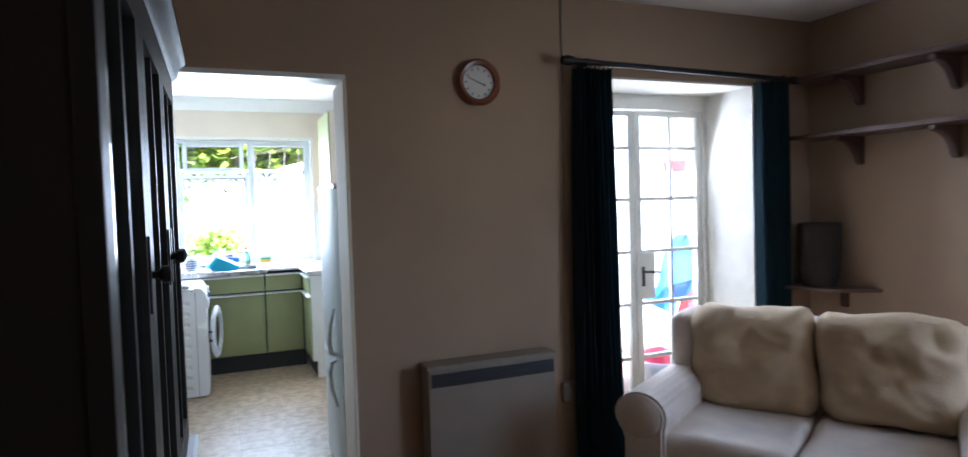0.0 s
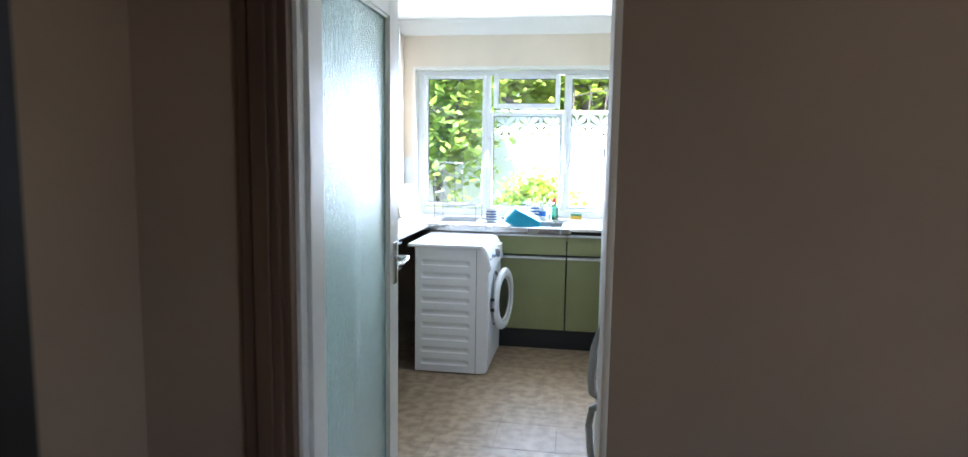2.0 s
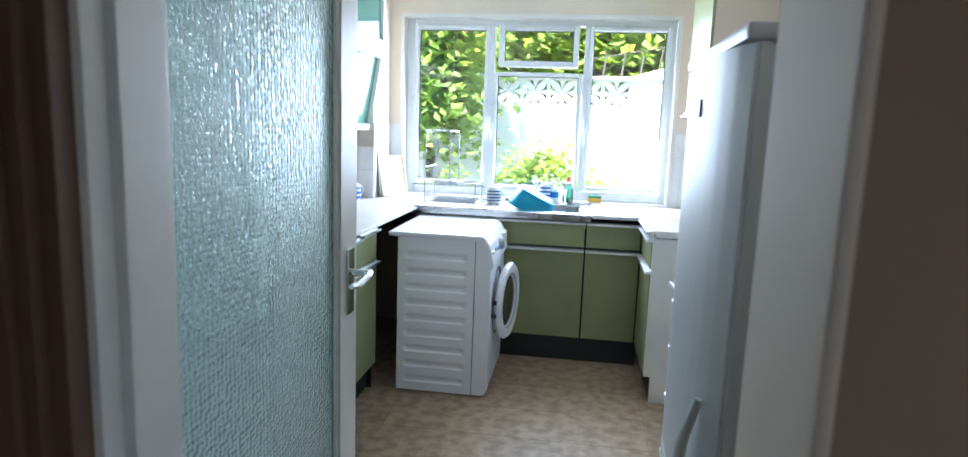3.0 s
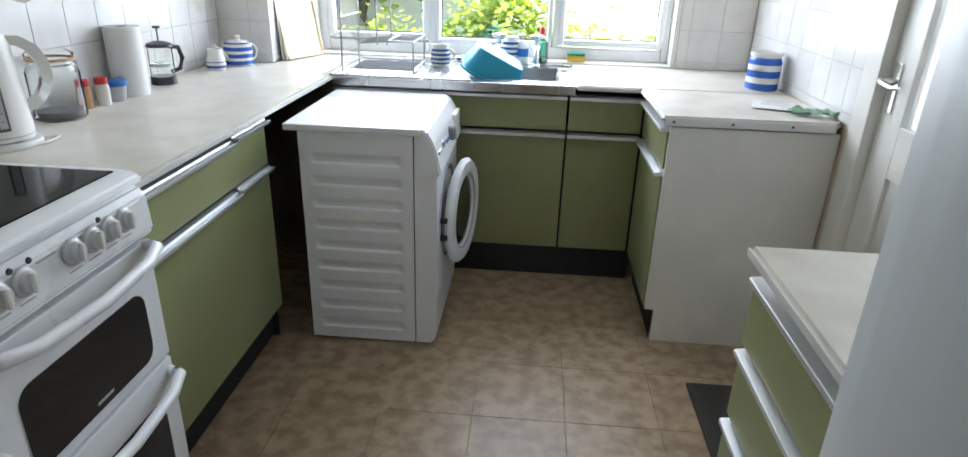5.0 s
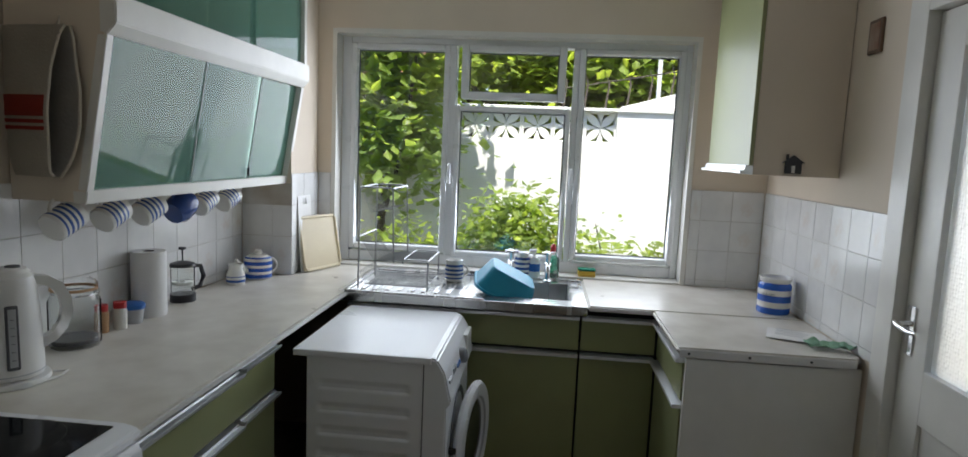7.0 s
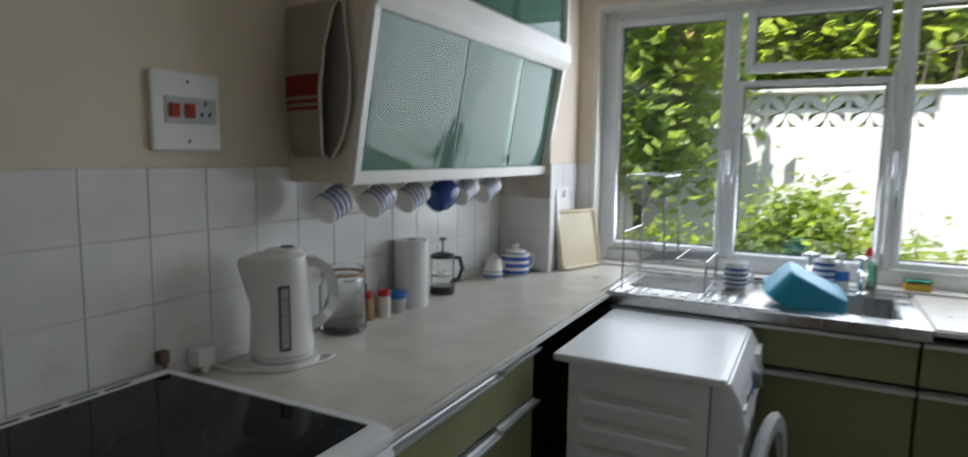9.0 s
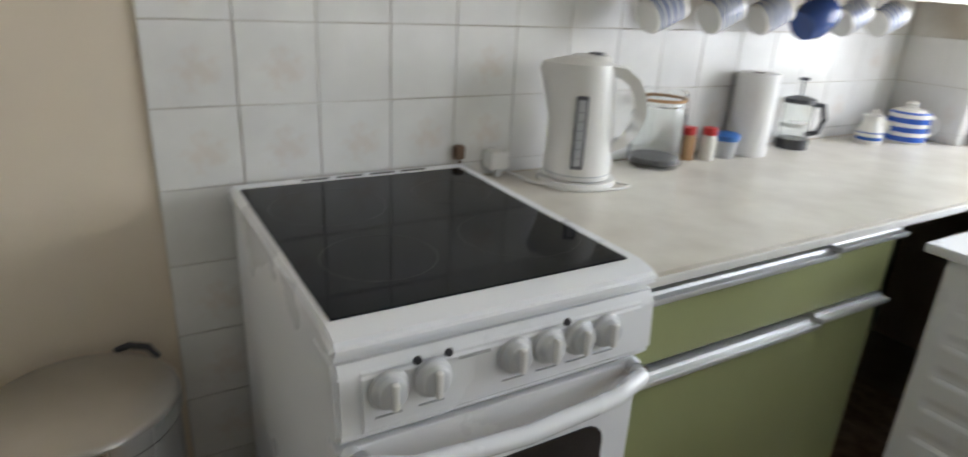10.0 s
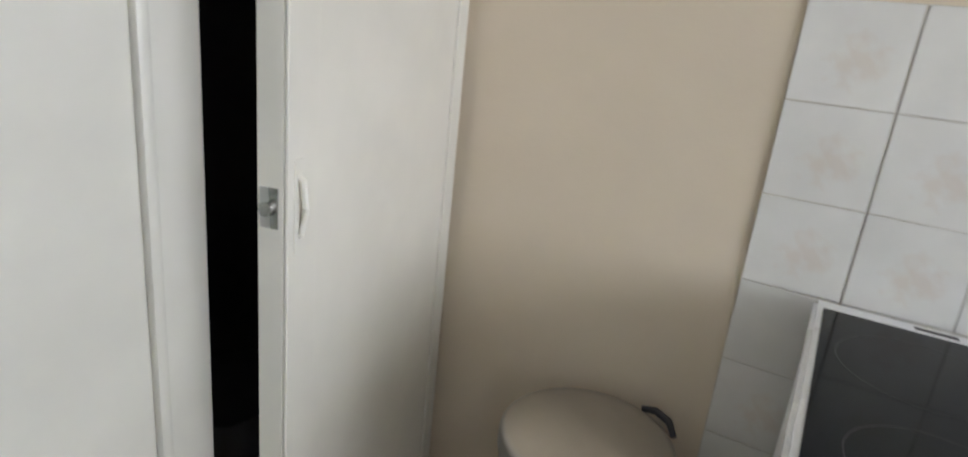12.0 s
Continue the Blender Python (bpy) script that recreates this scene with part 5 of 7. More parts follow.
def soft(x0, y0, z0, x1, y1, z1, bevel, amp, freq, seed, puff=0.0):
    bm = box(bmesh.new(), x0, y0, z0, x1, y1, z1, bevel=bevel, seg=3)
    bmesh.ops.subdivide_edges(bm, edges=[e for e in bm.edges if e.calc_length() > 0.12], cuts=22, use_grid_fill=True)
    cx, cy, cz = (x0 + x1) / 2, (y0 + y1) / 2, (z0 + z1) / 2
    for v in bm.verts:
        u = (v.co.x - cx) / (x1 - x0) * 2
        w = (v.co.z - cz) / (z1 - z0) * 2
        if puff:
            v.co.y += (v.co.y - cy) * puff * (1 - u * u) * (1 - w * w)
        v.co += amp * noise.noise_vector(v.co * freq + Vector((seed, 0, 0)))
        fold = noise.noise(Vector((v.co.x * 3 + seed, v.co.z * 9 + 1.5 * v.co.x, 0)))
        v.co.y += amp * 0.8 * fold
        crease = 1 - abs(noise.noise(Vector((v.co.x * 4 + seed, v.co.z * 7 - 2 * v.co.x, seed))))
        v.co.y += amp * 0.75 * crease ** 6
        fine = 1 - abs(noise.noise(Vector((v.co.x * 8 - seed, v.co.z * 13 + 5 * v.co.x * v.co.x, 2 * seed))))
        v.co.y -= amp * 0.40 * fine ** 3
    return bm


def sofa_part(name, bm, m, label=""):
    bm.transform(SM)
    return part(name, bm, m, sofa, label)


sofa_part("base", soft(-0.02, 0.03, 0.06, 1.11, 0.80, 0.30, 0.03, 0.004, 5, 1), SOFAC)
sofa_part("back", soft(-0.06, 0.66, 0.28, 1.15, 0.88, 0.85, 0.06, 0.008, 5, 2), SOFAC)
for x0 in (0.0, 0.545):
    sofa_part("seat_cushion", soft(x0, 0.0, 0.29, x0 + 0.54, 0.70, 0.455, 0.045, 0.010, 6, 3 + x0), SOFAC)
    b = soft(x0 + 0.01, 0.47, 0.45, x0 + 0.54, 0.68, 0.92, 0.07, 0.026, 6, 9 + 5 * x0, 0.40)
    sofa_part("back_cushion", b, CUSHC, "crumpled gold-brown back cushion")
for x0 in (-0.145, 1.06):
    b = bmesh.new()
    pr = [(x0 + 0.03, 0.06), (x0 + 0.205, 0.06), (x0 + 0.205, 0.46)]
    pr += [(x0 + 0.10 + 0.115 * math.cos(radians(a)), 0.52 + 0.10 * math.sin(radians(a))) for a in range(-20, 215, 15)]
    pr += [(x0 + 0.03, 0.43)]
    prism(b, pr, 1, -0.03, 0.80, bevel=0.012)
    arm = sofa_part("arm", b, SOFAC, "scroll arm")
    b = lathe(bmesh.new(), [(0.0, 0.02), (0.05, 0.018), (0.085, 0.008), (0.095, 0.0)], x0 + 0.10, -0.03, 0.52, 24, Matrix.Rotation(radians(90), 4, "X"))
    b.transform(SM)
    sc = part("scroll_face", b, SOFAC, arm)
for x, y in ((-0.13, 0.05), (1.22, 0.05), (-0.13, 0.75), (1.22, 0.75)):
    sofa_part("foot", box(bmesh.new(), x - 0.03, y - 0.03, -0.012, x + 0.03, y + 0.03, 0.07), STAIN)
sofa_part("wing", soft(-0.10, 0.50, 0.45, 0.02, 0.84, 0.87, 0.05, 0.006, 5, 7), SOFAC)

# dresser with glazed doors
ds = thing("glazed_dresser", 0.57, 2.7, 0.0, "black-stained tall dresser with glazed doors", "dresser")
FX, Yn, Yf, TZ = 0.80, 1.86, 3.11, 1.80
for y in (Yn, Yf - 0.025):
    part("side_panel", box(bmesh.new(), 0.30, y, 0.0, FX - 0.025, y + 0.025, TZ, bevel=0.003), STAIN, ds)
part("back", B(0.30, Yn + 0.026, 0.0, 0.315, Yf - 0.026, TZ), STAIN, ds)
part("bottom", B(0.316, Yn + 0.026, 0.05, FX - 0.025, Yf - 0.026, 0.08), STAIN, ds)
part("top", B(0.316, Yn + 0.026, TZ - 0.025, FX - 0.025, Yf - 0.026, TZ), STAIN, ds)
prof = [(0.28, TZ), (FX, TZ), (FX + 0.012, TZ + 0.012), (FX + 0.018, TZ + 0.035), (FX + 0.035, TZ + 0.05), (FX + 0.035, TZ + 0.065), (0.28, TZ + 0.065)]
part("cornice", prism(bmesh.new(), prof, 1, Yn - 0.03, Yf + 0.03), STAIN, ds)
for z in (0.80, 1.12, 1.45):
    part("shelf", B(0.315, Yn + 0.025, z, FX - 0.06, Yf - 0.025, z + 0.018), STAIN, ds)
for y0, y1, ky in ((Yn, 2.276, 2.248), (2.28, 2.693, 2.665), (2.697, Yf, 2.725)):
    bm = bmesh.new()
    for a, b, c, d in ((y0, y0 + 0.055, 0.80, TZ - 0.005), (y1 - 0.055, y1, 0.80, TZ - 0.005), (y0 + 0.055, y1 - 0.055, 0.80, 0.87), (y0 + 0.055, y1 - 0.055, TZ - 0.075, TZ - 0.005)):
        box(bm, FX - 0.024, a - 0.001, c - 0.001, FX, b + 0.001, d + 0.001)
    d = part("glazed_door", bm, STAIN, ds)
    part("glazing_bar", B(FX - 0.018, (y0 + y1) / 2 - 0.009, 0.872, FX - 0.002, (y0 + y1) / 2 + 0.009, TZ - 0.077), STAIN, d)
    pane(part("pane", B(FX - 0.014, y0 + 0.054, 0.869, FX - 0.010, y1 - 0.054, TZ - 0.074), DOORGLASS, d))
    part("knob", lathe(bmesh.new(), [(0.006, 0.0), (0.006, 0.012), (0.014, 0.02), (0.013, 0.03), (0.0, 0.034)], FX, ky, 1.34, 16, Matrix.Rotation(radians(90), 4, "Y")), STAIN, d, "turned dark knob")
    part("key_plate", box(bmesh.new(), FX - 0.001, ky - 0.010, 1.28, FX + 0.004, ky + 0.010, 1.40, bevel=0.002), DARKPL, d)
    bm = box(bmesh.new(), FX - 0.024, y0, 0.58, FX, y1, 0.785, bevel=0.006)
    dr = part("drawer", bm, STAIN, ds)
    part("drop_handle", tube(bmesh.new(), arc((FX + 0.012, (y0 + y1) / 2, 0.70), 0.045, 180, 360, (0, 1, 0), (0, 0, 1)), 0.006, 8), DARKPL, dr)
    bm = box(bmesh.new(), FX - 0.024, y0, 0.06, FX, y1, 0.565, bevel=0.006)
    part("cupboard_door", bm, STAIN, ds)
part("waist_moulding", prism(bmesh.new(), [(0.30, 0.785), (FX + 0.02, 0.785), (FX + 0.026, 0.795), (FX + 0.012, 0.803), (0.30, 0.803)], 1, Yn - 0.015, Yf + 0.015), STAIN, ds)
for k, (y, z, r, h, m) in enumerate(((2.42, 0.818, 0.06, 0.07, POT), (2.62, 0.818, 0.05, 0.10, POT), (2.85, 0.818, 0.07, 0.06, POT), (3.0, 0.818, 0.05, 0.09, POT), (2.42, 1.138, 0.07, 0.06, POT), (2.6, 1.138, 0.055, 0.09, POT), (2.88, 1.138, 0.075, 0.07, POT), (2.45, 1.468, 0.09, 0.05, POT), (2.9, 1.468, 0.08, 0.06, POT))):
    solid("crockery_bowl", lathe(bmesh.new(), [(0.0, 0.0), (r * 0.5, 0.0), (r * 0.8, h * 0.4), (r, h), (r * 0.95, h), (r * 0.7, h * 0.4), (0.0, 0.012)], 0.55, y, z, 20), m, "pale crockery bowl on the dresser shelf", "bowl", "", "crockery in the dresser")

# storage heater
ht = thing("storage_heater", 2.05, 3.9, 0.0, "beige storage heater with dark outlet grille", "heater")
part("body", box(bmesh.new(), 1.735, 3.845, 0.04, 2.375, 3.958, 0.70, bevel=0.010), HEATERC, ht)
part("top", box(bmesh.new(), 1.728, 3.838, 0.693, 2.382, 3.958, 0.712, bevel=0.006), HEATERC, ht)
g = part("grille", B(1.75, 3.838, 0.615, 2.365, 3.846, 0.675), DARKPL, ht, "dark outlet grille")
for k in range(5):
    part("grille_bar", B(1.752, 3.834, 0.62 + 0.012 * k, 2.363, 3.839, 0.624 + 0.012 * k), DARKPL, g)
part("feet", box(box(bmesh.new(), 1.78, 3.86, -0.01, 1.83, 3.95, 0.045), 2.28, 3.86, -0.01, 2.33, 3.95, 0.045), DARKPL, ht)

# curtains on their pole
pole = thing("curtain_pole", 3.25, 3.88, 2.1, "dark wooden curtain pole with finials", "curtain pole")
part("pole", tube(bmesh.new(), [(2.53, 3.87, 2.115), (3.97, 3.87, 2.09)], 0.014, 12), STAIN, pole)
for x, s in ((2.50, 2.116), (4.0, 2.089)):
    part("finial", lathe(bmesh.new(), [(0.0, -0.035), (0.02, -0.03), (0.026, 0.0), (0.02, 0.03), (0.0, 0.035)], x, 3.87, s, 14, Matrix.Rotation(radians(90), 4, "Y")), STAIN, pole)
part("bracket", box(box(bmesh.new(), 2.60, 3.86, 2.095, 2.62, 3.962, 2.13, bevel=0.003), 3.9, 3.86, 2.07, 3.92, 3.962, 2.11, bevel=0.003), STAIN, pole)


def curtain(x0, x1, z1, seed, flare):
    bm = bmesh.new()
    n, rows = 90, 24
    grid = []
    for j in range(rows + 1):
        v = j / rows
        z = z1 - v * (z1 - 0.02)
        line = []
        for i in range(n + 1):
            u = i / n
            x = x0 + (x1 - x0) * u + flare * v * (u - 0.3)
            y = 3.885 + 0.026 * math.sin(u * 2 * math.pi * 7 + seed + 0.6 * math.sin(3 * v)) + 0.012 * math.sin(u * 31 + 4 * v)
            line.append(bm.verts.new((x, y, z)))
        grid.append(line)
    for a, b in zip(grid, grid[1:]):
        for i in range(n):
            bm.faces.new((a[i], a[i + 1], b[i + 1], b[i]))
    r = bmesh.ops.solidify(bm, geom=bm.faces[:], thickness=0.003)
    c = solid("curtain", bm, CURTAINC, "dark teal curtain hanging in folds, drawn aside", "curtain", "", "garden door curtains")
    h = bmesh.new()
    for i in range(9):
        u = i / 8
        zz = z1 + 0.022
        tube(h, arc((x0 + (x1 - x0) * u, 3.87, zz - 0.012), 0.020, 0, 360, (0, 1, 0), (0, 0, 1), 12)[:-1], 0.003, 6, closed=True)
    part("rings", h, STAIN, c)
    return c


curtain(2.545, 2.745, 2.085, 0.3, 0.10)
curtain(3.735, 3.95, 2.07, 1.7, 0.02)

# wall clock
clk = thing("wall_clock", 2.06, 3.94, 2.0, "round wall clock with red-brown wooden rim", "clock")
CM = Matrix.Rotation(radians(90), 4, "X")
part("rim", lathe(bmesh.new(), [(0.078, 0.0), (0.108, 0.0), (0.110, 0.02), (0.098, 0.034), (0.082, 0.03), (0.078, 0.016)], 2.06, 3.958, 2.004, 48, CM), CLOCKRIM, clk)
part("dial", lathe(bmesh.new(), [(0.0, 0.012), (0.08, 0.012), (0.08, 0.0)], 2.06, 3.958, 2.004, 40, CM), POT, clk, "white dial")
bm = bmesh.new()
for k in range(12):
    a = radians(30 * k)
    t = B(-0.003, -0.0005, 0.058, 0.003, 0.0005, 0.068)
    merge(bm, t, pose(2.06, 3.945, 2.004) @ Matrix.Rotation(a, 4, "Y"))
part("hour_marks", bm, PRINT, clk)
bm = bmesh.new()
merge(bm, B(-0.003, -0.0005, -0.01, 0.003, 0.0005, 0.04), pose(2.06, 3.944, 2.004) @ Matrix.Rotation(radians(112), 4, "Y"))
merge(bm, B(-0.002, -0.0005, -0.012, 0.002, 0.0005, 0.06), pose(2.06, 3.943, 2.004) @ Matrix.Rotation(radians(-68), 4, "Y"))
part("pointers", bm, PRINT, clk)

# shelves on the right wall
for z in (2.085, 1.755):
    sh = thing("wall_shelf", 4.1, 3.0, z, "dark wooden wall shelf on shaped brackets", "shelf", "wall shelves")
    part("board", box(bmesh.new(), 3.985, 1.6, z - 0.012, 4.218, 3.92, z + 0.014, bevel=0.004), SHELFWOOD, sh)
    for y in (3.62, 3.12, 2.3):
        pr = [(4.218, z - 0.013), (4.02, z - 0.013), (4.02, z - 0.035)] + [(4.10 + 0.085 * math.sin(radians(a)) - 0.06 * (1 - a / 90.0), z - 0.16 + 0.12 * math.cos(radians(a))) for a in range(0, 91, 15)] + [(4.218, z - 0.17)]
        part("bracket", prism(bmesh.new(), pr, 1, y - 0.018, y + 0.018, bevel=0.003), SHELFWOOD, sh)
cs = thing("corner_shelf", 4.1, 3.8, 0.9, "small dark wooden corner shelf", "shelf")
pr = [(4.218, 3.957), (4.218, 3.50)] + [(4.218 - 0.30 * math.sin(radians(a)), 3.957 - 0.44 * math.cos(radians(a))) for a in range(15, 91, 15)]
part("board", prism(bmesh.new(), pr, 2, 0.885, 0.905, bevel=0.003), SHELFWOOD, cs)
part("bracket", box(bmesh.new(), 4.19, 3.70, 0.78, 4.217, 3.74, 0.884, bevel=0.003), SHELFWOOD, cs)
jug = lathe(bmesh.new(), [(0.0, 0.0), (0.085, 0.0), (0.10, 0.05), (0.112, 0.2), (0.115, 0.34), (0.108, 0.36), (0.0, 0.36)], 4.09, 3.79, 0.905, 28)
solid("storage_jar", jug, JARBROWN, "dark brown round jar on the corner shelf", "jar")
# surface conduit and socket by the heater
cd = thing("socket_conduit", 2.5, 3.95, 0.3, "thin cable run and wall socket beside the heater", "socket")
part("cable", tube(bmesh.new(), [(2.52, 3.955, 0.5), (2.52, 3.955, 2.455)], 0.006, 6), HEATERC, cd)
part("socket_box", box(bmesh.new(), 2.47, 3.93, 0.42, 2.55, 3.962, 0.52, bevel=0.005), HEATERC, cd)

# ---- kitchen: small things ----
WZ = 0.905


KT = pose(-0.22, 5.88, 0) @ pose(0, 0, 0, 0, 0, -38) @ Matrix.Diagonal((0.92, 0.92, 1, 1)) @ pose(0.22, -5.88, 0)


# kettle
kt = thing("kettle", -0.22, 5.88, WZ, "white plastic electric kettle on its base", "kettle")
part("base", lathe(bmesh.new(), [(0.0, 0.0), (0.088, 0.0), (0.092, 0.006), (0.09, 0.016), (0.0, 0.02)], -0.22, 5.88, WZ, 36), WHITEPL, kt)
bm = lathe(bmesh.new(), [(0.0, 0.02), (0.083, 0.02), (0.085, 0.04), (0.080, 0.15), (0.072, 0.255), (0.066, 0.272), (0.045, 0.283), (0.0, 0.287)], 0, 0, 0, 36)
for v in bm.verts:
    if v.co.z > 0.19:
        v.co.y -= 0.05 * ((v.co.z - 0.19) / 0.09) * max(0, -v.co.y / 0.07) ** 3
part("body", moved(bm, KT @ pose(-0.22, 5.88, WZ)), WHITEPL, kt)
part("lid", lathe(bmesh.new(), [(0.0, 0.0), (0.048, 0.0), (0.04, 0.008), (0.0, 0.01)], -0.22, 5.89, WZ + 0.281, 24), WHITEPL, kt)
grip = bmesh.new()
pr = [(5.935, 0.272), (5.975, 0.268), (6.010, 0.245), (6.030, 0.205), (6.032, 0.165), (6.018, 0.125), (5.990, 0.095), (5.955, 0.080)]
inner = [(5.955, 0.105), (5.982, 0.118), (6.000, 0.145), (6.006, 0.175), (6.000, 0.205), (5.985, 0.230), (5.962, 0.245), (5.935, 0.250)]
for k in range(7):
    q = [pr[k], pr[k + 1], inner[6 - k], inner[7 - k]]
    prism(grip, [(y, WZ + z) for y, z in q], 0, -0.222, -0.192)
bmesh.ops.remove_doubles(grip, verts=grip.verts[:], dist=0.0005)
part("handle", moved(grip, KT), WHITEPL, kt)
part("lid_button", lathe(bmesh.new(), [(0.0, 0.0), (0.018, 0.0), (0.016, 0.006), (0.0, 0.007)], -0.22, 5.905, WZ + 0.288, 18), PRINT, kt)
part("foot_seam", moved(lathe(bmesh.new(), [(0.0853, 0.030), (0.0860, 0.031), (0.0853, 0.033)], -0.22, 5.88, WZ, 36), KT), GREYPL, kt)
part("water_gauge", moved(box(bmesh.new(), -0.004, -0.015, 0.05, 0.006, 0.015, 0.21, bevel=0.004), KT @ pose(-0.1295, 5.878, WZ, 0, -3.2, 0)), PRINT, kt, "dark framed water gauge")
part("gauge_window", moved(box(bmesh.new(), 0.0055, -0.009, 0.058, 0.0066, 0.009, 0.202, bevel=0.0004), KT @ pose(-0.1295, 5.878, WZ, 0, -3.2, 0)), GREYPL, kt, "pale clear gauge strip")
bm = bmesh.new()
for k in range(6):
    box(bm, 0.0062, -0.004, 0.075 + 0.02 * k, 0.0072, 0.004, 0.0765 + 0.02 * k)
part("gauge_marks", moved(bm, KT @ pose(-0.1295, 5.878, WZ, 0, -3.2, 0)), DARKPL, kt)
part("cable", tube(bmesh.new(), [(-0.16, 5.955, WZ + 0.006), (-0.13, 5.97, WZ + 0.005), (-0.12, 5.93, WZ + 0.005), (-0.14, 5.84, WZ + 0.005), (-0.24, 5.77, WZ + 0.005), (-0.32, 5.755, WZ + 0.01), (-0.345, 5.75, WZ + 0.05)], 0.0035, 6), WHITEPL, kt)
kt.location.x -= 0.025
kt.location.y += 0.028
pl = thing("wall_plug", -0.35, 5.75, 0.94, "white plug pushed into a socket above the worktop", "plug")
part("body", box(bmesh.new(), -0.37, 5.725, 0.925, -0.325, 5.775, 0.97, bevel=0.008), WHITEPL, pl)
part("cable_grip", box(bmesh.new(), -0.345, 5.742, 0.908, -0.33, 5.758, 0.93, bevel=0.003), WHITEPL, pl)
pl = thing("wall_plug", -0.35, 5.655, 0.95, "brown old plug beside the cooker", "plug")
part("body", box(bmesh.new(), -0.37, 5.644, 0.952, -0.345, 5.668, 0.985, bevel=0.006), BROWNWOOD, pl)
part("cable", tube(bmesh.new(), [(-0.35, 5.655, 0.95), (-0.348, 5.66, 0.908)], 0.005, 8), BROWNWOOD, pl)

# clip-top jar and the small jars
jr = thing("clip_top_jar", -0.30, 6.23, WZ, "large empty clip-top glass jar", "jar")
pane(part("glass_body", lathe(bmesh.new(), [(0.0, 0.0), (0.055, 0.0), (0.06, 0.01), (0.06, 0.12), (0.05, 0.142), (0.05, 0.15), (0.046, 0.15), (0.046, 0.14), (0.056, 0.118), (0.056, 0.014), (0.0, 0.008)], -0.30, 6.23, WZ, 32), JARGLASS, jr))
part("contents", lathe(bmesh.new(), [(0.0, 0.01), (0.054, 0.01), (0.054, 0.022), (0.0, 0.026)], -0.30, 6.23, WZ, 24), PRINT, jr)
part("seal", lathe(bmesh.new(), [(0.049, 0.15), (0.054, 0.15), (0.054, 0.156), (0.049, 0.156)], -0.30, 6.23, WZ, 28), SPICE, jr)
pane(part("lid", lathe(bmesh.new(), [(0.053, 0.156), (0.054, 0.166), (0.045, 0.174), (0.0, 0.172)], -0.30, 6.23, WZ, 28), JARGLASS, jr))
part("wire_collar", lathe(bmesh.new(), [(0.0515, 0.138), (0.0535, 0.138), (0.0535, 0.142), (0.0515, 0.142)], -0.30, 6.23, WZ, 28), CHROME, jr)
part("clip", tube(bmesh.new(), [(-0.285, 6.29, WZ + 0.11), (-0.283, 6.30, WZ + 0.13), (-0.29, 6.295, WZ + 0.165), (-0.30, 6.285, WZ + 0.172)], 0.0025, 6), CHROME, jr)
jr.scale = (1.16, 1.16, 1.14)
jr.location.y -= 0.02
for x, y, m in ((-0.315, 6.345, SPICE), (-0.29, 6.40, POT)):
    s = thing("spice_jar", x, y, WZ, "small spice jar with red lid", "jar", "spice jars")
    part("glass_body", lathe(bmesh.new(), [(0.0, 0.0), (0.021, 0.0), (0.022, 0.06), (0.017, 0.07), (0.0, 0.07)], x, y, WZ, 20), m, s)
    part("lid", lathe(bmesh.new(), [(0.0, 0.07), (0.020, 0.07), (0.020, 0.09), (0.0, 0.092)], x, y, WZ, 20), RED, s)
tb = thing("food_tub", -0.295, 6.475, WZ, "small clear tub with bright blue lid", "tub")
part("body", lathe(bmesh.new(), [(0.0, 0.0), (0.028, 0.0), (0.034, 0.05), (0.0, 0.05)], -0.295, 6.475, WZ, 24), GREYPL, tb)
part("lid", lathe(bmesh.new(), [(0.0, 0.05), (0.038, 0.05), (0.038, 0.064), (0.03, 0.07), (0.0, 0.071)], -0.295, 6.475, WZ, 24), BLUEPL, tb)
kr = thing("kitchen_roll", -0.305, 6.58, WZ, "white kitchen roll standing upright", "kitchen roll")
part("paper", lathe(bmesh.new(), [(0.02, 0.0), (0.056, 0.0), (0.058, 0.01), (0.058, 0.225), (0.056, 0.232), (0.02, 0.232)], -0.305, 6.58, WZ, 36), PAPER, kr)
part("core", lathe(bmesh.new(), [(0.021, 0.0), (0.021, 0.231), (0.018, 0.231), (0.018, 0.0)], -0.305, 6.58, WZ, 24), BROWNWOOD, kr)
cf = thing("cafetiere", -0.31, 6.80, WZ, "glass cafetiere with black lid and handle", "cafetiere")
pane(part("glass_body", lathe(bmesh.new(), [(0.0, 0.02), (0.043, 0.02), (0.044, 0.14), (0.042, 0.14), (0.041, 0.024), (0.0, 0.024)], -0.31, 6.80, WZ, 28), JARGLASS, cf))
part("base", lathe(bmesh.new(), [(0.0, 0.0), (0.047, 0.0), (0.047, 0.03), (0.0, 0.03)], -0.31, 6.80, WZ, 28), DARKPL, cf)
part("lid", lathe(bmesh.new(), [(0.0, 0.138), (0.047, 0.138), (0.045, 0.15), (0.02, 0.158), (0.0, 0.16)], -0.31, 6.80, WZ, 28), DARKPL, cf)
part("handle", tube(bmesh.new(), [(-0.295, 6.84, WZ + 0.135), (-0.275, 6.868, WZ + 0.13), (-0.268, 6.878, WZ + 0.09), (-0.275, 6.865, WZ + 0.05), (-0.295, 6.838, WZ + 0.04)], 0.009, 8), DARKPL, cf)
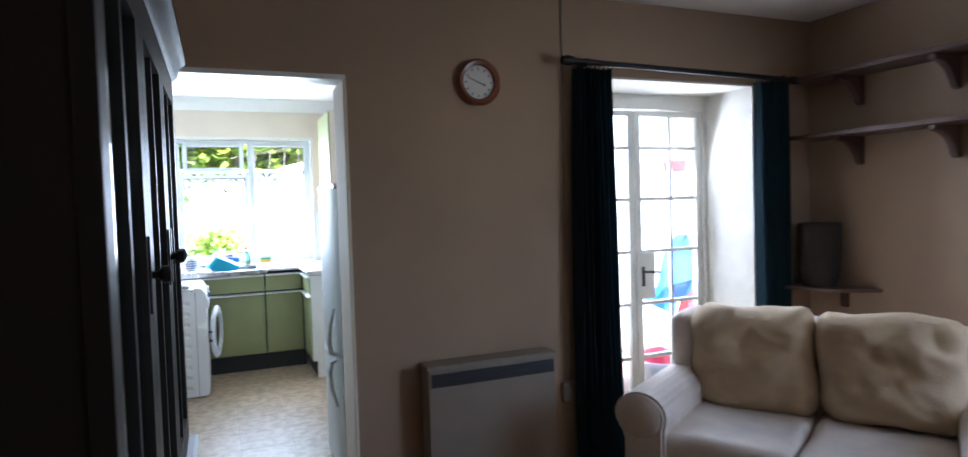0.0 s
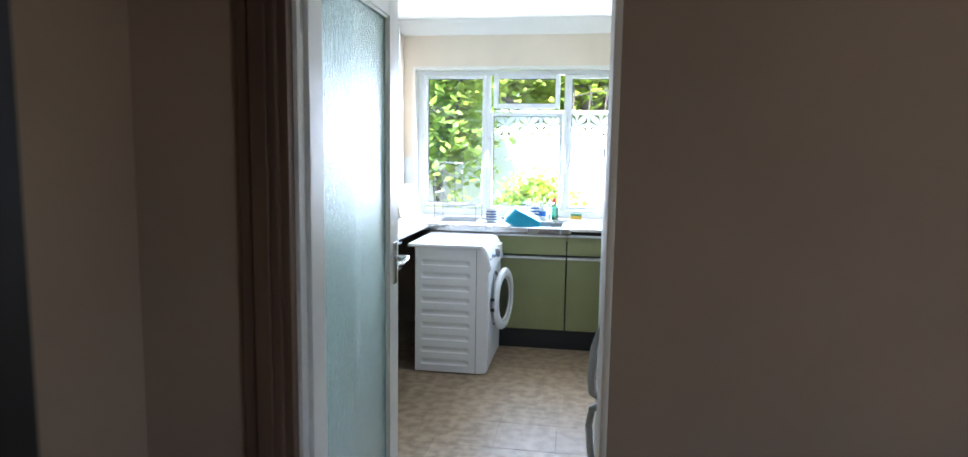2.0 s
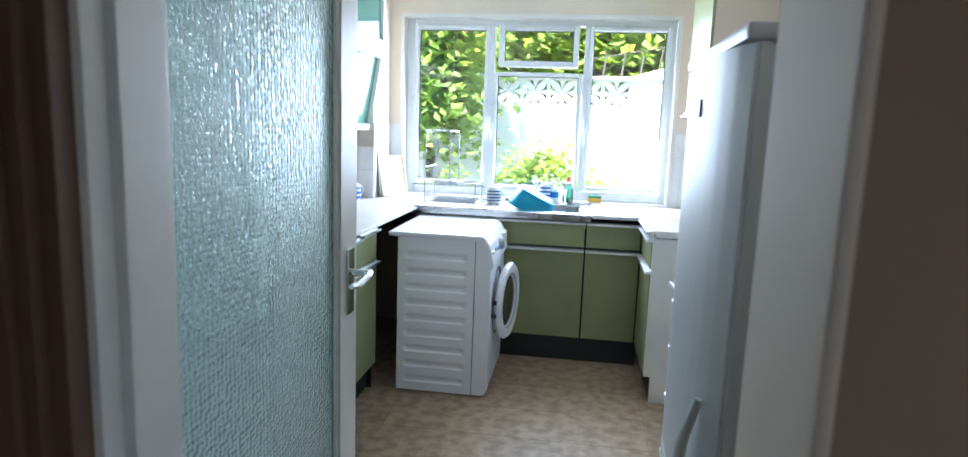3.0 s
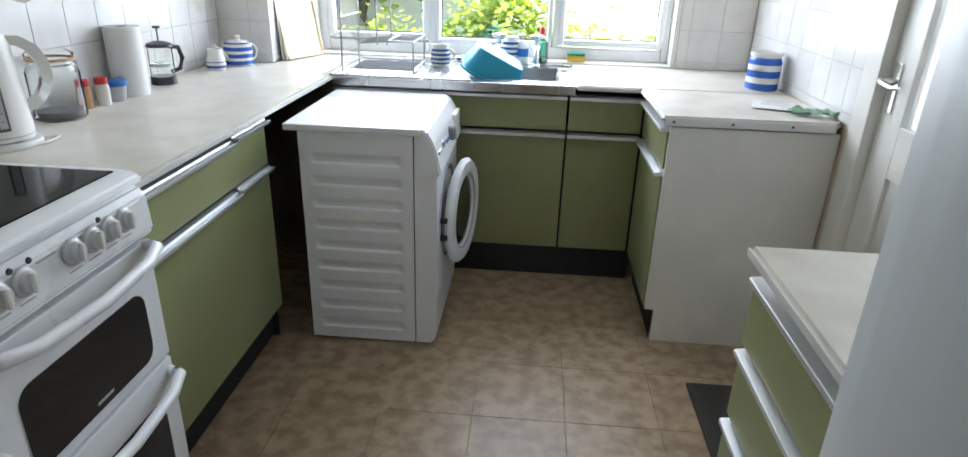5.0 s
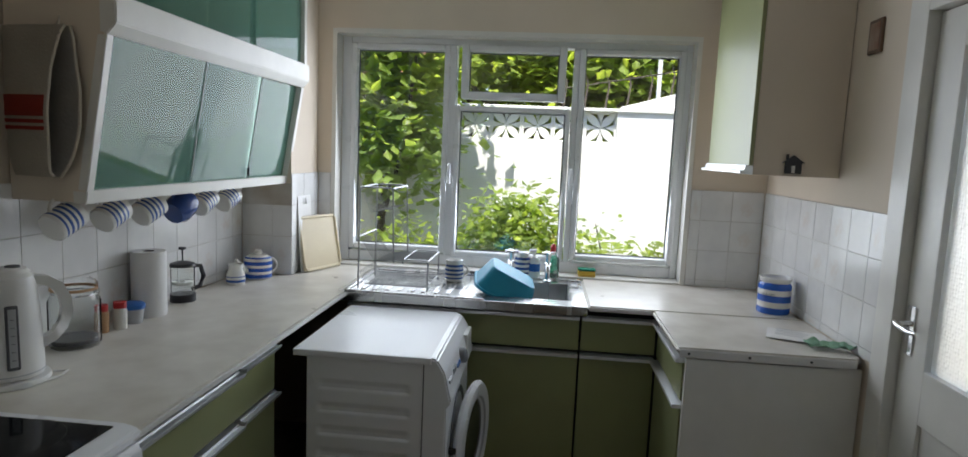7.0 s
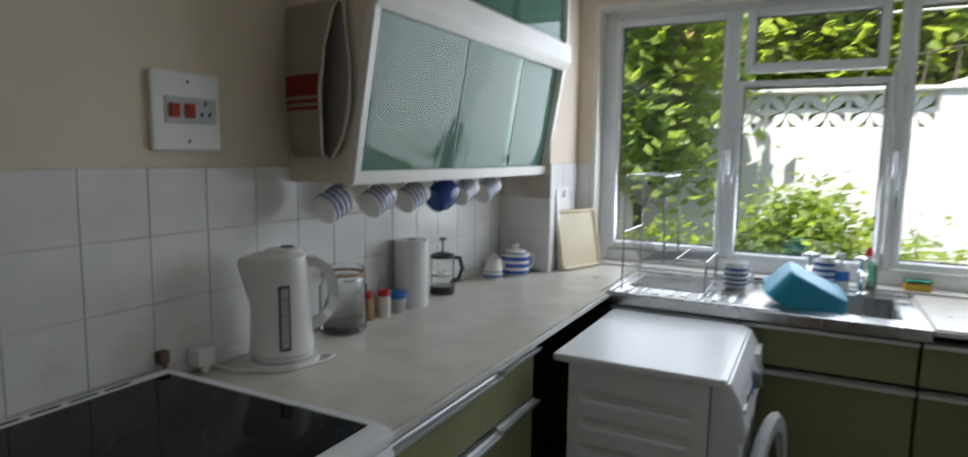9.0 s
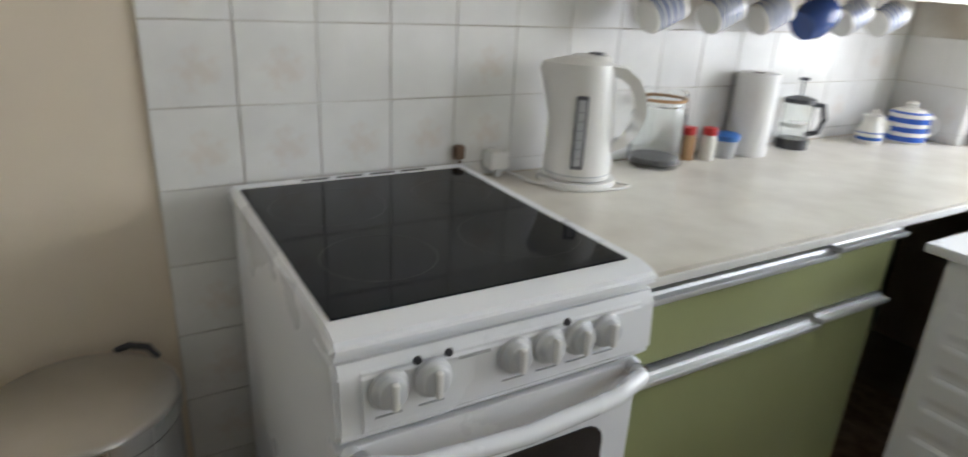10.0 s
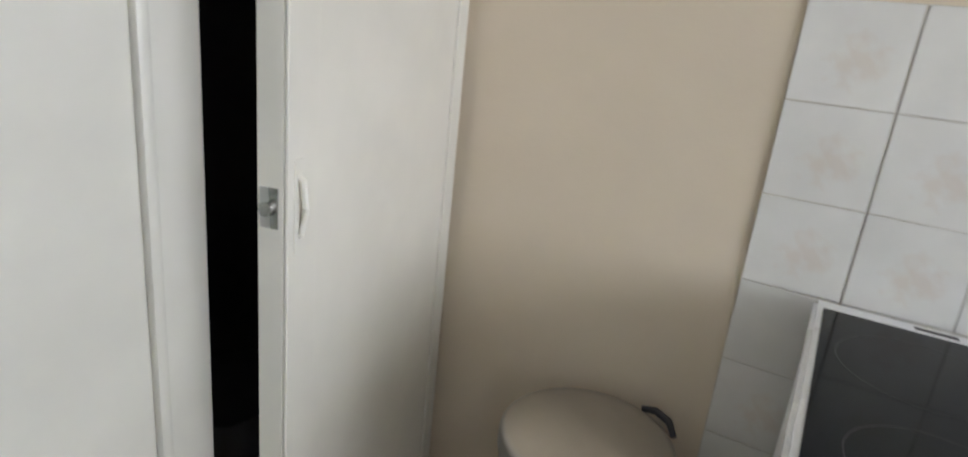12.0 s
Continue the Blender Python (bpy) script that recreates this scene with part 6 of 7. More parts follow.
part("plunger", tube(tube(bmesh.new(), [(-0.31, 6.80, WZ + 0.16), (-0.31, 6.80, WZ + 0.205)], 0.003, 8), [(-0.31, 6.80, WZ + 0.205), (-0.31, 6.80, WZ + 0.213)], 0.014, 14), DARKPL, cf)
part("filter", lathe(bmesh.new(), [(0.0, 0.066), (0.040, 0.066), (0.040, 0.078), (0.0, 0.078)], -0.31, 6.80, WZ, 24), STEEL, cf)
cr = thing("cream_jug", -0.27, 7.15, WZ, "small cream jug with blue bands", "jug")
part("body", lathe(bmesh.new(), [(0.0, 0.0), (0.038, 0.0), (0.042, 0.02), (0.040, 0.045), (0.03, 0.065), (0.032, 0.085), (0.034, 0.09), (0.028, 0.09), (0.026, 0.065), (0.0, 0.06)], -0.27, 7.15, WZ, 28), CREAMSTRIPE, cr)
part("handle", tube(bmesh.new(), arc((-0.262, 7.183, WZ + 0.055), 0.022, -80, 90, (0.2, 1, 0), (0, 0, 1)), 0.005, 8), POT, cr)
tp = thing("teapot", -0.235, 7.30, WZ, "striped blue and white pottery teapot", "teapot")
part("body", lathe(bmesh.new(), [(0.0, 0.0), (0.058, 0.0), (0.063, 0.006), (0.063, 0.095), (0.056, 0.104), (0.0, 0.104)], -0.235, 7.30, WZ, 32), CANSTRIPE, tp)
part("lid", lathe(bmesh.new(), [(0.045, 0.104), (0.042, 0.11), (0.016, 0.113), (0.014, 0.122), (0.018, 0.128), (0.012, 0.135), (0.0, 0.136)], -0.235, 7.30, WZ, 24), POT, tp)
part("handle", tube(bmesh.new(), arc((-0.20, 7.35, WZ + 0.055), 0.034, -85, 85, (0.55, 0.8, 0), (0, 0, 1)), 0.006, 8), POT, tp)
part("spout", tube(bmesh.new(), [(-0.265, 7.245, WZ + 0.04), (-0.285, 7.215, WZ + 0.075), (-0.295, 7.20, WZ + 0.1)], [0.014, 0.010, 0.007], 8), POT, tp)

# tray and board leaning on the pier
tr = thing("tray", -0.09, 7.57, WZ, "cream plastic tray leaning on the wall beside the window", "tray")
bm = box(bmesh.new(), -0.006, -0.135, 0.0, 0.004, 0.135, 0.27, bevel=0.003)
rim = [(0.0, -0.13 + 0.0, 0.005), (0.0, 0.13, 0.005), (0.0, 0.135, 0.262), (0.0, -0.135, 0.262)]
tube(bm, [(0.006, y, z) for y, z in ((-0.12, 0.004), (0.12, 0.004), (0.133, 0.02), (0.133, 0.25), (0.12, 0.266), (-0.12, 0.266), (-0.133, 0.25), (-0.133, 0.02))], 0.008, 8, closed=True)
part("tray_base", moved(bm, pose(-0.030, 7.60, WZ + 0.006) @ pose(0, 0, 0, 0, 0, -21) @ pose(0, 0, 0, 0, -11, 0)), TRAYC, tr)
cbd = thing("chopping_board", -0.115, 7.57, WZ, "white plastic chopping board with a grip hole", "chopping board")
bm = bmesh.new()
box(bm, -0.004, -0.085, 0.0, 0.004, 0.085, 0.335, bevel=0.003)
box(bm, -0.004, -0.085, 0.365, 0.004, 0.085, 0.38, bevel=0.003)
box(bm, -0.004, -0.085, 0.334, 0.004, -0.025, 0.366)
box(bm, -0.004, 0.025, 0.334, 0.004, 0.085, 0.366)
part("board", moved(bm, pose(-0.095, 7.56, WZ, 0, -4, 0)), WHITEPL, cbd)

# hanging mugs
mug0 = thing("mug", 0, 0, 0, "blue and white striped pottery mug hanging from a hook", "mug", "mugs under the cupboard")
part("body", lathe(bmesh.new(), [(0.0, 0.0), (0.038, 0.0), (0.042, 0.006), (0.043, 0.045), (0.042, 0.088), (0.039, 0.088), (0.039, 0.012), (0.0, 0.008)], 0, 0, 0, 28), MUGSTRIPE, mug0)
part("handle", tube(bmesh.new(), arc((0.040, 0, 0.046), 0.026, -80, 80, (1, 0, 0), (0, 0, 1)), 0.0055, 8), POT, mug0)


def hang(y, z=1.295, turn=0.0):
    base = Vector((-0.12, -0.88, -0.42)).normalized()
    up = Vector((0, 0, 1))
    xa = (up - up.dot(base) * base).normalized()
    za = -base
    ya = za.cross(xa)
    m = Matrix((xa, ya, za)).transposed().to_4x4()
    return Matrix.Translation(Vector((-0.245, y, z)) + 0.044 * base) @ Matrix.Rotation(radians(turn), 4, "Z") @ m


mug0.matrix_basis = hang(6.11)
for y, tn in ((6.31, 4), (6.49, -3), (6.85, 5), (7.03, 0)):
    copy_thing(mug0, hang(y, turn=tn))
jg = thing("jug", 0, 0, 0, "plain deep blue pottery jug hanging from a hook", "jug")
part("body", lathe(bmesh.new(), [(0.0, 0.0), (0.04, 0.0), (0.052, 0.03), (0.05, 0.07), (0.04, 0.1), (0.037, 0.1), (0.045, 0.06), (0.0, 0.01)], 0, 0, 0, 28), NAVY, jg)
part("handle", tube(bmesh.new(), arc((0.044, 0, 0.055), 0.028, -80, 80, (1, 0, 0), (0, 0, 1)), 0.006, 8), NAVY, jg)
jg.matrix_basis = hang(6.68, 1.285)
hk0 = thing("cup_hook", -0.24, 6.11, 1.352, "small brass cup hook screwed under the cupboard", "hook", "cup hooks")
part("hook", tube(bmesh.new(), [(-0.24, 6.11, 1.353), (-0.24, 6.11, 1.34), (-0.235, 6.11, 1.325), (-0.24, 6.11, 1.317), (-0.247, 6.11, 1.323)], 0.002, 6), STEEL, hk0)
for y in (6.31, 6.49, 6.68, 6.85, 7.03):
    copy_thing(hk0, pose(-0.24, y, 1.352))

# oven glove on the cupboard's end
om = thing("oven_glove", -0.27, 6.03, 1.42, "folded cotton oven glove with red bands, hung on the cupboard", "oven glove")


def glove_edge(v):
    """Front and back edge of the folded glove at height share v (0 foot, 1 top)."""
    open_up = math.sin(math.pi * min(1, v ** 0.8)) ** 0.7 if 0 < v < 1 else 0.0
    back = -0.172 + 0.03 * math.sin(math.pi * min(1, 0.15 + v * 0.8)) - 0.05 * (1 - v) ** 6
    return back - 0.062 * open_up, back


def glove_sheet(front, thick, v0=0.0, v1=1.0, u1=1.0, lift=0.0):
    bm = bmesh.new()
    n, rows, grid = 18, 40, []
    for j in range(rows + 1):
        v = v0 + (v1 - v0) * j / rows
        f, b = glove_edge(v)
        edge = f if front else b
        foot = 0.022 * (1 - v) ** 8
        line = []
        for i in range(n + 1):
            u = i / n * u1
            x = -0.368 + foot + (edge - foot + 0.368) * u
            bulge = (0.050 if front else 0.012) * math.sin(math.pi * 0.5 * u) ** 0.8 * (0.35 + 0.65 * math.sin(math.pi * min(1.0, 0.12 + 0.8 * v)))
            y = 6.068 - bulge - lift + 0.003 * noise.noise(Vector((x * 20, v * 6, 1.0 if front else 5.0)))
            line.append(bm.verts.new((x, y, 1.42 + 0.395 * v)))
        grid.append(line)
    for p, q in zip(grid, grid[1:]):
        for i in range(n):
            bm.faces.new((p[i], p[i + 1], q[i + 1], q[i]))
    rim = [grid[k][n].co.copy() for k in range(rows + 1)]
    bmesh.ops.solidify(bm, geom=bm.faces[:], thickness=thick)
    return bm, rim


bm, rim_a = glove_sheet(True, 0.006)
part("front_cloth", bm, MITTC, om)
bm, rim_b = glove_sheet(False, 0.006)
part("back_cloth", bm, MITTL, om, "grey quilted lining")
for rim in (rim_a, rim_b):
    part("piping", tube(bmesh.new(), rim, 0.0045, 8), MITTC, om, "pale bound edge")
for a, b in ((0.40, 0.54), (0.355, 0.38), (0.31, 0.335)):
    bm, _r = glove_sheet(True, 0.001, a, b, 0.96, 0.0035)
    part("red_band", bm, MITTR, om)
part("loop", tube(bmesh.new(), [(-0.205, 6.055, 1.81), (-0.202, 6.068, 1.84), (-0.198, 6.055, 1.81)], 0.003, 6), MITTC, om)

# cooker switch
sw = thing("cooker_switch", -0.37, 5.75, 1.52, "white cooker control plate with red switches and a socket", "switch")
part("plate", box(bmesh.new(), -0.378, 5.66, 1.432, -0.362, 5.842, 1.612, bevel=0.008), WHITEPL, sw)
part("inset", box(bmesh.new(), -0.364, 5.69, 1.495, -0.359, 5.825, 1.555, bevel=0.002), GREYPL, sw)
for y in (5.712, 5.752):
    part("rocker", box(bmesh.new(), -0.361, y - 0.012, 1.508, -0.352, y + 0.012, 1.54, bevel=0.002), MITTR, sw)
for y, z in ((5.795, 1.542), (5.785, 1.517), (5.806, 1.517)):
    part("socket_slot", box(bmesh.new(), -0.3595, y - 0.004, z - 0.005, -0.3582, y + 0.004, z + 0.005), DARKPL, sw)
for z in (1.455, 1.59):
    part("screw", lathe(bmesh.new(), [(0.004, 0), (0.003, 0.002), (0, 0.002)], -0.3625, 5.752, z, 10, Matrix.Rotation(radians(90), 4, "Y")), DARKPL, sw)

# ---- by the sink ----
ms = thing("mug", 0.66, 7.52, 0.908, "striped blue and white mug standing on the drainer", "mug")
part("body", lathe(bmesh.new(), [(0.0, 0.0), (0.042, 0.0), (0.046, 0.01), (0.046, 0.06), (0.04, 0.08), (0.043, 0.1), (0.039, 0.1), (0.036, 0.08), (0.0, 0.02)], 0.66, 7.52, 0.908, 28), MUGSTRIPE, ms)
part("handle", tube(bmesh.new(), arc((0.70, 7.52, 0.96), 0.026, -80, 80, (1, 0.2, 0), (0, 0, 1)), 0.0055, 8), POT, ms)

bw = thing("washing_up_bowl", 0.93, 7.40, 0.90, "turquoise plastic washing-up bowl tipped upside down in the sink", "bowl")
bm = bmesh.new()


def rrect(hx, hy, r, z):
    out = []
    for cx, cy, a in ((hx - r, hy - r, 0), (-hx + r, hy - r, 90), (-hx + r, -hy + r, 180), (hx - r, -hy + r, 270)):
        out += [(cx + r * math.cos(radians(a + 18 * k)), cy + r * math.sin(radians(a + 18 * k)), z) for k in range(6)]
    return out


rings = [rrect(*q) for q in ((0.178, 0.148, 0.06, 0.0), (0.178, 0.148, 0.06, 0.012), (0.168, 0.138, 0.055, 0.013), (0.138, 0.11, 0.045, 0.125), (0.130, 0.102, 0.04, 0.135))]
vr = [[bm.verts.new(p) for p in ring] for ring in rings]
for a, b in zip(vr, vr[1:]):
    for i in range(len(a)):
        bm.faces.new((a[i], a[(i + 1) % len(a)], b[(i + 1) % len(b)], b[i]))
bm.faces.new(vr[-1])
bmesh.ops.recalc_face_normals(bm, faces=bm.faces[:])
bm.transform(pose(0.905, 7.385, 0.888, 8, 27, 10) @ Matrix.Diagonal((0.82, 0.86, 0.85, 1)))
part("shell", bm, TEAL, bw)

for x, y in ((0.93, 7.655), (1.115, 7.645)):
    tpn = thing("tap", x, y, 0.905, "chrome pillar tap with cross-shaped top", "tap", "sink taps")
    bm = lathe(bmesh.new(), [(0.024, 0.0), (0.024, 0.006), (0.015, 0.012), (0.014, 0.075), (0.019, 0.082), (0.019, 0.092), (0.012, 0.098), (0.012, 0.125), (0.0, 0.125)], x, y, 0.905, 20)
    tube(bm, [(x, y, 0.985), (x, y - 0.05, 1.0), (x, y - 0.085, 0.99), (x, y - 0.095, 0.965)], [0.012, 0.011, 0.010, 0.009], 10)
    part("spout", bm, CHROME, tpn)
    bm = bmesh.new()
    for a in (20, 110):
        c, s = math.cos(radians(a)) * 0.033, math.sin(radians(a)) * 0.033
        tube(bm, [(x - c, y - s, 1.045), (x, y, 1.045), (x + c, y + s, 1.045)], [0.009, 0.007, 0.009], 8)
    lathe(bm, [(0.014, -0.016), (0.014, 0.008), (0.0, 0.014)], x, y, 1.045, 16)
    part("cross_head", bm, CHROME, tpn)
bm = lathe(bmesh.new(), [(0.0, 0.0), (0.034, 0.0), (0.04, 0.02), (0.04, 0.09), (0.033, 0.115), (0.036, 0.125), (0.032, 0.125), (0.0, 0.1)], 0.985, 7.725, 0.91, 28)
solid("utensil_pot", bm, MUGSTRIPE, "striped pottery pot behind the taps", "pot")
so = thing("soap_bottle", 1.045, 7.73, 0.91, "white pump soap bottle with blue label", "bottle")
part("body", lathe(bmesh.new(), [(0.0, 0.0), (0.03, 0.0), (0.032, 0.01), (0.030, 0.085), (0.014, 0.105), (0.0, 0.105)], 1.045, 7.73, 0.91, 24), WHITEPL, so)
part("label", lathe(bmesh.new(), [(0.0315, 0.03), (0.0315, 0.07)], 1.045, 7.73, 0.91, 24), BLUEPL, so)
part("pump", tube(tube(bmesh.new(), [(1.045, 7.73, 1.012), (1.045, 7.73, 1.045)], 0.006, 8), [(1.055, 7.73, 1.045), (1.02, 7.72, 1.045)], 0.008, 8), WHITEPL, so)
wl = thing("washing_up_liquid", 1.14, 7.735, 0.91, "green washing-up liquid bottle with red cap", "bottle")
part("body", lathe(bmesh.new(), [(0.0, 0.0), (0.033, 0.0), (0.035, 0.012), (0.033, 0.10), (0.014, 0.135), (0.0, 0.135)], 1.14, 7.735, 0.91, 24), clear_glass("green_liquid", 0.2, (0.35, 0.85, 0.65)), wl)
part("liquid", lathe(bmesh.new(), [(0.0, 0.004), (0.031, 0.004), (0.031, 0.03), (0.0, 0.03)], 1.14, 7.735, 0.91, 20), SPONGEG, wl)
part("cap", lathe(bmesh.new(), [(0.015, 0.133), (0.014, 0.16), (0.006, 0.175), (0.0, 0.175)], 1.14, 7.735, 0.91, 16), RED, wl)
spn = thing("sponge", 1.32, 7.80, 0.915, "yellow sponge with green scourer face", "sponge")
part("foam", box(bmesh.new(), 1.275, 7.775, 0.915, 1.365, 7.835, 0.945, bevel=0.005), SPONGEY, spn)
part("scourer", box(bmesh.new(), 1.275, 7.775, 0.946, 1.365, 7.835, 0.956, bevel=0.003), SPONGEG, spn)
br = thing("dish_brush", 0.78, 7.68, 0.912, "dark washing-up brush lying behind the sink", "brush")
part("stick", tube(bmesh.new(), [(0.72, 7.70, 0.918), (0.80, 7.68, 0.92), (0.86, 7.665, 0.918)], [0.006, 0.007, 0.012], 8), DARKPL, br)
solid("plug_stopper", lathe(bmesh.new(), [(0.0, 0.0), (0.022, 0.0), (0.02, 0.008), (0.0, 0.012)], 1.25, 7.55, 0.903, 20), PAPER, "small round pale plug on the sink rim", "plug")

# wire dish rack
rk = thing("dish_rack", 0.40, 7.38, 0.908, "tall folding wire dish rack on the drainer", "dish rack")
bm = bmesh.new()
for y in (7.215, 7.50):
    tube(bm, [(0.27, y, 0.908), (0.272, y, 1.35), (0.28, y, 1.362), (0.41, y, 1.362), (0.42, y, 1.35), (0.43, y, 1.03)], 0.004, 8)
    tube(bm, [(0.30, y, 0.93), (0.57, y, 0.93)], 0.003, 6)
    tube(bm, [(0.47, y, 1.03), (0.475, y, 1.048), (0.575, y, 1.048), (0.585, y, 1.04), (0.585, y, 0.908)], 0.004, 8)
for x, z in ((0.27, 0.93), (0.27, 1.36), (0.42, 1.36), (0.585, 0.93), (0.475, 1.048), (0.585, 1.045), (0.272, 1.14)):
    tube(bm, [(x, 7.215, z), (x, 7.50, z)], 0.0035, 8)
part("frame", bm, RACKW, rk)
bm = bmesh.new()
for k in range(12):
    y = 7.23 + 0.0235 * k
    tube(bm, [(0.272, y, 1.14), (0.34, y, 1.03), (0.43, y, 1.04), (0.58, y, 1.045)], 0.0018, 5)
    tube(bm, [(0.275, y, 1.35), (0.32, y, 1.25), (0.415, y, 1.27)], 0.0018, 5)
    tube(bm, [(0.272, y, 0.985), (0.30, y, 0.925), (0.585, y, 0.925)], 0.0018, 5)
part("wire_basket", bm, RACKW, rk)["kind"] = "stuff"

# right-hand worktop
cn = thing("canister", 2.085, 7.27, WZ, "broad blue and white striped pottery canister", "canister")
part("body", lathe(bmesh.new(), [(0.0, 0.0), (0.062, 0.0), (0.067, 0.008), (0.067, 0.12), (0.058, 0.135), (0.066, 0.148), (0.066, 0.156), (0.058, 0.156), (0.054, 0.135), (0.0, 0.12)], 2.085, 7.27, WZ, 36), CANISTRIPE, cn)
bm = bmesh.new()
for k, letter in enumerate("SAGO"):
    font = bpy.data.curves.new("letter", "FONT")
    font.body, font.size, font.extrude, font.align_x = letter, 0.017, 0.0004, "CENTER"
    shape = bpy.data.objects.new("letter", font)
    flat = bpy.data.meshes.new_from_object(shape)
    a = 214 + 11 * k
    t = bmesh.new()
    t.from_mesh(flat)
    merge(bm, t, pose(2.085 + 0.0677 * math.cos(radians(a)), 7.27 + 0.0677 * math.sin(radians(a)), WZ + 0.080) @ pose(0, 0, 0, 0, 0, a + 90) @ pose(0, 0, 0, 90, 0, 0))
    bpy.data.objects.remove(shape)
    bpy.data.curves.remove(font)
    bpy.data.meshes.remove(flat)
part("lettering", bm, PRINT, cn)
lf = thing("leaflet", 2.02, 6.86, WZ, "crumpled printed paper leaflet", "leaflet")
bm = bmesh.new()
bmesh.ops.create_grid(bm, x_segments=12, y_segments=10, size=0.5)
for v in bm.verts:
    v.co = Vector((v.co.x * 0.2, v.co.y * 0.15, 0.006 + 0.012 * abs(noise.noise(Vector((v.co.x * 4, v.co.y * 4, 3))))))
bmesh.ops.solidify(bm, geom=bm.faces[:], thickness=0.0008)
part("sheet", moved(bm, pose(2.035, 6.87, WZ, 0, 0, -20)), PAPER, lf)
bm = bmesh.new()
for k in range(5):
    box(bm, -0.07, -0.05 + 0.022 * k, 0.0235, 0.02 + 0.01 * (k % 3), -0.045 + 0.022 * k, 0.0240)
part("print_bars", moved(bm, pose(2.035, 6.87, WZ - 0.008, 0, 0, -20)), GREYPL, lf)
bm = bmesh.new()
bmesh.ops.create_grid(bm, x_segments=14, y_segments=8, size=0.5)
for v in bm.verts:
    v.co = Vector((v.co.x * 0.15, v.co.y * 0.07, 0.014 + 0.02 * abs(noise.noise(Vector((v.co.x * 5, v.co.y * 5, 9))))))
bmesh.ops.solidify(bm, geom=bm.faces[:], thickness=0.004)
solid("dishcloth", moved(bm, pose(2.10, 6.745, WZ, 0, 0, -8)), GREENCLOTH, "pale green dishcloth dropped on the worktop", "cloth")

pq = thing("key_plaque", 2.0, 6.98, 1.52, "small dark house-shaped plaque on the cabinet side", "plaque")
bm = prism(bmesh.new(), [(1.975, 1.505), (2.035, 1.505), (2.035, 1.545), (2.046, 1.545), (2.005, 1.575), (1.964, 1.545), (1.975, 1.545)], 1, 6.975, 6.984, bevel=0.001)
part("house", bm, DARKPL, pq)
part("house_door", B(1.998, 6.9735, 1.508, 2.010, 6.976, 1.535), POT, pq)
part("chimney", box(bmesh.new(), 1.978, 6.976, 1.558, 1.986, 6.984, 1.578), DARKPL, pq)
pc = thing("small_picture", 2.17, 6.82, 1.97, "small red-brown picture on the wall", "picture")
part("frame", box(bmesh.new(), 2.168, 6.77, 1.925, 2.179, 6.86, 2.04, bevel=0.003), BROWNWOOD, pc)
part("print", B(2.1665, 6.782, 1.937, 2.1685, 6.848, 2.028), SKIRT, pc)
dm = thing("doormat", 1.93, 6.06, 0.0, "dark ribbed doormat at the back door", "doormat")
part("rubber_mat", box(bmesh.new(), 1.715, 5.70, 0.0005, 2.15, 6.36, 0.012, bevel=0.003), MATT, dm)

# ceiling strip light
sl = thing("strip_light", 0.9, 5.85, KH, "unlit white fluorescent strip light on the ceiling", "ceiling light")
part("housing", box(bmesh.new(), 0.875, 5.50, KH - 0.035, 0.925, 6.15, KH - 0.002, bevel=0.004), WHITEPL, sl)
part("tube", tube(bmesh.new(), [(0.90, 5.53, KH - 0.055), (0.90, 6.12, KH - 0.055)], 0.013, 14), TUBE, sl)
for y in (5.515, 6.135):
    part("end_cap", box(bmesh.new(), 0.883, y - 0.014, KH - 0.072, 0.917, y + 0.014, KH - 0.03, bevel=0.003), CHROME, sl)

# ---- wall tiles and floor tiles ----
def tile_mesh(name, hx, hy, hz, material):
    bm = box(bmesh.new(), -hx, -hy, -hz, hx, hy, hz, bevel=0.0008, seg=1)
    me = bpy.data.meshes.new(name)
    bm.to_mesh(me)
    bm.free()
    me.materials.append(material)
    return me


T, G = 0.152, 0.0022
TX = tile_mesh("tile", 0.003, T / 2 - G / 2, T / 2 - G / 2, TILE)
TY = tile_mesh("tile", T / 2 - G / 2, 0.003, T / 2 - G / 2, TILE)


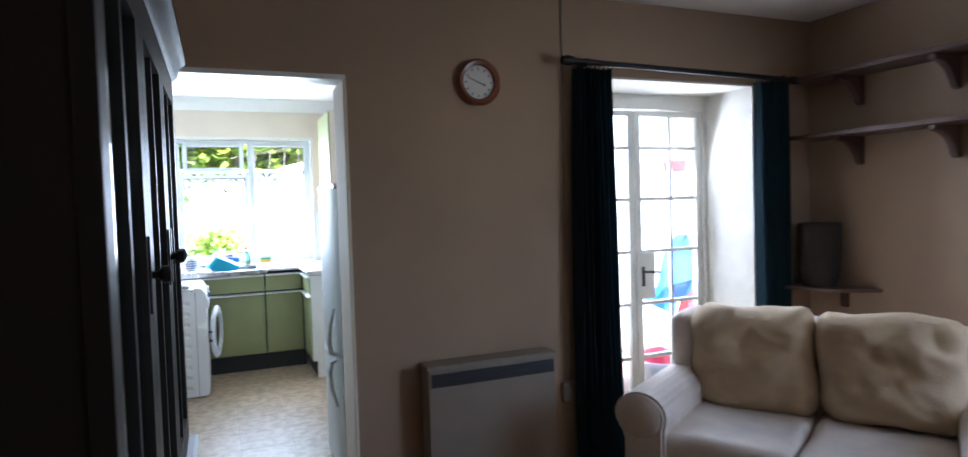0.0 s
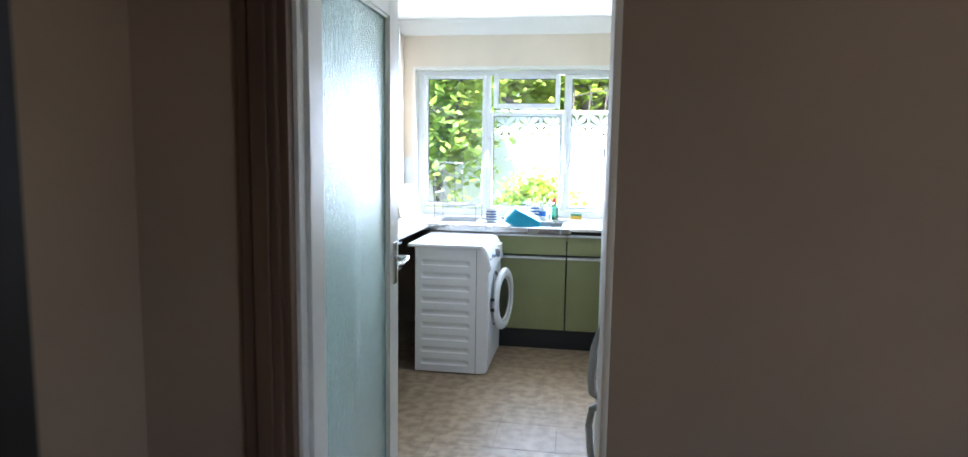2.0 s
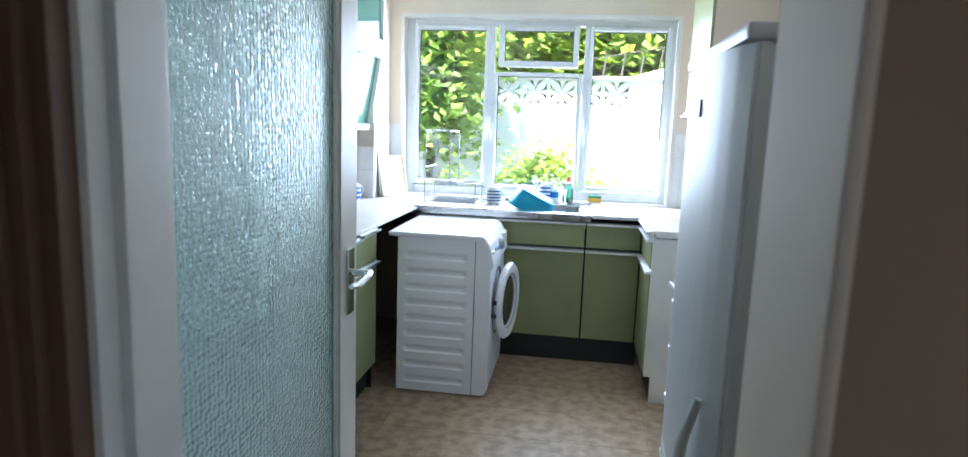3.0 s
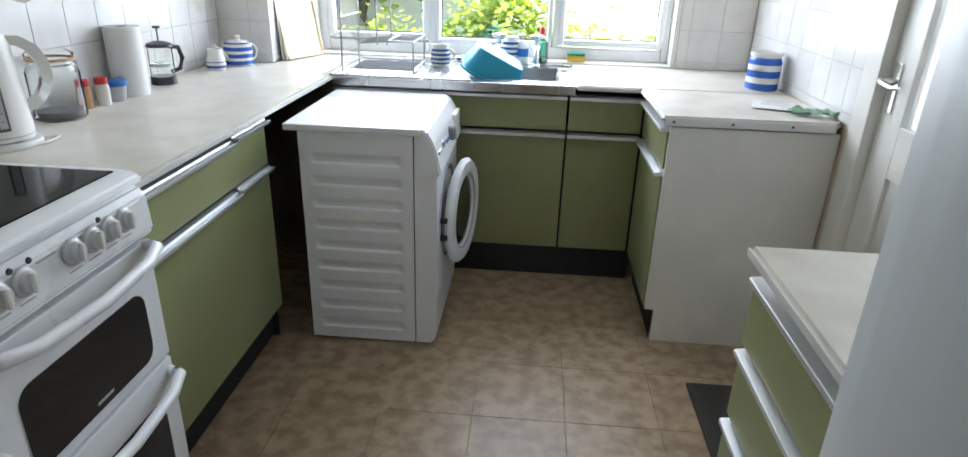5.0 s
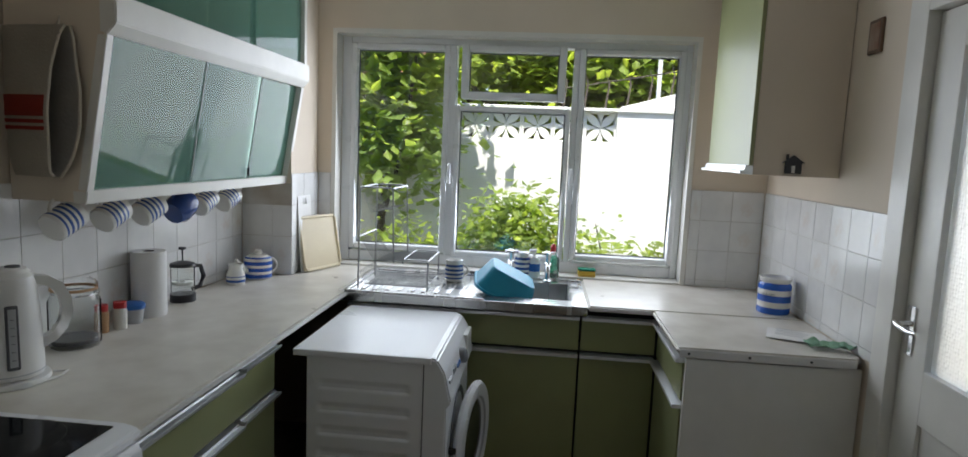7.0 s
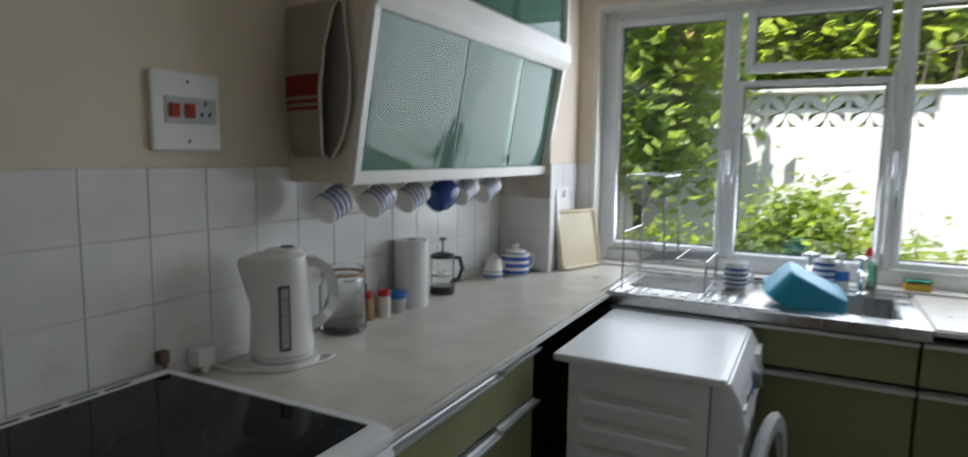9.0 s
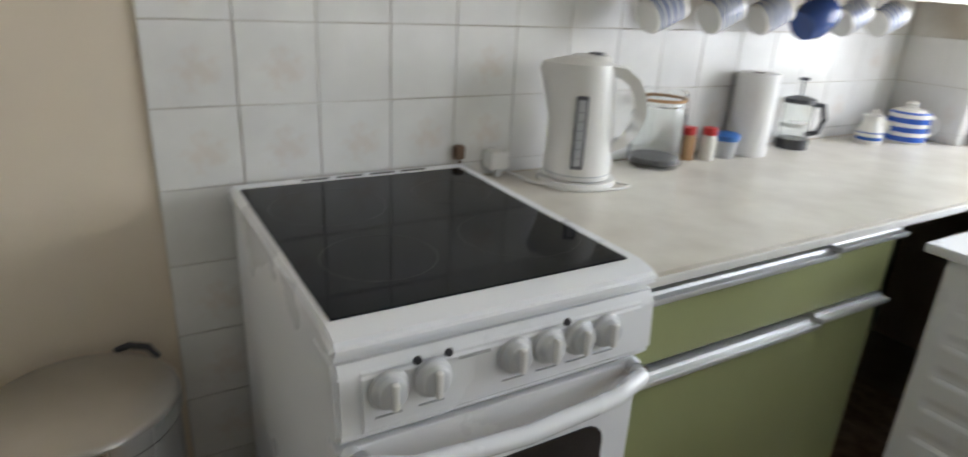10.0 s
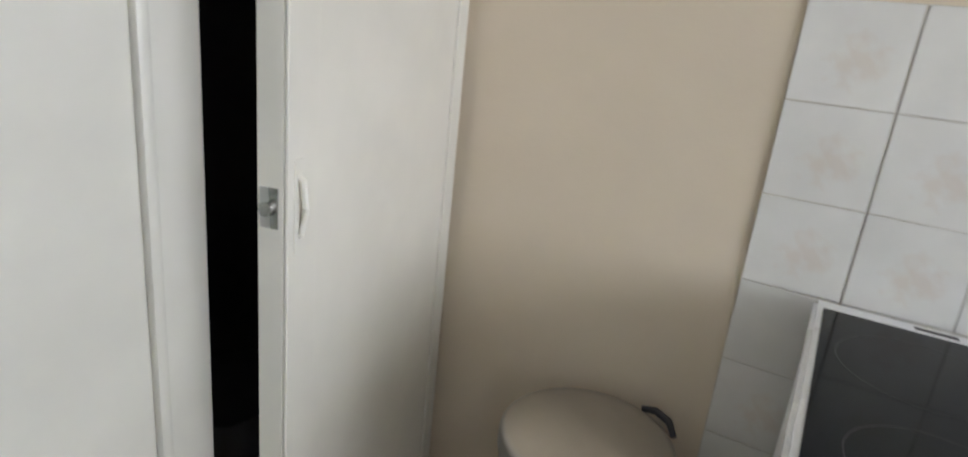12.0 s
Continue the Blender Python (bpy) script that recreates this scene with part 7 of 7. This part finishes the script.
def tile_run(wall, axis, at, a0, a1, z0, z1, back, start=None):
    """Tiles on one plane between a0 and a1 along it, courses counted down from 1.395; cut tiles where they meet an edge."""
    rng = random.Random(int(at * 1000 + a0 * 100))
    g = bmesh.new()
    lo, hi = sorted((at, back))
    if axis == "x":
        box(g, lo + 0.002 if back < at else lo + 0.003, a0, z0, hi - 0.003 if back < at else hi - 0.002, a1, z1)
    else:
        box(g, a0, lo + 0.003, z0, a1, hi - 0.002, z1)
    part("grout", g, GROUT, wall)
    a = a0 if start is None else start
    while a < a1 - 0.004:
        b = min(a + T, a1)
        c = max(a, a0)
        top = 1.395
        while top > z0 + 0.004:
            bot = max(top - T, z0)
            if top <= z1 + 0.002 and b - c > 0.01:
                o = new("tile", TX if axis == "x" else TY)
                o.parent = wall
                o.scale = (1, (b - c) / T, (top - bot) / T) if axis == "x" else ((b - c) / T, 1, (top - bot) / T)
                o.rotation_euler = (radians(rng.uniform(-0.25, 0.25)), 0, radians(rng.uniform(-0.25, 0.25)))
                mid_at = at + (0.003 if back > at else -0.003)
                o.location = (mid_at, (b + c) / 2, (top + bot) / 2) if axis == "x" else ((b + c) / 2, mid_at, (top + bot) / 2)
            top -= T
        a = a + T


tile_run(wall_left, "x", -0.370, 5.193, 7.414, 0.906, 1.395, -0.378, 5.192)
tile_run(wall_left, "x", -0.370, 5.040, 5.192, 0.0, 1.395, -0.378)
tile_run(wall_right, "x", 2.170, 6.600, 7.758, 0.906, 1.395, 2.178, 6.542)
tile_run(wall_back, "y", 7.760, 1.814, 2.168, 0.906, 1.395, 7.768, 1.864 - T)
pier = bpy.data.objects["pier_window"]
tile_run(pier, "y", 7.410, -0.368, -0.122, 0.906, 1.348, 7.418)
tile_run(pier, "x", -0.120, 7.412, 7.758, 0.906, 1.395, -0.128)
tile_run(wall_back, "y", 7.760, -0.118, -0.054, 0.906, 1.395, 7.768)

FT = 0.305
VM = tile_mesh("vinyl_tile", FT / 2 - 0.0006, FT / 2 - 0.0006, 0.002, VINYL)
y = 3.97
while y < 7.3:
    x = -0.56 + 0.005
    while x < 2.2:
        o = new("vinyl_tile", VM)
        o.parent = kfloor
        o.location = (x + FT / 2, y + FT / 2, -0.0015)
        x += FT
    y += FT
